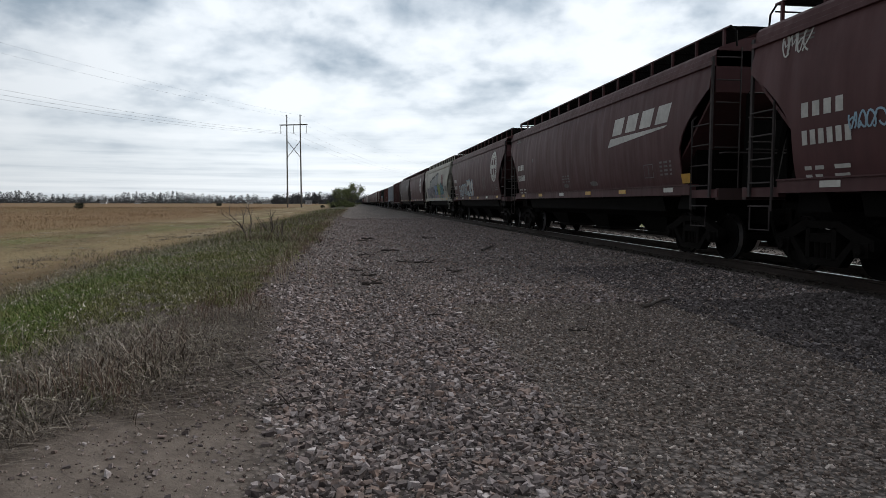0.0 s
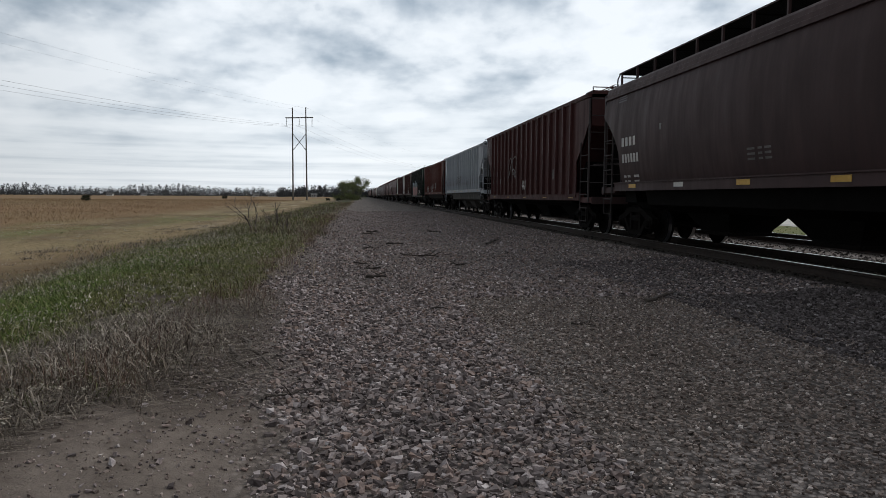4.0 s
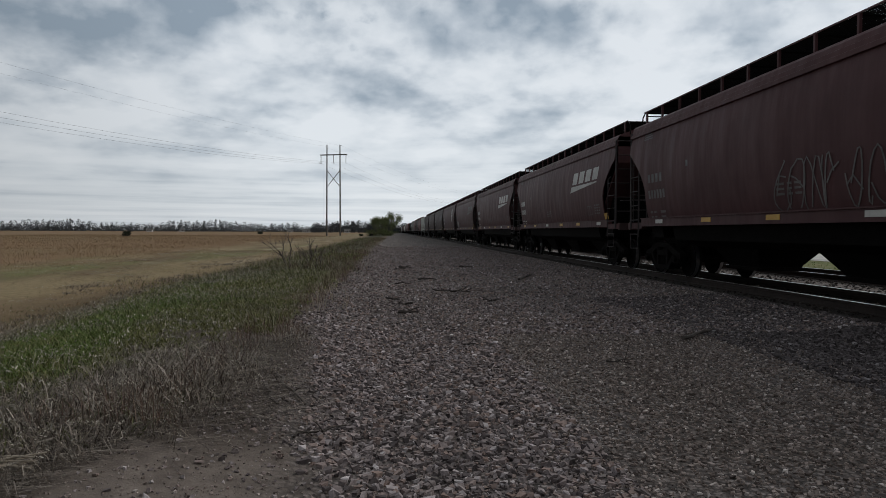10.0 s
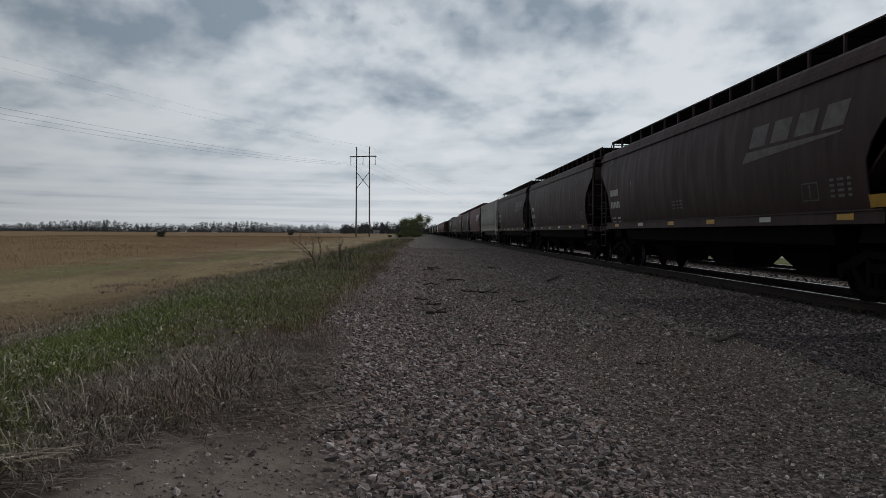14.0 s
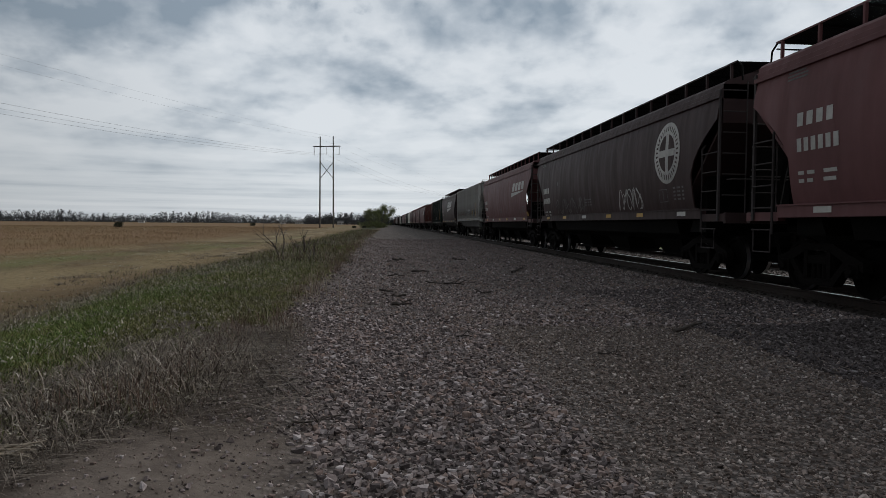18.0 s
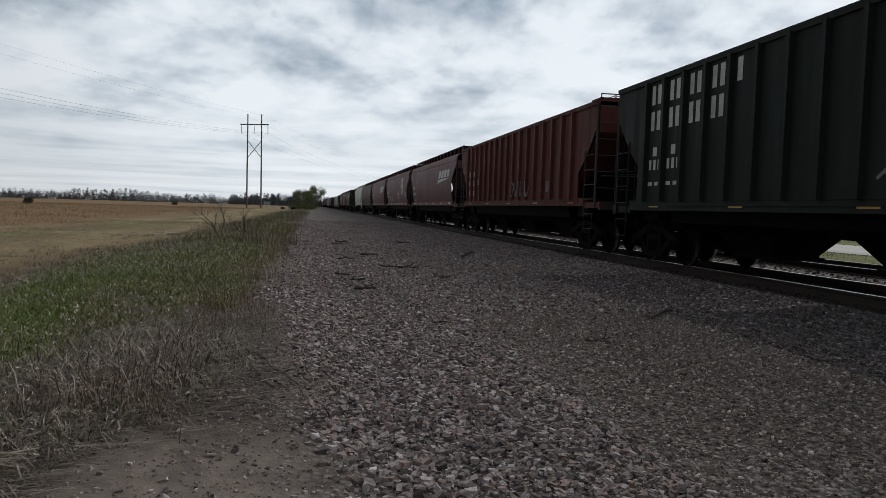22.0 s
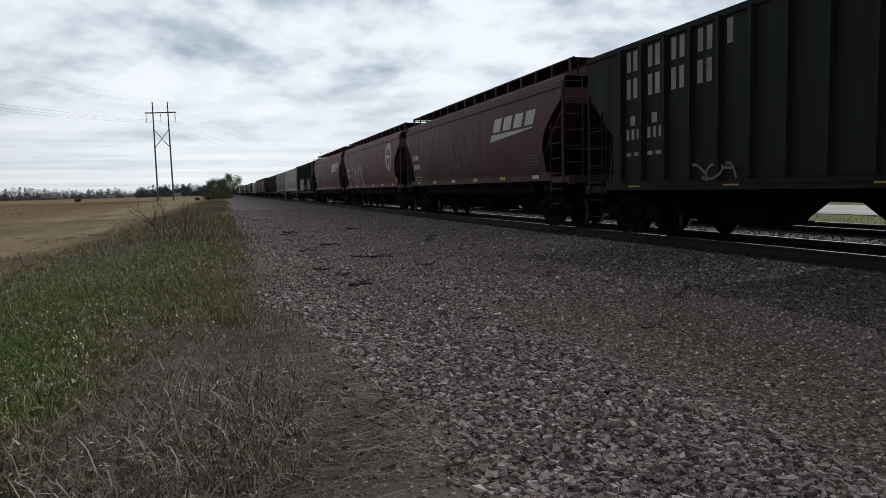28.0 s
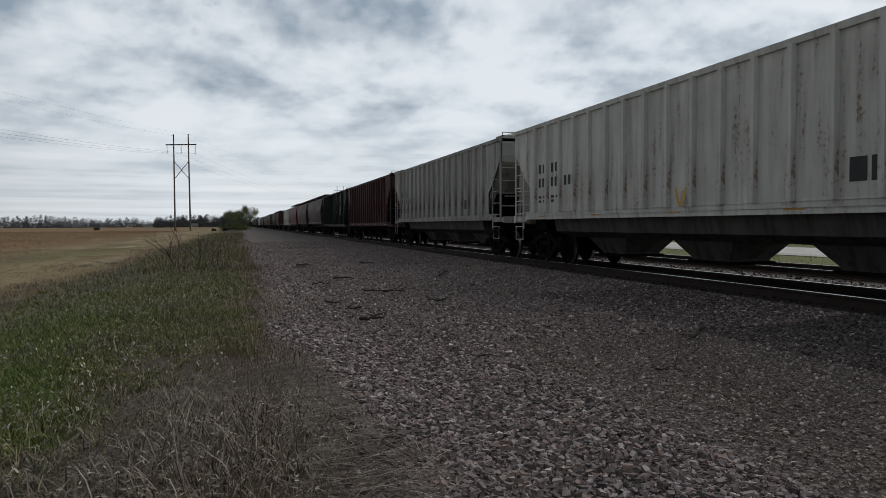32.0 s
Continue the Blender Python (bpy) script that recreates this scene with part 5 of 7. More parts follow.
    smooth_car(29, MAROON, "round", coat_word="maroon-brown", spray=((L, 4.9, 2.0, 1.6, 2.2, 5, WHITE_INK), (L, -0.8, -2.6, 2.15, 2.5, 5, WHITE_INK), (L, -1.0, -2.6, 1.7, 2.15, 4, WHITE_INK), (L, -6.1, -7.0, 1.95, 2.4, 3, WHITE_INK)))
    smooth_car(30, MAROON, coat_word="maroon-brown")
    smooth_car(31, BROWN, mark_ink=FADED_INK, spray=((L, 2.0, -1.0, 1.6, 2.0, 4, FADED_INK),))
    white = smooth_car(32, OFF_WHITE, "none", "clean off-white smooth-sided covered hopper car", num=False, spray=(("rows", 2.4, 0.2, 2.80, 2.90, 1, FADED_INK), ("line", -0.2, -2.0, 1.62, 2.15, 5, GREY_INK), ("bar", -5.0, -5.9, 1.95, 2.35, 1, DARK_INK), ("bar", -5.08, -5.4, 2.02, 2.15, 1, WHITE_INK), ("bar", -5.5, -5.82, 2.02, 2.28, 1, FADED_INK)))
    ink(white, "lettering", bars(6.85, 2.80, 0.2, (0.20,) * 4, 0.05) + bars(6.85, 2.40, 0.2, (0.15,) * 6, 0.035) + bars(6.8, 1.95, 0.06, (0.2, 0.3, 0.2), 0.04) + bars(6.8, 1.82, 0.06, (0.2, 0.3, 0.2), 0.04), DARK_INK, True, "dark lettering bars")
    ink(white, "weld_seam", [rect(y + 0.012, y - 0.012, 1.6, 3.6 - 0.3 * (i % 2)) for i, y in enumerate((6.0, 4.4, 2.7, 1.0, -1.0, -3.2, -5.4))], FADED_INK, True, "dirty vertical weld seams")
    ribbed_car(33, GREEN, "blackened green ribbed hopper car with faded lettering", 1.02, 4.12, GREY_INK, kind="green", end_coat=BRIGHT_GREEN, spray=((L, 4.0, 2.8, 1.2, 1.5, 3, FADED_INK),))
    smooth_car(34, BROWN)
    smooth_car(35, MAROON, "round", coat_word="maroon-brown", spray=(("rim", 5.2, 1.2, 1.55, 2.75, 4, FADED_INK), ("jag", 5.2, 1.2, 1.55, 2.75, 4, GREY_INK)))
    smooth_car(36, MAROON, coat_word="maroon-brown", spray=((L, 3.4, 1.6, 1.6, 2.3, 3, FADED_INK), (L, -2.4, -5.4, 1.6, 2.3, 6, FADED_INK)))
    ribbed_car(37, GREEN, "black-green ribbed hopper car with big pale graffiti", 1.02, 4.10, kind="green", end_coat=BRIGHT_GREEN,
               spray=(("blob", 3.9, -0.3, 1.9, 2.55, 4, FADED_INK), ("blob", 3.9, -0.2, 1.25, 1.95, 4, GREY_INK), ("edge", 3.9, -0.4, 1.85, 2.6, 4, WHITE_INK), ("jag", 3.4, 0.2, 1.95, 2.45, 3, GREY_INK), ("line", -0.6, -2.6, 1.3, 1.9, 6, FADED_INK), ("disc", -4.1, 0.62, 1.85, 0.6, 1, FADED_INK), ("disc", -4.15, 0.30, 1.85, 0.4, 1, DARK_INK), ("disc", -5.2, 0.42, 1.85, 0.62, 1, FADED_INK), ("disc", -5.2, 0.16, 1.85, 0.38, 1, DARK_INK),
                      ("bar", -5.75, -6.5, 1.30, 2.0, 1, MUTED_TEAL), (L, -6.2, -7.0, 2.0, 2.6, 3, FADED_INK), ("bar", -7.0, -7.12, 1.25, 2.4, 1, OXIDE)))
    ribbed_car(38, GREY, "pale grey ribbed hopper car with rust streaks", 1.30, 4.06, DARK_INK, kind="marks", spray=(("bar", -6.55, -6.68, 1.6, 2.2, 1, YELLOW), (L, -0.4, -0.7, 1.5, 1.9, 1, YELLOW)))
    ribbed_car(39, DIRTY_GREY, "dull grey ribbed hopper car", 1.30, 4.06, DARK_INK, kind="marks")
    ribbed_car(40, RIB_BROWN, "dark brown ribbed hopper car", 1.10, 4.10, kind="marks")
    ribbed_car(41, GREEN, "blackened green ribbed hopper car", 1.02, 4.10, kind="green", end_coat=BRIGHT_GREEN)
    smooth_car(42, UMBER, mark_ink=FADED_INK)
    smooth_car(43, BROWN, mark_ink=FADED_INK)
    rnd = random.Random(5)
    for k in range(44, 76):
        if rnd.random() < 0.72:
            coat = rnd.choice((BROWN, UMBER, MAROON, UMBER))
            car = hopper_car(k, True, coat, "brown smooth-sided covered hopper car far down the train", detail=1 if k < 56 else 0)
            part("block_mark", shared("swoosh", lambda: None), FADED_INK, car, "faded slanted block mark")
        else:
            coat, word = rnd.choice(((GREY, "grey"), (RIB_BROWN, "brown"), (GREEN, "black-green"), (OXIDE, "red")))
            hopper_car(k, False, coat, f"{word} ribbed hopper car far down the train", 1.2, 4.08, detail=1 if k < 56 else 0)


build_train()

# ---- gravel ----
GRAVEL = shades("crushed_stone", [(0.0, (0.070, 0.055, 0.054)), (0.22, (0.134, 0.111, 0.106)), (0.5, (0.216, 0.177, 0.170)), (0.66, (0.251, 0.180, 0.152)), (0.84, (0.310, 0.263, 0.256)), (0.97, (0.397, 0.346, 0.340)), (1.0, (0.560, 0.503, 0.496))], 0.85, 45.0, 0.4)


def stones(name, x0, x1, y0, y1, count, small, large, seed, label, flat=0.6, keep=None, power=1.0, material=None):
    """Angular stones, each a skewed block, bedded in the ground; denser towards y0."""
    r = np.random.RandomState(seed)
    x = r.uniform(x0, x1, count)
    y = y0 + (y1 - y0) * r.uniform(0, 1, count) ** power
    if keep is not None:
        ok = keep(x, y, r)
        x, y = x[ok], y[ok]
    n = len(x)
    size = small + (large - small) * r.uniform(0, 1, n) ** 2.2
    if keep is off_dirt:
        size = size * np.where(x < stone_edge(y), r.uniform(0.2, 0.75, n), 1.0)
    corner = np.array([(a, b, c) for c in (-1, 1) for b in (-1, 1) for a in (-1, 1)], float)
    v = corner[None] * (1 + r.uniform(-0.70, 0.25, (n, 8, 3)))
    v *= (size[:, None] * np.stack([r.uniform(0.7, 1.25, n), r.uniform(0.6, 1.0, n), r.uniform(0.45, 0.9, n) * flat / 0.6], 1))[:, None, :] * 0.5
    a, b = r.uniform(0, 6.283, n), r.normal(0, 0.32, n)
    c, s = np.cos(b), np.sin(b)
    v = np.stack([v[..., 0] * c[:, None] - v[..., 2] * s[:, None], v[..., 1], v[..., 0] * s[:, None] + v[..., 2] * c[:, None]], -1)
    c, s = np.cos(a), np.sin(a)
    v = np.stack([v[..., 0] * c[:, None] - v[..., 1] * s[:, None], v[..., 0] * s[:, None] + v[..., 1] * c[:, None], v[..., 2]], -1)
    v += np.stack([x, y, height(x, y) + size * r.uniform(0.0, 0.30, n)], 1)[:, None, :]
    quad = np.array([(4, 5, 7, 6), (0, 1, 5, 4), (2, 6, 7, 3), (0, 4, 6, 2), (1, 3, 7, 5)])
    f = (np.arange(n) * 8)[:, None, None] + quad[None]
    me = soup(name, v.reshape(-1, 3), f.reshape(-1, 4))
    me.materials.append(material or GRAVEL)
    return tagged(new(name, me), label, "gravel", kind="stuff")


PEBBLES = shades("packed_pebbles", [(0.0, (0.077, 0.059, 0.051)), (0.25, (0.148, 0.114, 0.099)), (0.6, (0.236, 0.186, 0.160)), (0.85, (0.319, 0.263, 0.235)), (0.96, (0.449, 0.386, 0.352)), (1.0, (0.684, 0.603, 0.560))], 0.85, 45.0, 0.4)
BED = shades("dark_bed_ballast", [(0.0, (0.016, 0.013, 0.012)), (0.6, (0.040, 0.033, 0.028)), (1.0, (0.085, 0.072, 0.062))], 0.9, 45.0, 0.4)


def off_dirt(x, y, r):
    edge = gravel_edge(y)
    keep = (x > edge + r.normal(0.0, 0.15, len(x))) | (r.uniform(0, 1, len(x)) < 0.10)
    patch = x < stone_edge(y) + 0.22 * waves(x, y, 2.0, 4) + r.normal(0, 0.07, len(x))
    return keep & (~patch | (r.uniform(0, 1, len(x)) < np.where(y < 4.1, 0.22, 0.55)))


stones("loose_gravel", -2.0, 1.35, 1.6, 9.0, 40000, 0.012, 0.058, 1, "loose pale crushed stone on the shoulder", 0.62, off_dirt)
stones("packed_gravel", 0.9, 4.8, 1.8, 11.0, 50000, 0.008, 0.032, 2, "packed brownish gravel of the service road", 0.62, None, 1.0, PEBBLES)
stones("dirt_grit", -2.2, -0.3, 2.4, 8.0, 3600, 0.005, 0.022, 9, "fine grit and pebbles on the bare dirt", 0.7, lambda x, y, r: (x > gravel_edge(y) - 0.2) & (x < stone_edge(y) + 0.2), 1.0, PEBBLES)
BALLAST = shades("trackside_ballast", [(0.0, (0.045, 0.037, 0.038)), (0.3, (0.077, 0.066, 0.065)), (0.6, (0.109, 0.092, 0.091)), (0.84, (0.142, 0.122, 0.122)), (0.97, (0.201, 0.176, 0.176)), (1.0, (0.329, 0.301, 0.297))], 0.85, 45.0, 0.4)
stones("ballast", 4.2, 7.05, 3.0, 14.0, 32000, 0.018, 0.052, 3, "dark grey crushed-stone ballast beside the rails", 0.75, None, 1.0, BALLAST)
stones("shoulder_gravel", -1.6, 7.0, 9.0, 60.0, 62000, 0.022, 0.060, 5, "grey gravel along the track", 0.65, lambda x, y, r: x > gravel_edge(y) + r.normal(-0.1, 0.2, len(x)), 1.8)
stones("near_gravel", -1.6, 7.0, -5.0, 2.2, 6000, 0.02, 0.06, 7, "grey gravel round the camera's stand", 0.6, lambda x, y, r: (x > -0.6) | (y < 0.6))
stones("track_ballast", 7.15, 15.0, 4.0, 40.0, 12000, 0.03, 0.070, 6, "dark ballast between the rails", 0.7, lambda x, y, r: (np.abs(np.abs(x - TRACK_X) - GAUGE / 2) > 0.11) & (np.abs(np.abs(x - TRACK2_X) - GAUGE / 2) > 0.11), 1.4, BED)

# ---- grass ----
DRY = shades("dry_grass", [(0.0, (0.052, 0.039, 0.030)), (0.4, (0.124, 0.098, 0.077)), (0.8, (0.240, 0.200, 0.160)), (1.0, (0.416, 0.368, 0.312))], 0.8, 8, 0)
STEMS = shades("fallen_stems", [(0.0, (0.044, 0.034, 0.027)), (0.5, (0.128, 0.102, 0.083)), (0.9, (0.256, 0.216, 0.180)), (1.0, (0.400, 0.352, 0.296))], 0.85, 8, 0)
PALE = shades("bleached_grass", [(0.0, (0.20, 0.175, 0.14)), (0.5, (0.38, 0.345, 0.285)), (1.0, (0.58, 0.54, 0.46))], 0.8, 8, 0)
REDDISH = shades("reddish_stalks", [(0.0, (0.080, 0.044, 0.033)), (0.6, (0.15, 0.098, 0.074)), (1.0, (0.24, 0.175, 0.13))], 0.8, 8, 0)
GREENS = shades("spring_grass", [(0.0, (0.055, 0.062, 0.013)), (0.45, (0.108, 0.115, 0.027)), (0.8, (0.185, 0.178, 0.062)), (1.0, (0.36, 0.325, 0.20))], 0.7, 8, 0)
LUSH = shades("lush_grass", [(0.0, (0.040, 0.070, 0.010)), (0.5, (0.084, 0.130, 0.020)), (0.9, (0.140, 0.180, 0.042)), (1.0, (0.28, 0.27, 0.12))], 0.7, 8, 0)
OLIVE = shades("weed_leaves", [(0.0, (0.040, 0.048, 0.014)), (0.5, (0.095, 0.102, 0.034)), (0.82, (0.175, 0.162, 0.085)), (1.0, (0.40, 0.365, 0.28))], 0.75, 8, 0)
PRAIRIE = shades("prairie_grass", [(0.0, (0.175, 0.112, 0.064)), (0.5, (0.225, 0.146, 0.082)), (1.0, (0.30, 0.21, 0.125))], 0.85, 4, 0)
STRAW = shades("mown_straw", [(0.0, (0.085, 0.062, 0.034)), (0.5, (0.21, 0.16, 0.088)), (1.0, (0.36, 0.29, 0.175))], 0.85, 4, 0)


def blades(name, x, y, tall, wide, lean, material, seed, label, category="grass", curl=0.5, turn=None, lift=0.0, stiff=0.6):
    """Many bent blades, two quads each."""
    r = np.random.RandomState(seed)
    n = len(x)
    a = r.uniform(0, 6.283, n) if turn is None else r.normal(turn, 0.7, n)
    d = np.stack([np.cos(a), np.sin(a), np.zeros(n)], 1)
    p = np.stack([-np.sin(a), np.cos(a), np.zeros(n)], 1)
    tw = r.uniform(0, 6.283, n)
    side = p * np.cos(tw)[:, None] + d * np.sin(tw)[:, None]
    base = np.stack([x, y, height(x, y) - 0.01 + lift], 1)
    up = np.array([0, 0, 1.0])
    mid = base + tall[:, None] * (up * 0.55 * np.cos(lean * stiff)[:, None] + d * 0.55 * np.sin(lean * stiff)[:, None])
    k = lean + curl * r.uniform(0, 1, n)
    tip = mid + tall[:, None] * 0.5 * (up * np.cos(k)[:, None] + d * np.sin(k)[:, None])
    w = wide[:, None] * side * 0.5
    v = np.stack([base - w, base + w, mid + w * 0.8, mid - w * 0.8, tip + w * 0.18, tip - w * 0.18], 1)
    f = (np.arange(n) * 6)[:, None, None] + np.array([(0, 1, 2, 3), (3, 2, 4, 5)])[None]
    me = soup(name, v.reshape(-1, 3), f.reshape(-1, 4))
    me.materials.append(material)
    return tagged(new(name, me), label, category, kind="stuff")


def scatter(seed, n, x0, x1, y0, y1, power=1.0, keep=None):
    r = np.random.RandomState(seed)
    x, y = r.uniform(x0, x1, n), y0 + (y1 - y0) * r.uniform(0, 1, n) ** power
    if keep is not None:
        ok = keep(x, y, r)
        x, y = x[ok], y[ok]
    return x, y, np.random.RandomState(seed + 500)


def in_dirt(x, y):
    return (x > -1.62 + 0.2 * waves(x, y, 2.0, 8)) & (y < 3.85 + 0.35 * waves(x, y, 2.2, 6))


def in_dead(x, y):
    """The dead, half-flattened grass between the dirt and the green of the verge."""
    return (x > np.interp(y, (3.0, 4.0, 5.0, 6.2, 8.0), (-2.05, -2.1, -2.4, -2.4, -1.35)) + 0.22 * waves(x, y, 1.6, 15)) & (y < 8.0)


def verge_left(y):
    """Where the verge gives way to the mown strip."""
    return np.interp(y, (3.0, 6.6, 11.0, 30.0), (-3.6, -4.4, -5.1, -5.4))


def tufts(name, centres, per, reach, tall, wide, material, seed, label, category="grass", curl=1.2):
    """Grass in tufts: blades that lean out from each centre and droop."""
    r = np.random.RandomState(seed)
    cx, cy = centres
    n = len(cx) * per
    big = np.repeat(r.uniform(0.45, 1.4, len(cx)), per)
    a = r.uniform(0, 6.283, n)
    d = reach * np.sqrt(r.uniform(0, 1, n)) * big
    x, y = np.repeat(cx, per) + d * np.cos(a), np.repeat(cy, per) + d * np.sin(a)
    h = tall * r.uniform(0.55, 1.1, n) * big
    lean = 0.4 + 0.8 * d / (reach * 1.3) + r.uniform(-0.3, 0.6, n)
    return blades(name, x, y, h, wide * r.uniform(0.6, 1.3, n), lean, material, seed + 1, label, category, curl, r.uniform(0, 6.283, n) * 0.5 + a)


def plumes(name, x, y, tall, lean, seed, label, heads=1.0, stem=None, head=None):
    """Thin bent stems that carry small drooping seed heads: stem and heads are two objects of stuff."""
    r = np.random.RandomState(seed)
    n = len(x)
    a = r.uniform(0, 6.283, n)
    d = np.stack([np.cos(a), np.sin(a), np.zeros(n)], 1)
    p = np.stack([-np.sin(a), np.cos(a), np.zeros(n)], 1)
    up = np.array([0, 0, 1.0])
    base = np.stack([x, y, height(x, y) - 0.01], 1)
    pts, at = [base], base
    for k, bend in enumerate((0.35, 0.9, 1.7)):
        g = (lean * bend)[:, None]
        at = at + tall[:, None] / 3 * (up * np.cos(g) + d * np.sin(g))
        pts.append(at)
    w = (r.uniform(0.0018, 0.0040, n))[:, None] * p
    v = np.stack([q for at_k, f in zip(pts, (1.0, 0.9, 0.75, 0.5)) for q in (at_k - w * f, at_k + w * f)], 1)
    f = (np.arange(n) * 8)[:, None, None] + np.array([(0, 1, 3, 2), (2, 3, 5, 4), (4, 5, 7, 6)])[None]
    me = soup(name, v.reshape(-1, 3), f.reshape(-1, 4))
    me.materials.append(stem or DRY)
    tagged(new(name, me), label, "grass", kind="stuff")
    has = r.uniform(0, 1, n) < heads
    verts = []
    for j in range(4):
        q = pts[3][has] - (pts[3][has] - pts[2][has]) * (0.18 * j)
        m = len(q)
        out = r.normal(0, 1, (m, 3))
        out[:, 2] = r.uniform(-0.9, 0.5, m)
        out /= np.linalg.norm(out, axis=1)[:, None]
        side = np.cross(out, r.normal(0, 1, (m, 3)))
        side /= np.linalg.norm(side, axis=1)[:, None]
        size = r.uniform(0.012, 0.032, m)[:, None]
        verts.append(np.stack([q, q + out * size * 0.5 + side * size * 0.10, q + out * size, q + out * size * 0.5 - side * size * 0.10], 1))
    v = np.concatenate(verts).reshape(-1, 3)
    me = soup(name + "_heads", v, np.arange(len(v)).reshape(-1, 4))
    me.materials.append(head or PALE)
    tagged(new("seed_heads", me), "small pale nodding seed heads on dry stems", "grass", kind="stuff")


def build_grass():
    # standing dead stems with pale heads on the dead ground, short weeds with pale tips in the green
    x, y, r = scatter(71, 26000, -3.0, -0.9, 3.2, 8.2, 1.0, lambda x, y, r: in_dead(x, y) & (x < gravel_edge(y) - 0.05 + r.normal(0, 0.12, len(x))) & ~in_dirt(x, y) & (waves(x, y, 1.8, 72) + r.uniform(-0.6, 0.6, len(x)) > -0.1))
    plumes("dead_stems", x, y, r.uniform(0.10, 0.34, len(x)) * (0.85 + 0.3 * waves(x, y, 1.1, 74)), r.uniform(0.5, 1.9, len(x)), 73, "standing dead grass stems of the verge", 0.4)
    x, y, r = scatter(75, 15000, -5.6, -1.2, 3.4, 24.0, 1.35, lambda x, y, r: ~in_dead(x, y) & (x < gravel_edge(y) - 0.25) & (x > verge_left(y)) & (waves(x, y, 1.1, 76) + r.uniform(-0.6, 0.6, len(x)) > 0.0))
    plumes("weed_stems", x, y, r.uniform(0.08, 0.24, len(x)), r.uniform(0.3, 1.1, len(x)), 77, "olive weed stems with pale tips on the verge", 0.7, OLIVE)
    # flattened dead stems nearest the camera and along the gravel
    x, y, r = scatter(11, 24000, -3.0, -0.4, 3.0, 7.6, 1.0, lambda x, y, r: (in_dead(x, y) | (x > gravel_edge(y))) & (~in_dirt(x, y) | ((y > 3.6) & (r.uniform(0, 1, len(x)) < 0.15))) & (x < gravel_edge(y) + r.uniform(-0.5, 0.75, len(x)) * np.exp(-((y - 4.8) / 1.3) ** 2)))
    blades("flattened_grass", x, y, r.uniform(0.10, 0.42, len(x)), r.uniform(0.003, 0.007, len(x)), r.uniform(1.35, 1.56, len(x)), STEMS, 12, "flattened dead grass stems on the verge", turn=-0.25, curl=0.05, lift=0.03, stiff=1.0)
    # wiry dry tufts nearest the camera, bleached ones among them
    near = lambda x, y, r: (x < gravel_edge(y) - 0.15) & ~in_dirt(x, y)
    x, y, r = scatter(13, 420, -3.0, -1.2, 3.0, 7.6, 1.0, lambda x, y, r: near(x, y, r) & in_dead(x, y))
    tufts("dry_tufts", (x, y), 30, 0.15, 0.15, 0.0045, DRY, 14, "wiry drooping dry tan grass tufts")
    x, y, r = scatter(41, 420, -3.2, -1.5, 3.4, 8.0, 1.0, lambda x, y, r: near(x, y, r) & in_dead(x - 0.25, y) & (x < -1.9 + 0.3 * waves(x, y, 1.7, 43)))
    tufts("pale_tufts", (x, y), 36, 0.16, 0.10, 0.006, PALE, 42, "pale bleached fallen grass tufts", curl=1.8)
    # reddish stalks as a fringe along the gravel
    x, y, r = scatter(15, 14000, -2.6, -0.75, 4.0, 40.0, 1.6, lambda x, y, r: (np.abs(x - gravel_edge(y) + 0.32) < 0.24 + 0.25 * waves(x, y, 1.2, 5)) & (r.uniform(0, 1, len(x)) < 0.75))
    blades("reddish_stalks", x, y, r.uniform(0.08, 0.30, len(x)), r.uniform(0.003, 0.0055, len(x)), r.uniform(0.0, 0.9, len(x)), REDDISH, 16, "thin reddish-brown weed stalks along the gravel")
    # green and olive tufts mixed, in patches that reach almost to the gravel
    verge = lambda x, y, r: ~in_dead(x + r.normal(0, 0.16, len(x)), y + r.normal(0, 0.25, len(x))) & (x < gravel_edge(y) - 0.3 + r.normal(0, 0.1, len(x))) & (x > verge_left(y) + 0.4 * waves(x, y, 0.9, 33) + r.normal(0, 0.2, len(x)))
    lush = lambda x, y, r: verge(x, y, r) & (np.exp(-((x - np.interp(y, (3.0, 6.0, 10.0), (-2.7, -3.5, -3.9))) / 0.9) ** 2) + 0.55 * waves(x, y, 1.1, 31) + r.uniform(-0.25, 0.25, len(x)) > 0.66)
    x, y, r = scatter(57, 2800, -5.6, -1.9, 3.1, 15.0, 1.1, lush)
    tufts("lush_grass", (x, y), 58, 0.17, 0.115, 0.0075, LUSH, 58, "lush bright green spring grass on the verge", curl=1.1)
    x, y, r = scatter(17, 1900, -5.8, -1.4, 3.1, 15.0, 1.15, lambda x, y, r: verge(x, y, r) & (0.9 * waves(x, y, 1.3, 35) + r.uniform(-0.5, 0.5, len(x)) > -0.15))
    tufts("green_grass", (x, y), 48, 0.16, 0.125, 0.0065, GREENS, 18, "fresh yellow-green spring grass tufts on the verge", curl=1.2)
    x, y, r = scatter(59, 1300, -5.0, -1.5, 6.5, 22.0, 1.2, lambda x, y, r: verge(x, y, r) & (waves(x, y, 1.5, 37) + r.uniform(-0.3, 0.3, len(x)) > 0.25))
    tufts("matted_grass", (x, y), 34, 0.20, 0.09, 0.006, DRY, 60, "patches of matted dead grass among the green", curl=1.8)
    x, y, r = scatter(61, 160, -3.0, -1.3, 3.6, 7.6, 1.0, lambda x, y, r: in_dead(x, y) & near(x, y, r))
    tufts("olive_tufts", (x, y), 24, 0.13, 0.15, 0.007, OLIVE, 62, "olive grass tufts among the dead stems", curl=1.0)
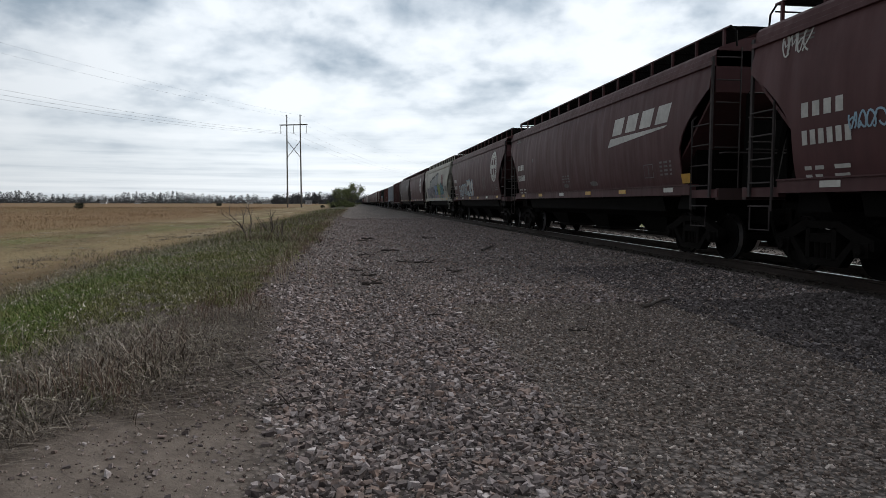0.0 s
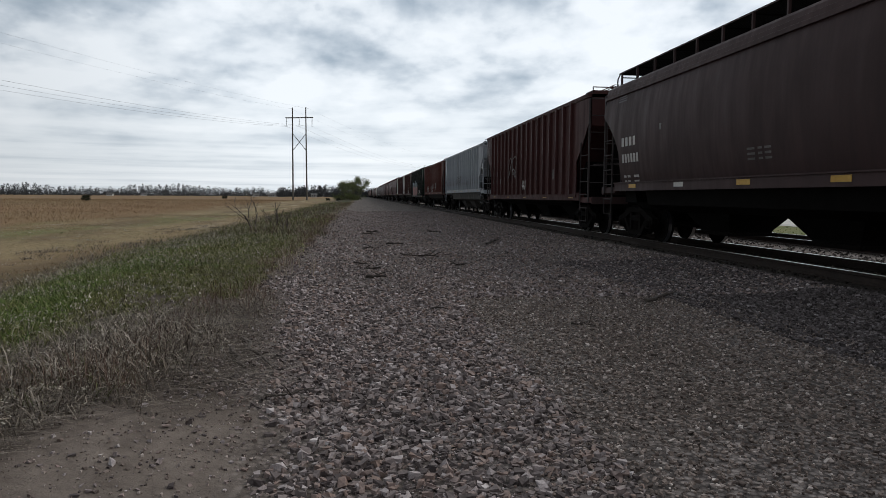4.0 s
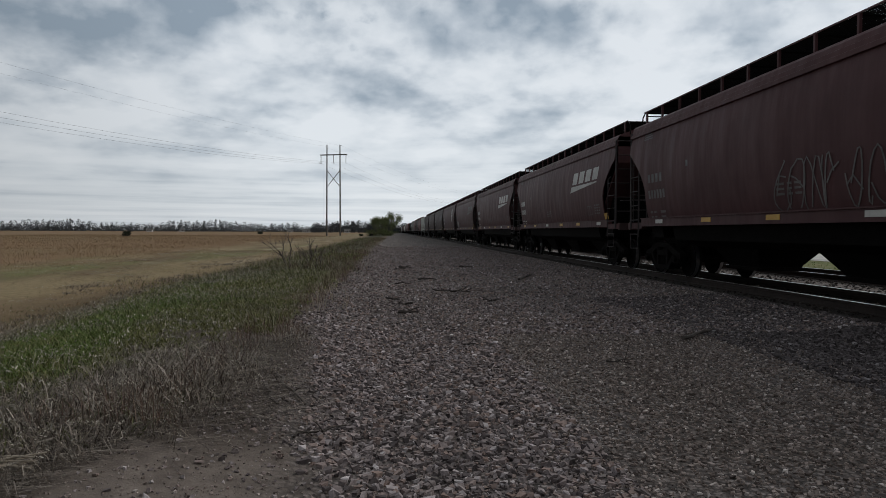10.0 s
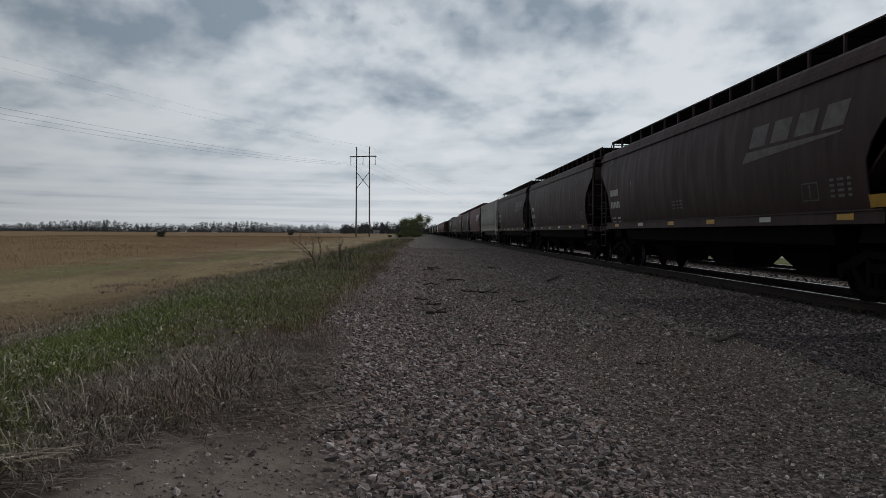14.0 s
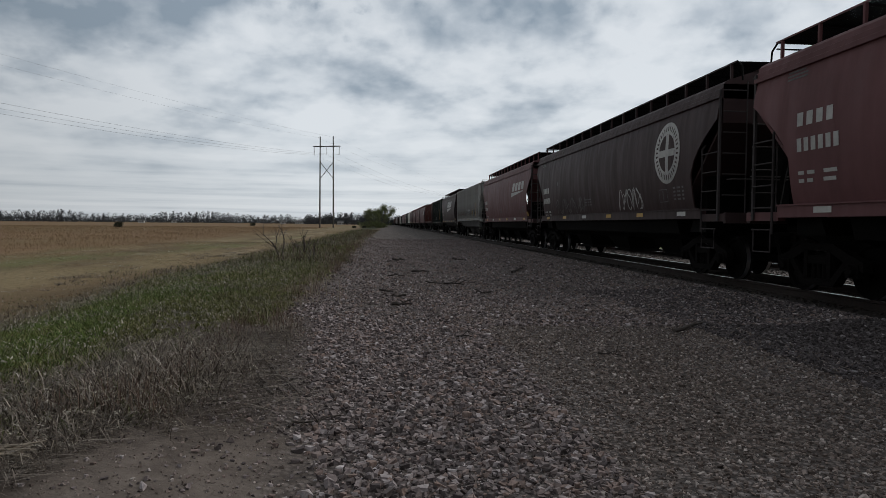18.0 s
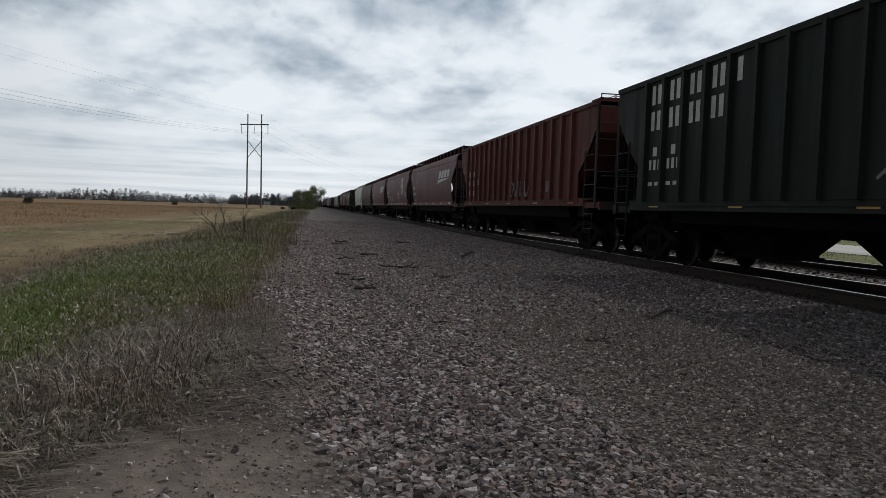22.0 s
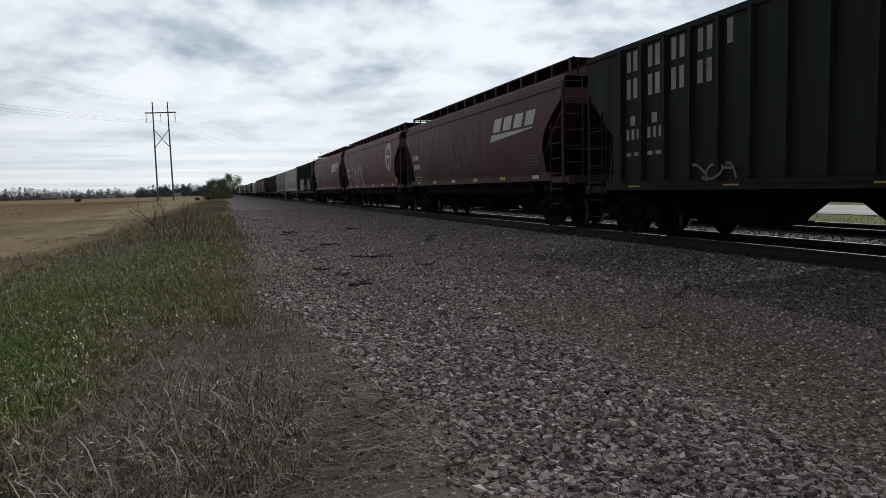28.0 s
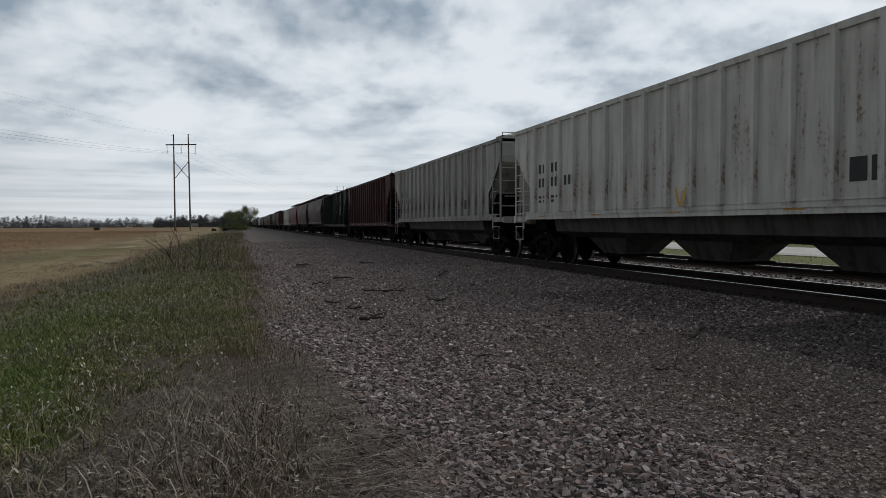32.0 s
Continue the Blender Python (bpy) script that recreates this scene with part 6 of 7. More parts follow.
    x, y, r = scatter(49, 2300, -6.2, -1.4, 13.0, 36.0, 1.2, lambda x, y, r: verge(x, y, r) & (0.9 * waves(x, y, 0.8, 36) + r.uniform(-0.5, 0.5, len(x)) > -0.1))
    tufts("green_grass", (x, y), 26, 0.24, 0.14, 0.014, GREENS, 50, "green grass farther along the verge", curl=1.0)
    x, y, r = scatter(19, 3200, -6.0, -1.2, 3.1, 28.0, 1.25, lambda x, y, r: verge(x, y, r) & (waves(x, y, 1.2, 41) + r.uniform(-0.5, 0.5, len(x)) > 0.0))
    tufts("verge_weeds", (x, y), 28, 0.17, 0.10, 0.008, OLIVE, 20, "olive leafy weeds of the verge", "weeds", 1.5)
    # pale seed heads nodding over the green
    x, y, r = scatter(45, 9000, -5.2, -1.4, 3.6, 26.0, 1.35, lambda x, y, r: verge(x, y, r) & (waves(x, y, 1.4, 52) + r.uniform(-0.6, 0.6, len(x)) > 0.0) & (x < gravel_edge(y) - 0.3) & ~in_dirt(x, y))
    blades("seed_heads", x, y, r.uniform(0.02, 0.045, len(x)), r.uniform(0.008, 0.016, len(x)), r.uniform(0.6, 1.5, len(x)), PALE, 46, "small pale seed heads over the verge grass", curl=1.2, lift=r.uniform(0.05, 0.13, len(x)))
    x, y, r = scatter(43, 9000, -6.2, -1.0, 3.5, 26.0, 1.2, lambda x, y, r: (x < gravel_edge(y)) & ~in_dirt(x, y))
    blades("grass_litter", x, y, r.uniform(0.06, 0.2, len(x)), r.uniform(0.004, 0.010, len(x)), r.uniform(1.2, 1.55, len(x)), STEMS, 44, "matted dead grass litter on the verge", curl=0.1, lift=0.02, stiff=1.0)
    # the verge farther on
    x, y, r = scatter(23, 36000, -9.0, -0.4, 20.0, 130.0, 1.9, lambda x, y, r: (x < gravel_edge(y) + r.normal(-0.2, 0.25, len(x))) & (r.uniform(0, 1, len(x)) < 0.75 + 0.5 * waves(x, y, 0.5, 77)) & (x > -5.2 + 1.4 * waves(x, y, 0.15, 12) + r.normal(0, 1.2, len(x))))
    mixd = r.uniform(0, 1, len(x)) + 0.10 * (x + 3.0)
    for part_i, (lo, hi, m, word) in enumerate(((0.5, 0.72, DRY, "dry tan"), (0.2, 0.5, OLIVE, "olive"), (-9, 0.2, GREENS, "green"), (0.72, 9, REDDISH, "reddish"))):
        q = (mixd >= lo) & (mixd < hi)
        k = 1 + y[q] / 60
        blades("far_verge", x[q], y[q], r.uniform(0.08, 0.30, q.sum()), r.uniform(0.007, 0.013, q.sum()) * k, r.uniform(0.1, 0.8, q.sum()), m, 24 + part_i, f"{word} grass of the verge in the distance")
    # clumps left standing on the mown strip
    for seed, count, m, word in ((51, 1500, PRAIRIE, "brown"), (53, 900, OLIVE, "olive"), (55, 900, PALE, "pale straw")):
        x, y, r = scatter(seed, count, -17.0, -5.6, 8.0, 60.0, 1.4, lambda x, y, r: waves(x, y, 0.45, seed) + r.uniform(-0.5, 0.5, len(x)) > 0.0)
        tufts("mown_clumps", (x, y), 16, 0.30, 0.075, 0.012, m, seed + 1, f"{word} clumps of grass on the mown strip", curl=1.5)
    # ragged growth between the verge and the mown strip
    x, y, r = scatter(47, 900, -9.5, -4.2, 6.0, 60.0, 1.4, lambda x, y, r: waves(x, y, 0.5, 61) + r.uniform(-0.6, 0.6, len(x)) > 0.05 - 0.12 * (x + 8.0))
    tufts("ragged_edge_grass", (x, y), 20, 0.22, 0.17, 0.011, DRY, 48, "ragged dry grass between verge and mown strip")
    # dry straw of the mown strip, and prairie beyond
    x, y, r = scatter(31, 34000, -19.0, -6.0, 9.0, 60.0, 1.5, lambda x, y, r: waves(x, y, 0.7, 71) + r.uniform(-0.8, 0.8, len(x)) > -0.25)
    blades("mown_strip", x, y, r.uniform(0.03, 0.10, len(x)), r.uniform(0.004, 0.010, len(x)), r.uniform(0.5, 1.3, len(x)), STRAW, 32, "short mown straw-coloured grass")
    x, y, r = scatter(33, 95000, -90.0, -13.0, 18.0, 190.0, 1.5, lambda x, y, r: x < -16.0 + 2.6 * waves(x, y, 0.12, 3) + r.normal(0, 2.2, len(x)))
    k = 1 + y / 70
    rise = 0.35 + 0.65 * smooth_step(-16.0, -24.0, x - 0.02 * y)
    blades("prairie_grass", x, y, r.uniform(0.12, 0.42, len(x)) * rise * (0.8 + 0.3 * waves(x, y, 0.25, 19)), r.uniform(0.006, 0.014, len(x)) * k, r.uniform(0.1, 0.9, len(x)), PRAIRIE, 34, "tall red-brown prairie grass of the field")
    # the verge beside and behind the camera
    x, y, r = scatter(37, 16000, -7.0, -1.9, -6.0, 3.6)
    blades("near_verge", x, y, r.uniform(0.08, 0.3, len(x)), r.uniform(0.004, 0.012, len(x)), r.uniform(0.2, 1.2, len(x)), OLIVE, 38, "mixed olive grass of the verge", curl=1.0)
    # meadow past the second track
    x, y, r = scatter(35, 16000, 16.2, 60.0, 5.0, 90.0, 1.4, lambda x, y, r: (x < 27.4) | (x > 36.6))
    blades("meadow_grass", x, y, r.uniform(0.05, 0.13, len(x)), r.uniform(0.02, 0.05, len(x)), r.uniform(0.1, 0.7, len(x)), LUSH, 36, "green meadow grass beyond the second track")


build_grass()

# ---- twigs and dead wood ----
BARK = plain("grey_bark", (0.085, 0.070, 0.060), 0.9, 0.0, 14, 0.4, 0.4)
PALE_WOOD = plain("bleached_wood", (0.30, 0.25, 0.19), 0.85, 0.0, 14, 0.35, 0.3)
DARK_WOOD = plain("damp_dark_wood", (0.045, 0.036, 0.030), 0.9, 0.0, 14, 0.4, 0.4)


def tube(bm, pts, radii, seg=6):
    """A bent tapered stick through the points."""
    rings = []
    for i, p in enumerate(pts):
        d = (Vector(pts[min(i + 1, len(pts) - 1)]) - Vector(pts[max(i - 1, 0)])).normalized()
        q = d.to_track_quat("Z", "Y")
        rings.append([bm.verts.new(Vector(p) + q @ Vector((radii[i] * math.cos(6.283 * k / seg), radii[i] * math.sin(6.283 * k / seg), 0))) for k in range(seg)])
    for a, b in zip(rings, rings[1:]):
        for k in range(seg):
            bm.faces.new((a[k], a[(k + 1) % seg], b[(k + 1) % seg], b[k]))
    bm.faces.new(rings[0][::-1])
    bm.faces.new(rings[-1])


def stick(name, a, b, r, material, label, seed, forks=1):
    rnd = random.Random(seed)
    za, zb = float(height(*a)), float(height(*b))
    n = 5
    pts = []
    for i in range(n + 1):
        k = i / n
        pts.append(((1 - k) * a[0] + k * b[0] + rnd.uniform(-0.03, 0.03), (1 - k) * a[1] + k * b[1] + rnd.uniform(-0.03, 0.03), (1 - k) * za + k * zb + r * 0.9 + rnd.uniform(0, 0.03)))
    bm = bmesh.new()
    tube(bm, pts, [r * (1 - 0.6 * i / n) for i in range(n + 1)])
    thing = tagged(new(name), label, "stick", "dead sticks on the gravel")
    part("branch", bm, material, thing)
    for f in range(forks):
        p = Vector(pts[2 + f % 3])
        d = Vector((rnd.uniform(-1, 1), rnd.uniform(-1, 1), rnd.uniform(0.05, 0.5))).normalized() * rnd.uniform(0.12, 0.3)
        bm = bmesh.new()
        tube(bm, [p, p + d * 0.5 + Vector((0, 0, 0.01)), p + d], [r * 0.5, r * 0.35, r * 0.12])
        part("twig", bm, material, thing)
    return thing


stick("dead_stick", (-0.94, 5.26), (-0.79, 4.78), 0.022, BARK, "grey bark-covered stick lying at the grass edge", 1, 0)
stick("dead_stick", (-0.95, 5.62), (-0.62, 5.02), 0.018, BARK, "forked grey branch lying over flattened grass", 5, 2)
stick("dead_stick", (-0.62, 4.22), (-0.32, 4.58), 0.010, DARK_WOOD, "thin dark twig lying on loose stones", 2, 2)
stick("dead_stick", (3.77, 8.44), (4.50, 9.10), 0.028, BARK, "dark forked stick lying on the ballast", 3, 2)
stick("dead_stick", (3.60, 18.9), (4.42, 21.1), 0.035, DARK_WOOD, "dark branch lying on the gravel", 4, 3)
for i, (x, y, d, w) in enumerate(((0.25, 25.0, 0.5, 0.035), (0.5, 24.0, -0.4, 0.03), (1.35, 15.7, 0.45, 0.025), (0.95, 15.9, 0.6, 0.02), (0.12, 11.2, 0.35, 0.03), (0.4, 12.6, -0.3, 0.022), (0.75, 19.2, 0.5, 0.03), (-0.1, 13.6, 0.3, 0.02), (1.9, 13.8, 0.25, 0.018), (2.6, 26.0, 0.5, 0.03), (0.1, 18.0, 0.4, 0.02), (2.3, 7.0, 0.18, 0.01), (0.9, 8.2, 0.2, 0.012))):
    stick("dead_stick", (x, y), (x + d, y - abs(d) * 0.6), w, DARK_WOOD, "small dark piece of dead wood on gravel", 20 + i, 1 + i % 3)


def straw_bundle():
    rnd = random.Random(3)
    thing = tagged(new("straw_bundle"), "small bundle of pale broken corn stalks on bare dirt", "plant debris")
    for i in range(12):
        a = rnd.uniform(-0.5, 0.5)
        x, y = -1.88 + rnd.uniform(-0.05, 0.05), 3.37 + rnd.uniform(-0.05, 0.05)
        z = float(height(x, y)) + 0.02 + i * 0.004
        d = Vector((math.cos(a), math.sin(a), rnd.uniform(-0.02, 0.12))) * rnd.uniform(0.08, 0.2)
        bm = bmesh.new()
        tube(bm, [Vector((x, y, z)) - d, (x, y, z + 0.004), Vector((x, y, z)) + d], [0.006, 0.007, 0.003])
        part("stalk", bm, PALE_WOOD, thing)


straw_bundle()


def stubble():
    """Pale broken stalks standing at the gravel's edge."""
    rnd = random.Random(8)
    thing = tagged(new("broken_stalks"), "clump of pale broken weed stalks at the gravel edge", "weeds")
    for i in range(16):
        x, y = -1.0 + rnd.uniform(-0.25, 0.3), 11.2 + rnd.uniform(-0.8, 0.8)
        z = float(height(x, y)) - 0.02
        h = rnd.uniform(0.2, 0.5)
        bm = bmesh.new()
        tube(bm, [(x, y, z), (x + rnd.uniform(-.04, .04), y, z + h * 0.6), (x + rnd.uniform(-.12, .12), y + rnd.uniform(-.1, .1), z + h)], [0.007, 0.006, 0.003], 5)
        part("stalk", bm, PALE_WOOD, thing)


stubble()


def grow(bm, rnd, p, d, length, r, depth, tips):
    """One limb and its forks."""
    pts = [p]
    q = Vector(p)
    n = 3
    dd = Vector(d)
    for i in range(n):
        dd = (dd + Vector((rnd.uniform(-0.22, 0.22), rnd.uniform(-0.22, 0.22), rnd.uniform(-0.05, 0.16)))).normalized()
        q = q + dd * length / n
        pts.append(q.copy())
    tube(bm, pts, [r * (1 - 0.4 * i / n) for i in range(n + 1)], 5 if depth > 1 else 4)
    tips.append(q.copy())
    if depth <= 0:
        return
    for k in range(rnd.choice((2, 2, 3))):
        nd = (dd + Vector((rnd.uniform(-0.8, 0.8), rnd.uniform(-0.8, 0.8), rnd.uniform(-0.15, 0.55)))).normalized()
        grow(bm, rnd, pts[rnd.choice((2, 3))], nd, length * rnd.uniform(0.55, 0.8), r * 0.55, depth - 1, tips)


def bare_shrub(x, y, h, seed):
    rnd = random.Random(seed)
    z = float(height(x, y)) - 0.03
    shrub = tagged(new("bare_shrub"), "leafless dark forked shrub standing in the verge", "shrub", "bare shrubs in the verge")
    for i in range(3):
        bm = bmesh.new()
        grow(bm, rnd, Vector((x + rnd.uniform(-.06, .06), y, z)), Vector((rnd.uniform(-0.7, 0.8), rnd.uniform(-0.4, 0.4), 1)).normalized(), h * 0.45, 0.022, 3, [])
        part("stem", bm, BARK, shrub)


bare_shrub(-3.25, 22.0, 1.35, 4)
bare_shrub(-2.75, 23.5, 0.9, 9)
bare_shrub(-2.2, 21.0, 0.7, 13)

# ---- power line ----


def h_frame(x, y, turn):
    """Two-pole transmission structure with crossarm, X brace and three hanging insulators."""
    f = tagged(new("utility_structure"), "grey wooden two-pole power line structure with crossarm", "utility pole", "power line structures")
    f.matrix_basis = pose(x, y, 0, 0, 0, turn)
    for s in (-1, 1):
        bm = bmesh.new()
        rod(bm, (s * 2.05, 0, -0.6), (s * 1.95, 0, 25.6), 0.24, 0.15, 10)
        part("pole", bm, OLD_WOOD, f)
    bm = bmesh.new()
    for d in (-0.22, 0.22):
        box(bm, -4.0, 4.0, d - 0.05, d + 0.05, 22.7, 22.95)
    part("crossarm", bm, OLD_WOOD, f)
    for s in (-1, 1):
        bm = bmesh.new()
        beam(bm, (s * 1.98, 0.28 * s, 18.6), (-s * 2.0, 0.28 * s, 13.9), 0.14)
        part("brace", bm, OLD_WOOD, f)
    for xx in (-3.75, 0.0, 3.75):
        bm = bmesh.new()
        for i in range(11):
            rod(bm, (xx, 0, 22.5 - i * 0.17), (xx, 0, 22.42 - i * 0.17), 0.13, 0.06, 8)
        rod(bm, (xx, 0, 22.7), (xx, 0, 20.5), 0.03)
        ins = part("insulator", bm, GLASSY, f)
        bm = bmesh.new()
        rod(bm, (xx, -0.7, 20.45), (xx, 0.7, 20.45), 0.035)
        part("clamp", bm, WIRE, ins)
    for s in (-1, 1):
        bm = bmesh.new()
        rod(bm, (s * 1.95, 0, 25.5), (s * 2.6, 0, 25.3), 0.03)
        part("wire_bracket", bm, WIRE, f)
    return f


LINE_A, LINE_B, LINE_C = (-91.5, -43.0), (-16.45, 194.0), (58.5, 431.0)
LINE_TURN = -17.6
for p in (LINE_A, LINE_B, LINE_C):
    h_frame(*p, LINE_TURN)


def wire(a, b, off, z, sag, r, label):
    ux, uy = math.cos(radians(LINE_TURN)), math.sin(radians(LINE_TURN))
    bm = bmesh.new()
    n = 24
    pts = []
    for i in range(n + 1):
        k = i / n
        pts.append((a[0] + (b[0] - a[0]) * k + ux * off, a[1] + (b[1] - a[1]) * k + uy * off, z - 4 * sag * k * (1 - k)))
    tube(bm, pts, [r] * (n + 1), 4)
    w = part("power_line", bm, WIRE)
    tagged(w, label, "wire", "wires of the power line")


for a, b in ((LINE_A, LINE_B), (LINE_B, LINE_C)):
    for off in (-3.75, 0.0, 3.75):
        wire(a, b, off, 20.45, 5.0, 0.013, "thin grey power conductor sagging between structures")
    for off in (-2.6, 2.6):
        wire(a, b, off, 25.3, 3.6, 0.007, "very thin shield wire above the conductors")

# ---- trees ----
SPRING = shades("young_leaves", [(0.0, (0.045, 0.058, 0.020)), (0.5, (0.090, 0.112, 0.036)), (1.0, (0.16, 0.175, 0.065))], 0.7, 3, 0)
# distance haze is mixed into these bare crowns as a paler blue-grey
FAR_TWIGS = shades("hazy_far_crowns", [(0.0, (0.032, 0.036, 0.041)), (0.6, (0.056, 0.059, 0.064)), (1.0, (0.088, 0.087, 0.086))], 0.9, 1, 0)
EVERGREEN = shades("dark_evergreen", [(0.0, (0.010, 0.014, 0.008)), (1.0, (0.028, 0.034, 0.018))], 0.9, 2, 0)


def leaf_cloud(name, centres, spread, count, size, material, seed, squash=0.8):
    """Small leaf quads scattered round the twig ends."""
    r = np.random.RandomState(seed)
    c = np.array([tuple(v) for v in centres])
    p = c[r.randint(0, len(c), count)] + r.normal(0, spread, (count, 3)) * (1, 1, squash)
    u = r.normal(0, 1, (count, 3))
    u /= np.linalg.norm(u, axis=1)[:, None]
    w = np.cross(u, r.normal(0, 1, (count, 3)))
    w /= np.linalg.norm(w, axis=1)[:, None]
    s = (size * r.uniform(0.5, 1.3, count))[:, None]
    v = np.stack([p - u * s, p - w * s * 0.6, p + u * s, p + w * s * 0.6], 1)
    me = soup(name, v.reshape(-1, 3), np.arange(count * 4).reshape(-1, 4))
    return me


def tree(x, y, h, seed, leaves, label, density=1.0):
    rnd = random.Random(seed)
    t = tagged(new("tree"), label, "tree", "trees beside the track")
    z = float(height(x, y)) - 0.1
    tips = []
    bm = bmesh.new()
    tube(bm, [(x, y, z), (x + 0.05 * h * rnd.uniform(-1, 1), y, z + h * 0.18), (x + 0.07 * h * rnd.uniform(-1, 1), y, z + h * 0.36)], [h * 0.028, h * 0.022, h * 0.017], 8)
    part("trunk", bm, BARK, t)
    for i in range(6):
        bm = bmesh.new()
        a = i * 1.05 + rnd.uniform(-0.4, 0.4)
        grow(bm, rnd, Vector((x, y, z + h * rnd.uniform(0.05, 0.30))), Vector((math.cos(a) * 0.75, math.sin(a) * 0.75, rnd.uniform(0.5, 1.3))).normalized(), h * rnd.uniform(0.24, 0.34), h * 0.012, 3, tips)
        part("limb", bm, BARK, t)
    part("crown", leaf_cloud("crown", tips, h * 0.05, int(leaves * density), h * 0.013, SPRING, seed), SPRING, t, "thin crown of young spring leaves")
    return t


for i, (dx, y, h) in enumerate(((-4.4, 204, 6.4), (-2.9, 214, 6.8), (-1.6, 210, 7.8), (-0.2, 206, 8.0))):
    tree(dx, y, h, 60 + i, 5200, "young tree with thin spring leaves beside the track")
for i, (x, y, h) in enumerate(((-5.6, 203, 2.6), (-2.6, 202, 3.0), (-0.6, 204, 2.4))):
    s = tagged(new("bush"), "low leafy green bush under the trees", "bush", "bushes beside the track")
    rnd = random.Random(i)
    tips = [Vector((x + rnd.gauss(0, 0.9), y + rnd.gauss(0, 0.6), abs(rnd.gauss(0.9, 0.6)) * h / 2.6)) for k in range(30)]
    bm = bmesh.new()
    for k in range(5):
        tube(bm, [(x, y, -0.1), (x + rnd.uniform(-.6, .6), y, 0.8), tips[k]], [0.05, 0.035, 0.01], 5)
    part("stems", bm, BARK, s)
    part("foliage", leaf_cloud("foliage", tips, 0.4, 1500, 0.13, SPRING, 90 + i), SPRING, s)


def evergreen(x, y, w, h, seed):
    s = tagged(new("evergreen_bush"), "dark rounded evergreen bush alone in the field", "bush", "dark bushes in the field")
    rnd = random.Random(seed)
    tips = [Vector((x + rnd.uniform(-w, w) * 0.5, y + rnd.uniform(-w, w) * 0.3, rnd.uniform(0.15, 0.95) * h)) for k in range(40)]
    bm = bmesh.new()
    tube(bm, [(x, y, -0.2), (x, y, h * 0.5), (x, y, h * 0.8)], [0.12, 0.09, 0.04], 6)
    part("trunk", bm, BARK, s)
    part("foliage", leaf_cloud("foliage", tips, w * 0.11, 1800, w * 0.05, EVERGREEN, seed), EVERGREEN, s)


evergreen(-0.377 * 150, 150, 1.5, 1.1, 3)
evergreen(-0.19 * 260, 260, 1.5, 1.0, 5)
evergreen(-0.03 * 180, 180, 1.0, 0.6, 7)
evergreen(-0.045 * 185, 185, 0.9, 0.6, 8)


PINE = shades("pine_needles", [(0.0, (0.010, 0.014, 0.009)), (0.6, (0.020, 0.026, 0.014)), (1.0, (0.040, 0.046, 0.024))], 0.9, 2, 0)


def pine(x, y, h, seed):
    """A tall thin-stemmed pine with clumps of needles on the upper limbs."""
    rnd = random.Random(seed)
    z = float(height(x, y)) - 0.1
    t = tagged(new("pine_tree"), "dark open-crowned pine tree beyond the gravel road", "tree", "pine trees beyond the road")
    bm = bmesh.new()
    tube(bm, [(x, y, z), (x + rnd.uniform(-0.2, 0.2), y, z + h * 0.5), (x + rnd.uniform(-0.3, 0.3), y, z + h * 0.97)], [h * 0.016, h * 0.012, h * 0.004], 7)
    part("trunk", bm, BARK, t)
    tips = []
    for i in range(11):
        a, k = rnd.uniform(0, 6.283), 0.25 + 0.72 * i / 10
        reach = h * 0.27 * (1.1 - k) ** 0.6 * rnd.uniform(0.6, 1.1)
        p = Vector((x, y, z + h * k))
        e = p + Vector((math.cos(a) * reach, math.sin(a) * reach, h * rnd.uniform(0.0, 0.07)))
        bm = bmesh.new()
        tube(bm, [p, (p + e) / 2 + Vector((0, 0, 0.05 * h * rnd.uniform(-0.3, 0.5))), e], [h * 0.005, h * 0.004, h * 0.002], 5)
        part("limb", bm, BARK, t)
        if k > 0.38:
            tips += [e, (p + e) / 2 + Vector((0, 0, 0.02 * h)), e + Vector((rnd.gauss(0, 0.03), rnd.gauss(0, 0.03), 0.02)) * h]
    part("crown", leaf_cloud("crown", tips, h * 0.034, 2400, h * 0.014, PINE, seed, 0.55), PINE, t, "dark uneven clumps of needles")


for i, (x, y, h) in enumerate(((66, 70, 9.5), (71, 62, 10.5), (74, 69, 9.0), (70, 78, 8.5), (77, 58, 10.0), (82, 66, 9.0), (64, 84, 9.5), (86, 54, 10.0))):
    pine(x, y, h, 300 + i)


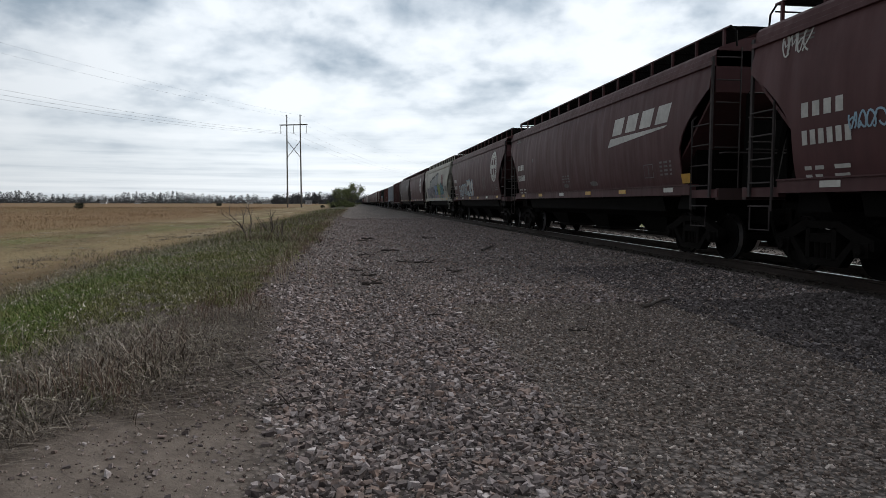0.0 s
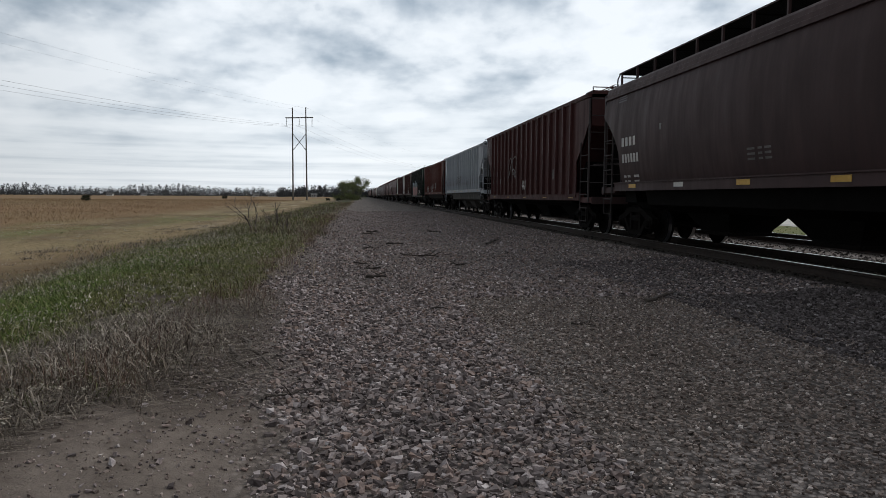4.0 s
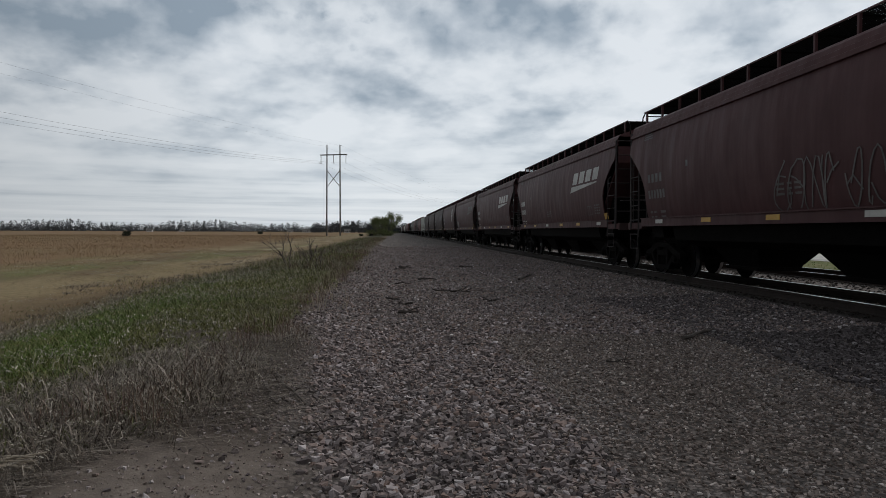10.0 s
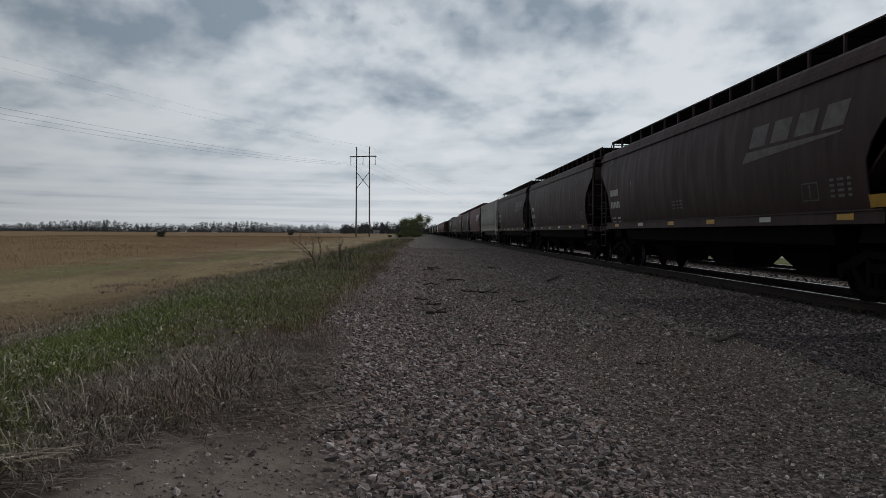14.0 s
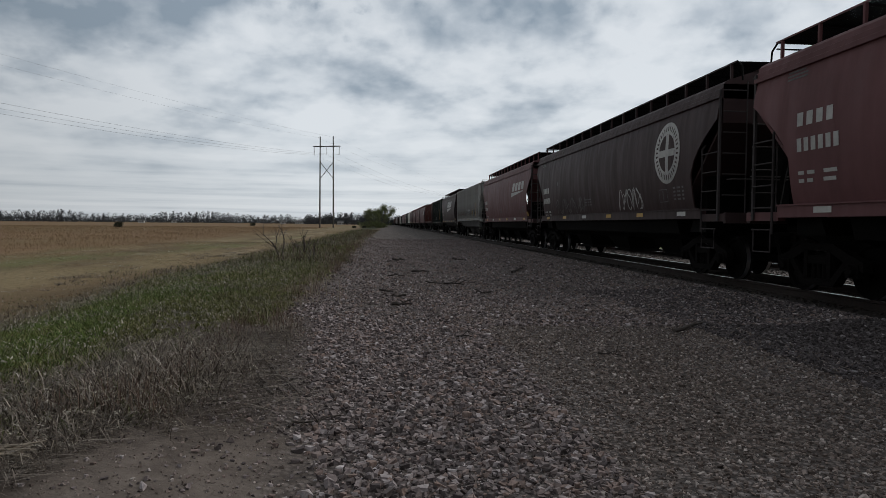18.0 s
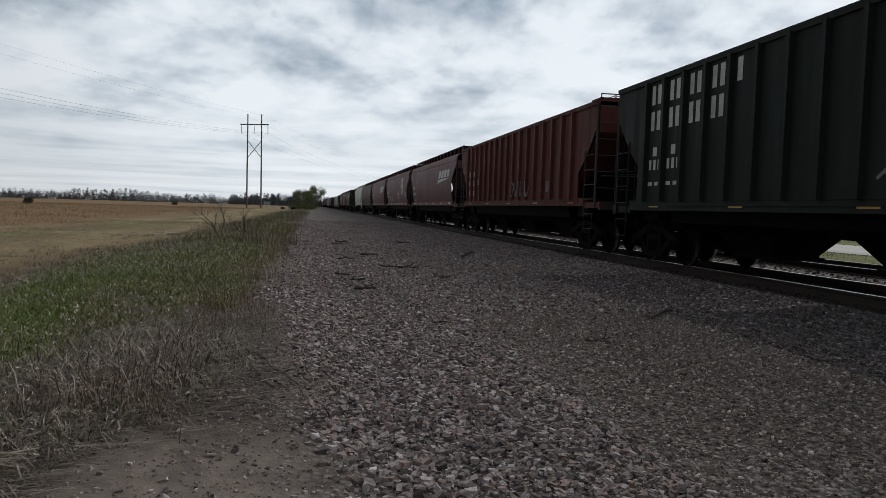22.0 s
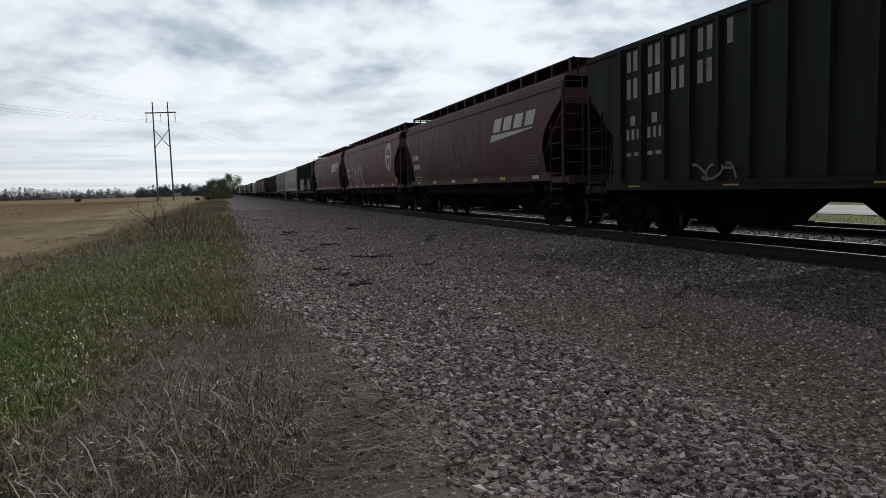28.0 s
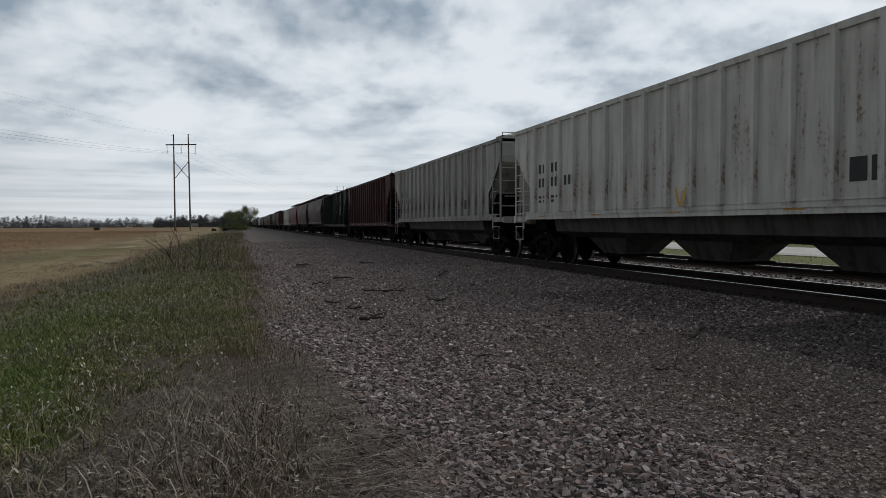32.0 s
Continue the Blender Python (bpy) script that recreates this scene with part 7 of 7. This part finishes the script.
def far_woods(name, pieces, seed, label):
    """A distant belt of bare trees: clumps of twigs and stems of uneven height."""
    r = np.random.RandomState(seed)
    P, S = [], []
    for x, y, h, w in pieces:
        n = int(60 + 9 * h)
        ang = r.uniform(0, 6.283, n)
        rad = np.sqrt(r.uniform(0, 1, n)) * w
        zz = h * r.uniform(0.02, 1, n) ** 0.8
        rad *= np.sqrt(np.clip(1.05 - zz / h, 0.05, 1)) + 0.1
        P.append(np.stack([x + rad * np.cos(ang), y + rad * np.sin(ang) * 0.6, zz], 1))
        S.append(np.full(n, 0.045 * h + 0.30) * r.uniform(0.4, 1.2, n) * (1.5 - 0.9 * zz / h))
    P, S = np.concatenate(P), np.concatenate(S)[:, None]
    n = len(P)
    u = np.stack([r.normal(0, 0.5, n), r.normal(0, 0.3, n), r.uniform(0.5, 1.5, n)], 1)
    u /= np.linalg.norm(u, axis=1)[:, None]
    w = np.stack([r.normal(0, 1, n), r.normal(0, 0.4, n), r.normal(0, 0.4, n)], 1)
    v = np.stack([P - u * S, P - w * S * 0.35, P + u * S, P + w * S * 0.35], 1)
    me = soup(name, v.reshape(-1, 3), np.arange(n * 4).reshape(-1, 4))
    me.materials.append(FAR_TWIGS)
    return tagged(new(name, me), label, "woods", kind="stuff")


def build_woods():
    r = random.Random(12)
    near, far = [], []
    for i in range(520):
        a = -0.95 + 1.9 * i / 520 + r.uniform(-0.002, 0.002)
        d = 720 + r.uniform(-40, 60)
        h = 9.0 + 1.8 * math.sin(i * 0.11) + r.uniform(-1.2, 2.2)
        if -0.135 < a < -0.10:
            h *= 0.55
        near.append((a * d, d, max(h, 3.0), r.uniform(2.2, 4.0)))
    for i in range(200):
        a = -0.115 + 0.25 * i / 200
        d = 560 + r.uniform(-20, 30)
        near.append((a * d, d, 6.0 + 1.6 * math.sin(i * 0.3) + r.uniform(-0.8, 1.8), r.uniform(2.0, 3.2)))
    for i in range(420):
        a = -1.0 + 2.0 * i / 420
        near.append((a * 740, 740 + r.uniform(-15, 15), r.uniform(6.4, 7.8), 6.5))
        near.append((a * 735 + r.uniform(-2, 2), 735 + r.uniform(-15, 15), r.uniform(4.2, 5.6), 6.5))
    far_woods("far_woods", near, 4, "distant belt of bare trees along the horizon, tinted blue-grey for haze")


build_woods()

SIDING = plain("white_siding", (0.42, 0.41, 0.40), 0.7, 0.0, 3, 0.15, 0.1)
ROOFING = plain("grey_shingles", (0.085, 0.082, 0.080), 0.9, 0.0, 4, 0.3, 0.2)
PANE = plain("dark_window_glass", (0.02, 0.022, 0.025), 0.15, 0.0, 1, 0.1, 0)


def house(x, y, w, d, h, turn, label):
    f = tagged(new("house"), label, "house", "houses at the field's far edge")
    f.matrix_basis = pose(x, y, -0.2, 0, 0, turn)
    bm = bmesh.new()
    box(bm, -w / 2, w / 2, -d / 2, d / 2, -0.3, h)
    part("wall", bm, SIDING, f)
    bm = bmesh.new()
    extrude_poly(bm, [(-d / 2 - 0.4, h - 0.05), (d / 2 + 0.4, h - 0.05), (0, h + d * 0.32)], -w / 2 - 0.4, w / 2 + 0.4)
    part("roof", bm, ROOFING, f)
    for i in range(3):
        bm = bmesh.new()
        xx = -w * 0.32 + i * w * 0.32
        box(bm, xx - 0.4, xx + 0.4, -d / 2 - 0.06, -d / 2 - 0.01, 0.7, 1.6)
        part("window", bm, PANE, f)


for a, d, w, turn in ((-0.1252, 600, 5.5, 10), (-0.116, 610, 7, -15), (-0.147, 620, 4, 25), (-0.345, 640, 5, 5), (-0.30, 650, 4, 30), (-0.065, 520, 4, 12)):
    house(a * d, d, w, 4.0, 1.9, turn, "small white house with a grey roof across the field")



def motions():
    """The train rolls past towards the camera; the wheels near the camera turn with it."""
    for car, k in CARS:
        walk(car, [(i * 0.5, pose(TRACK_X, car_middle(k) - travel(i * 0.5), RAIL_Z)) for i in range(65)])
    for wheel, k, y, d in WHEELSETS:
        rows, last = [], None
        for i in range(961):
            t = i / 30
            if -2 < car_middle(k) - travel(t) + y + d < 32:
                a = math.degrees(travel(t) / 0.457)
                if not rows and t > 0:
                    rows.append((0, pose(0, d, 0.457, a % 360)))
                rows.append((t, pose(0, d, 0.457, a % 360)))
                last = a
        if rows:
            if rows[-1][0] < 32:
                rows.append((32, pose(0, d, 0.457, last % 360)))
            walk(wheel, rows)


motions()
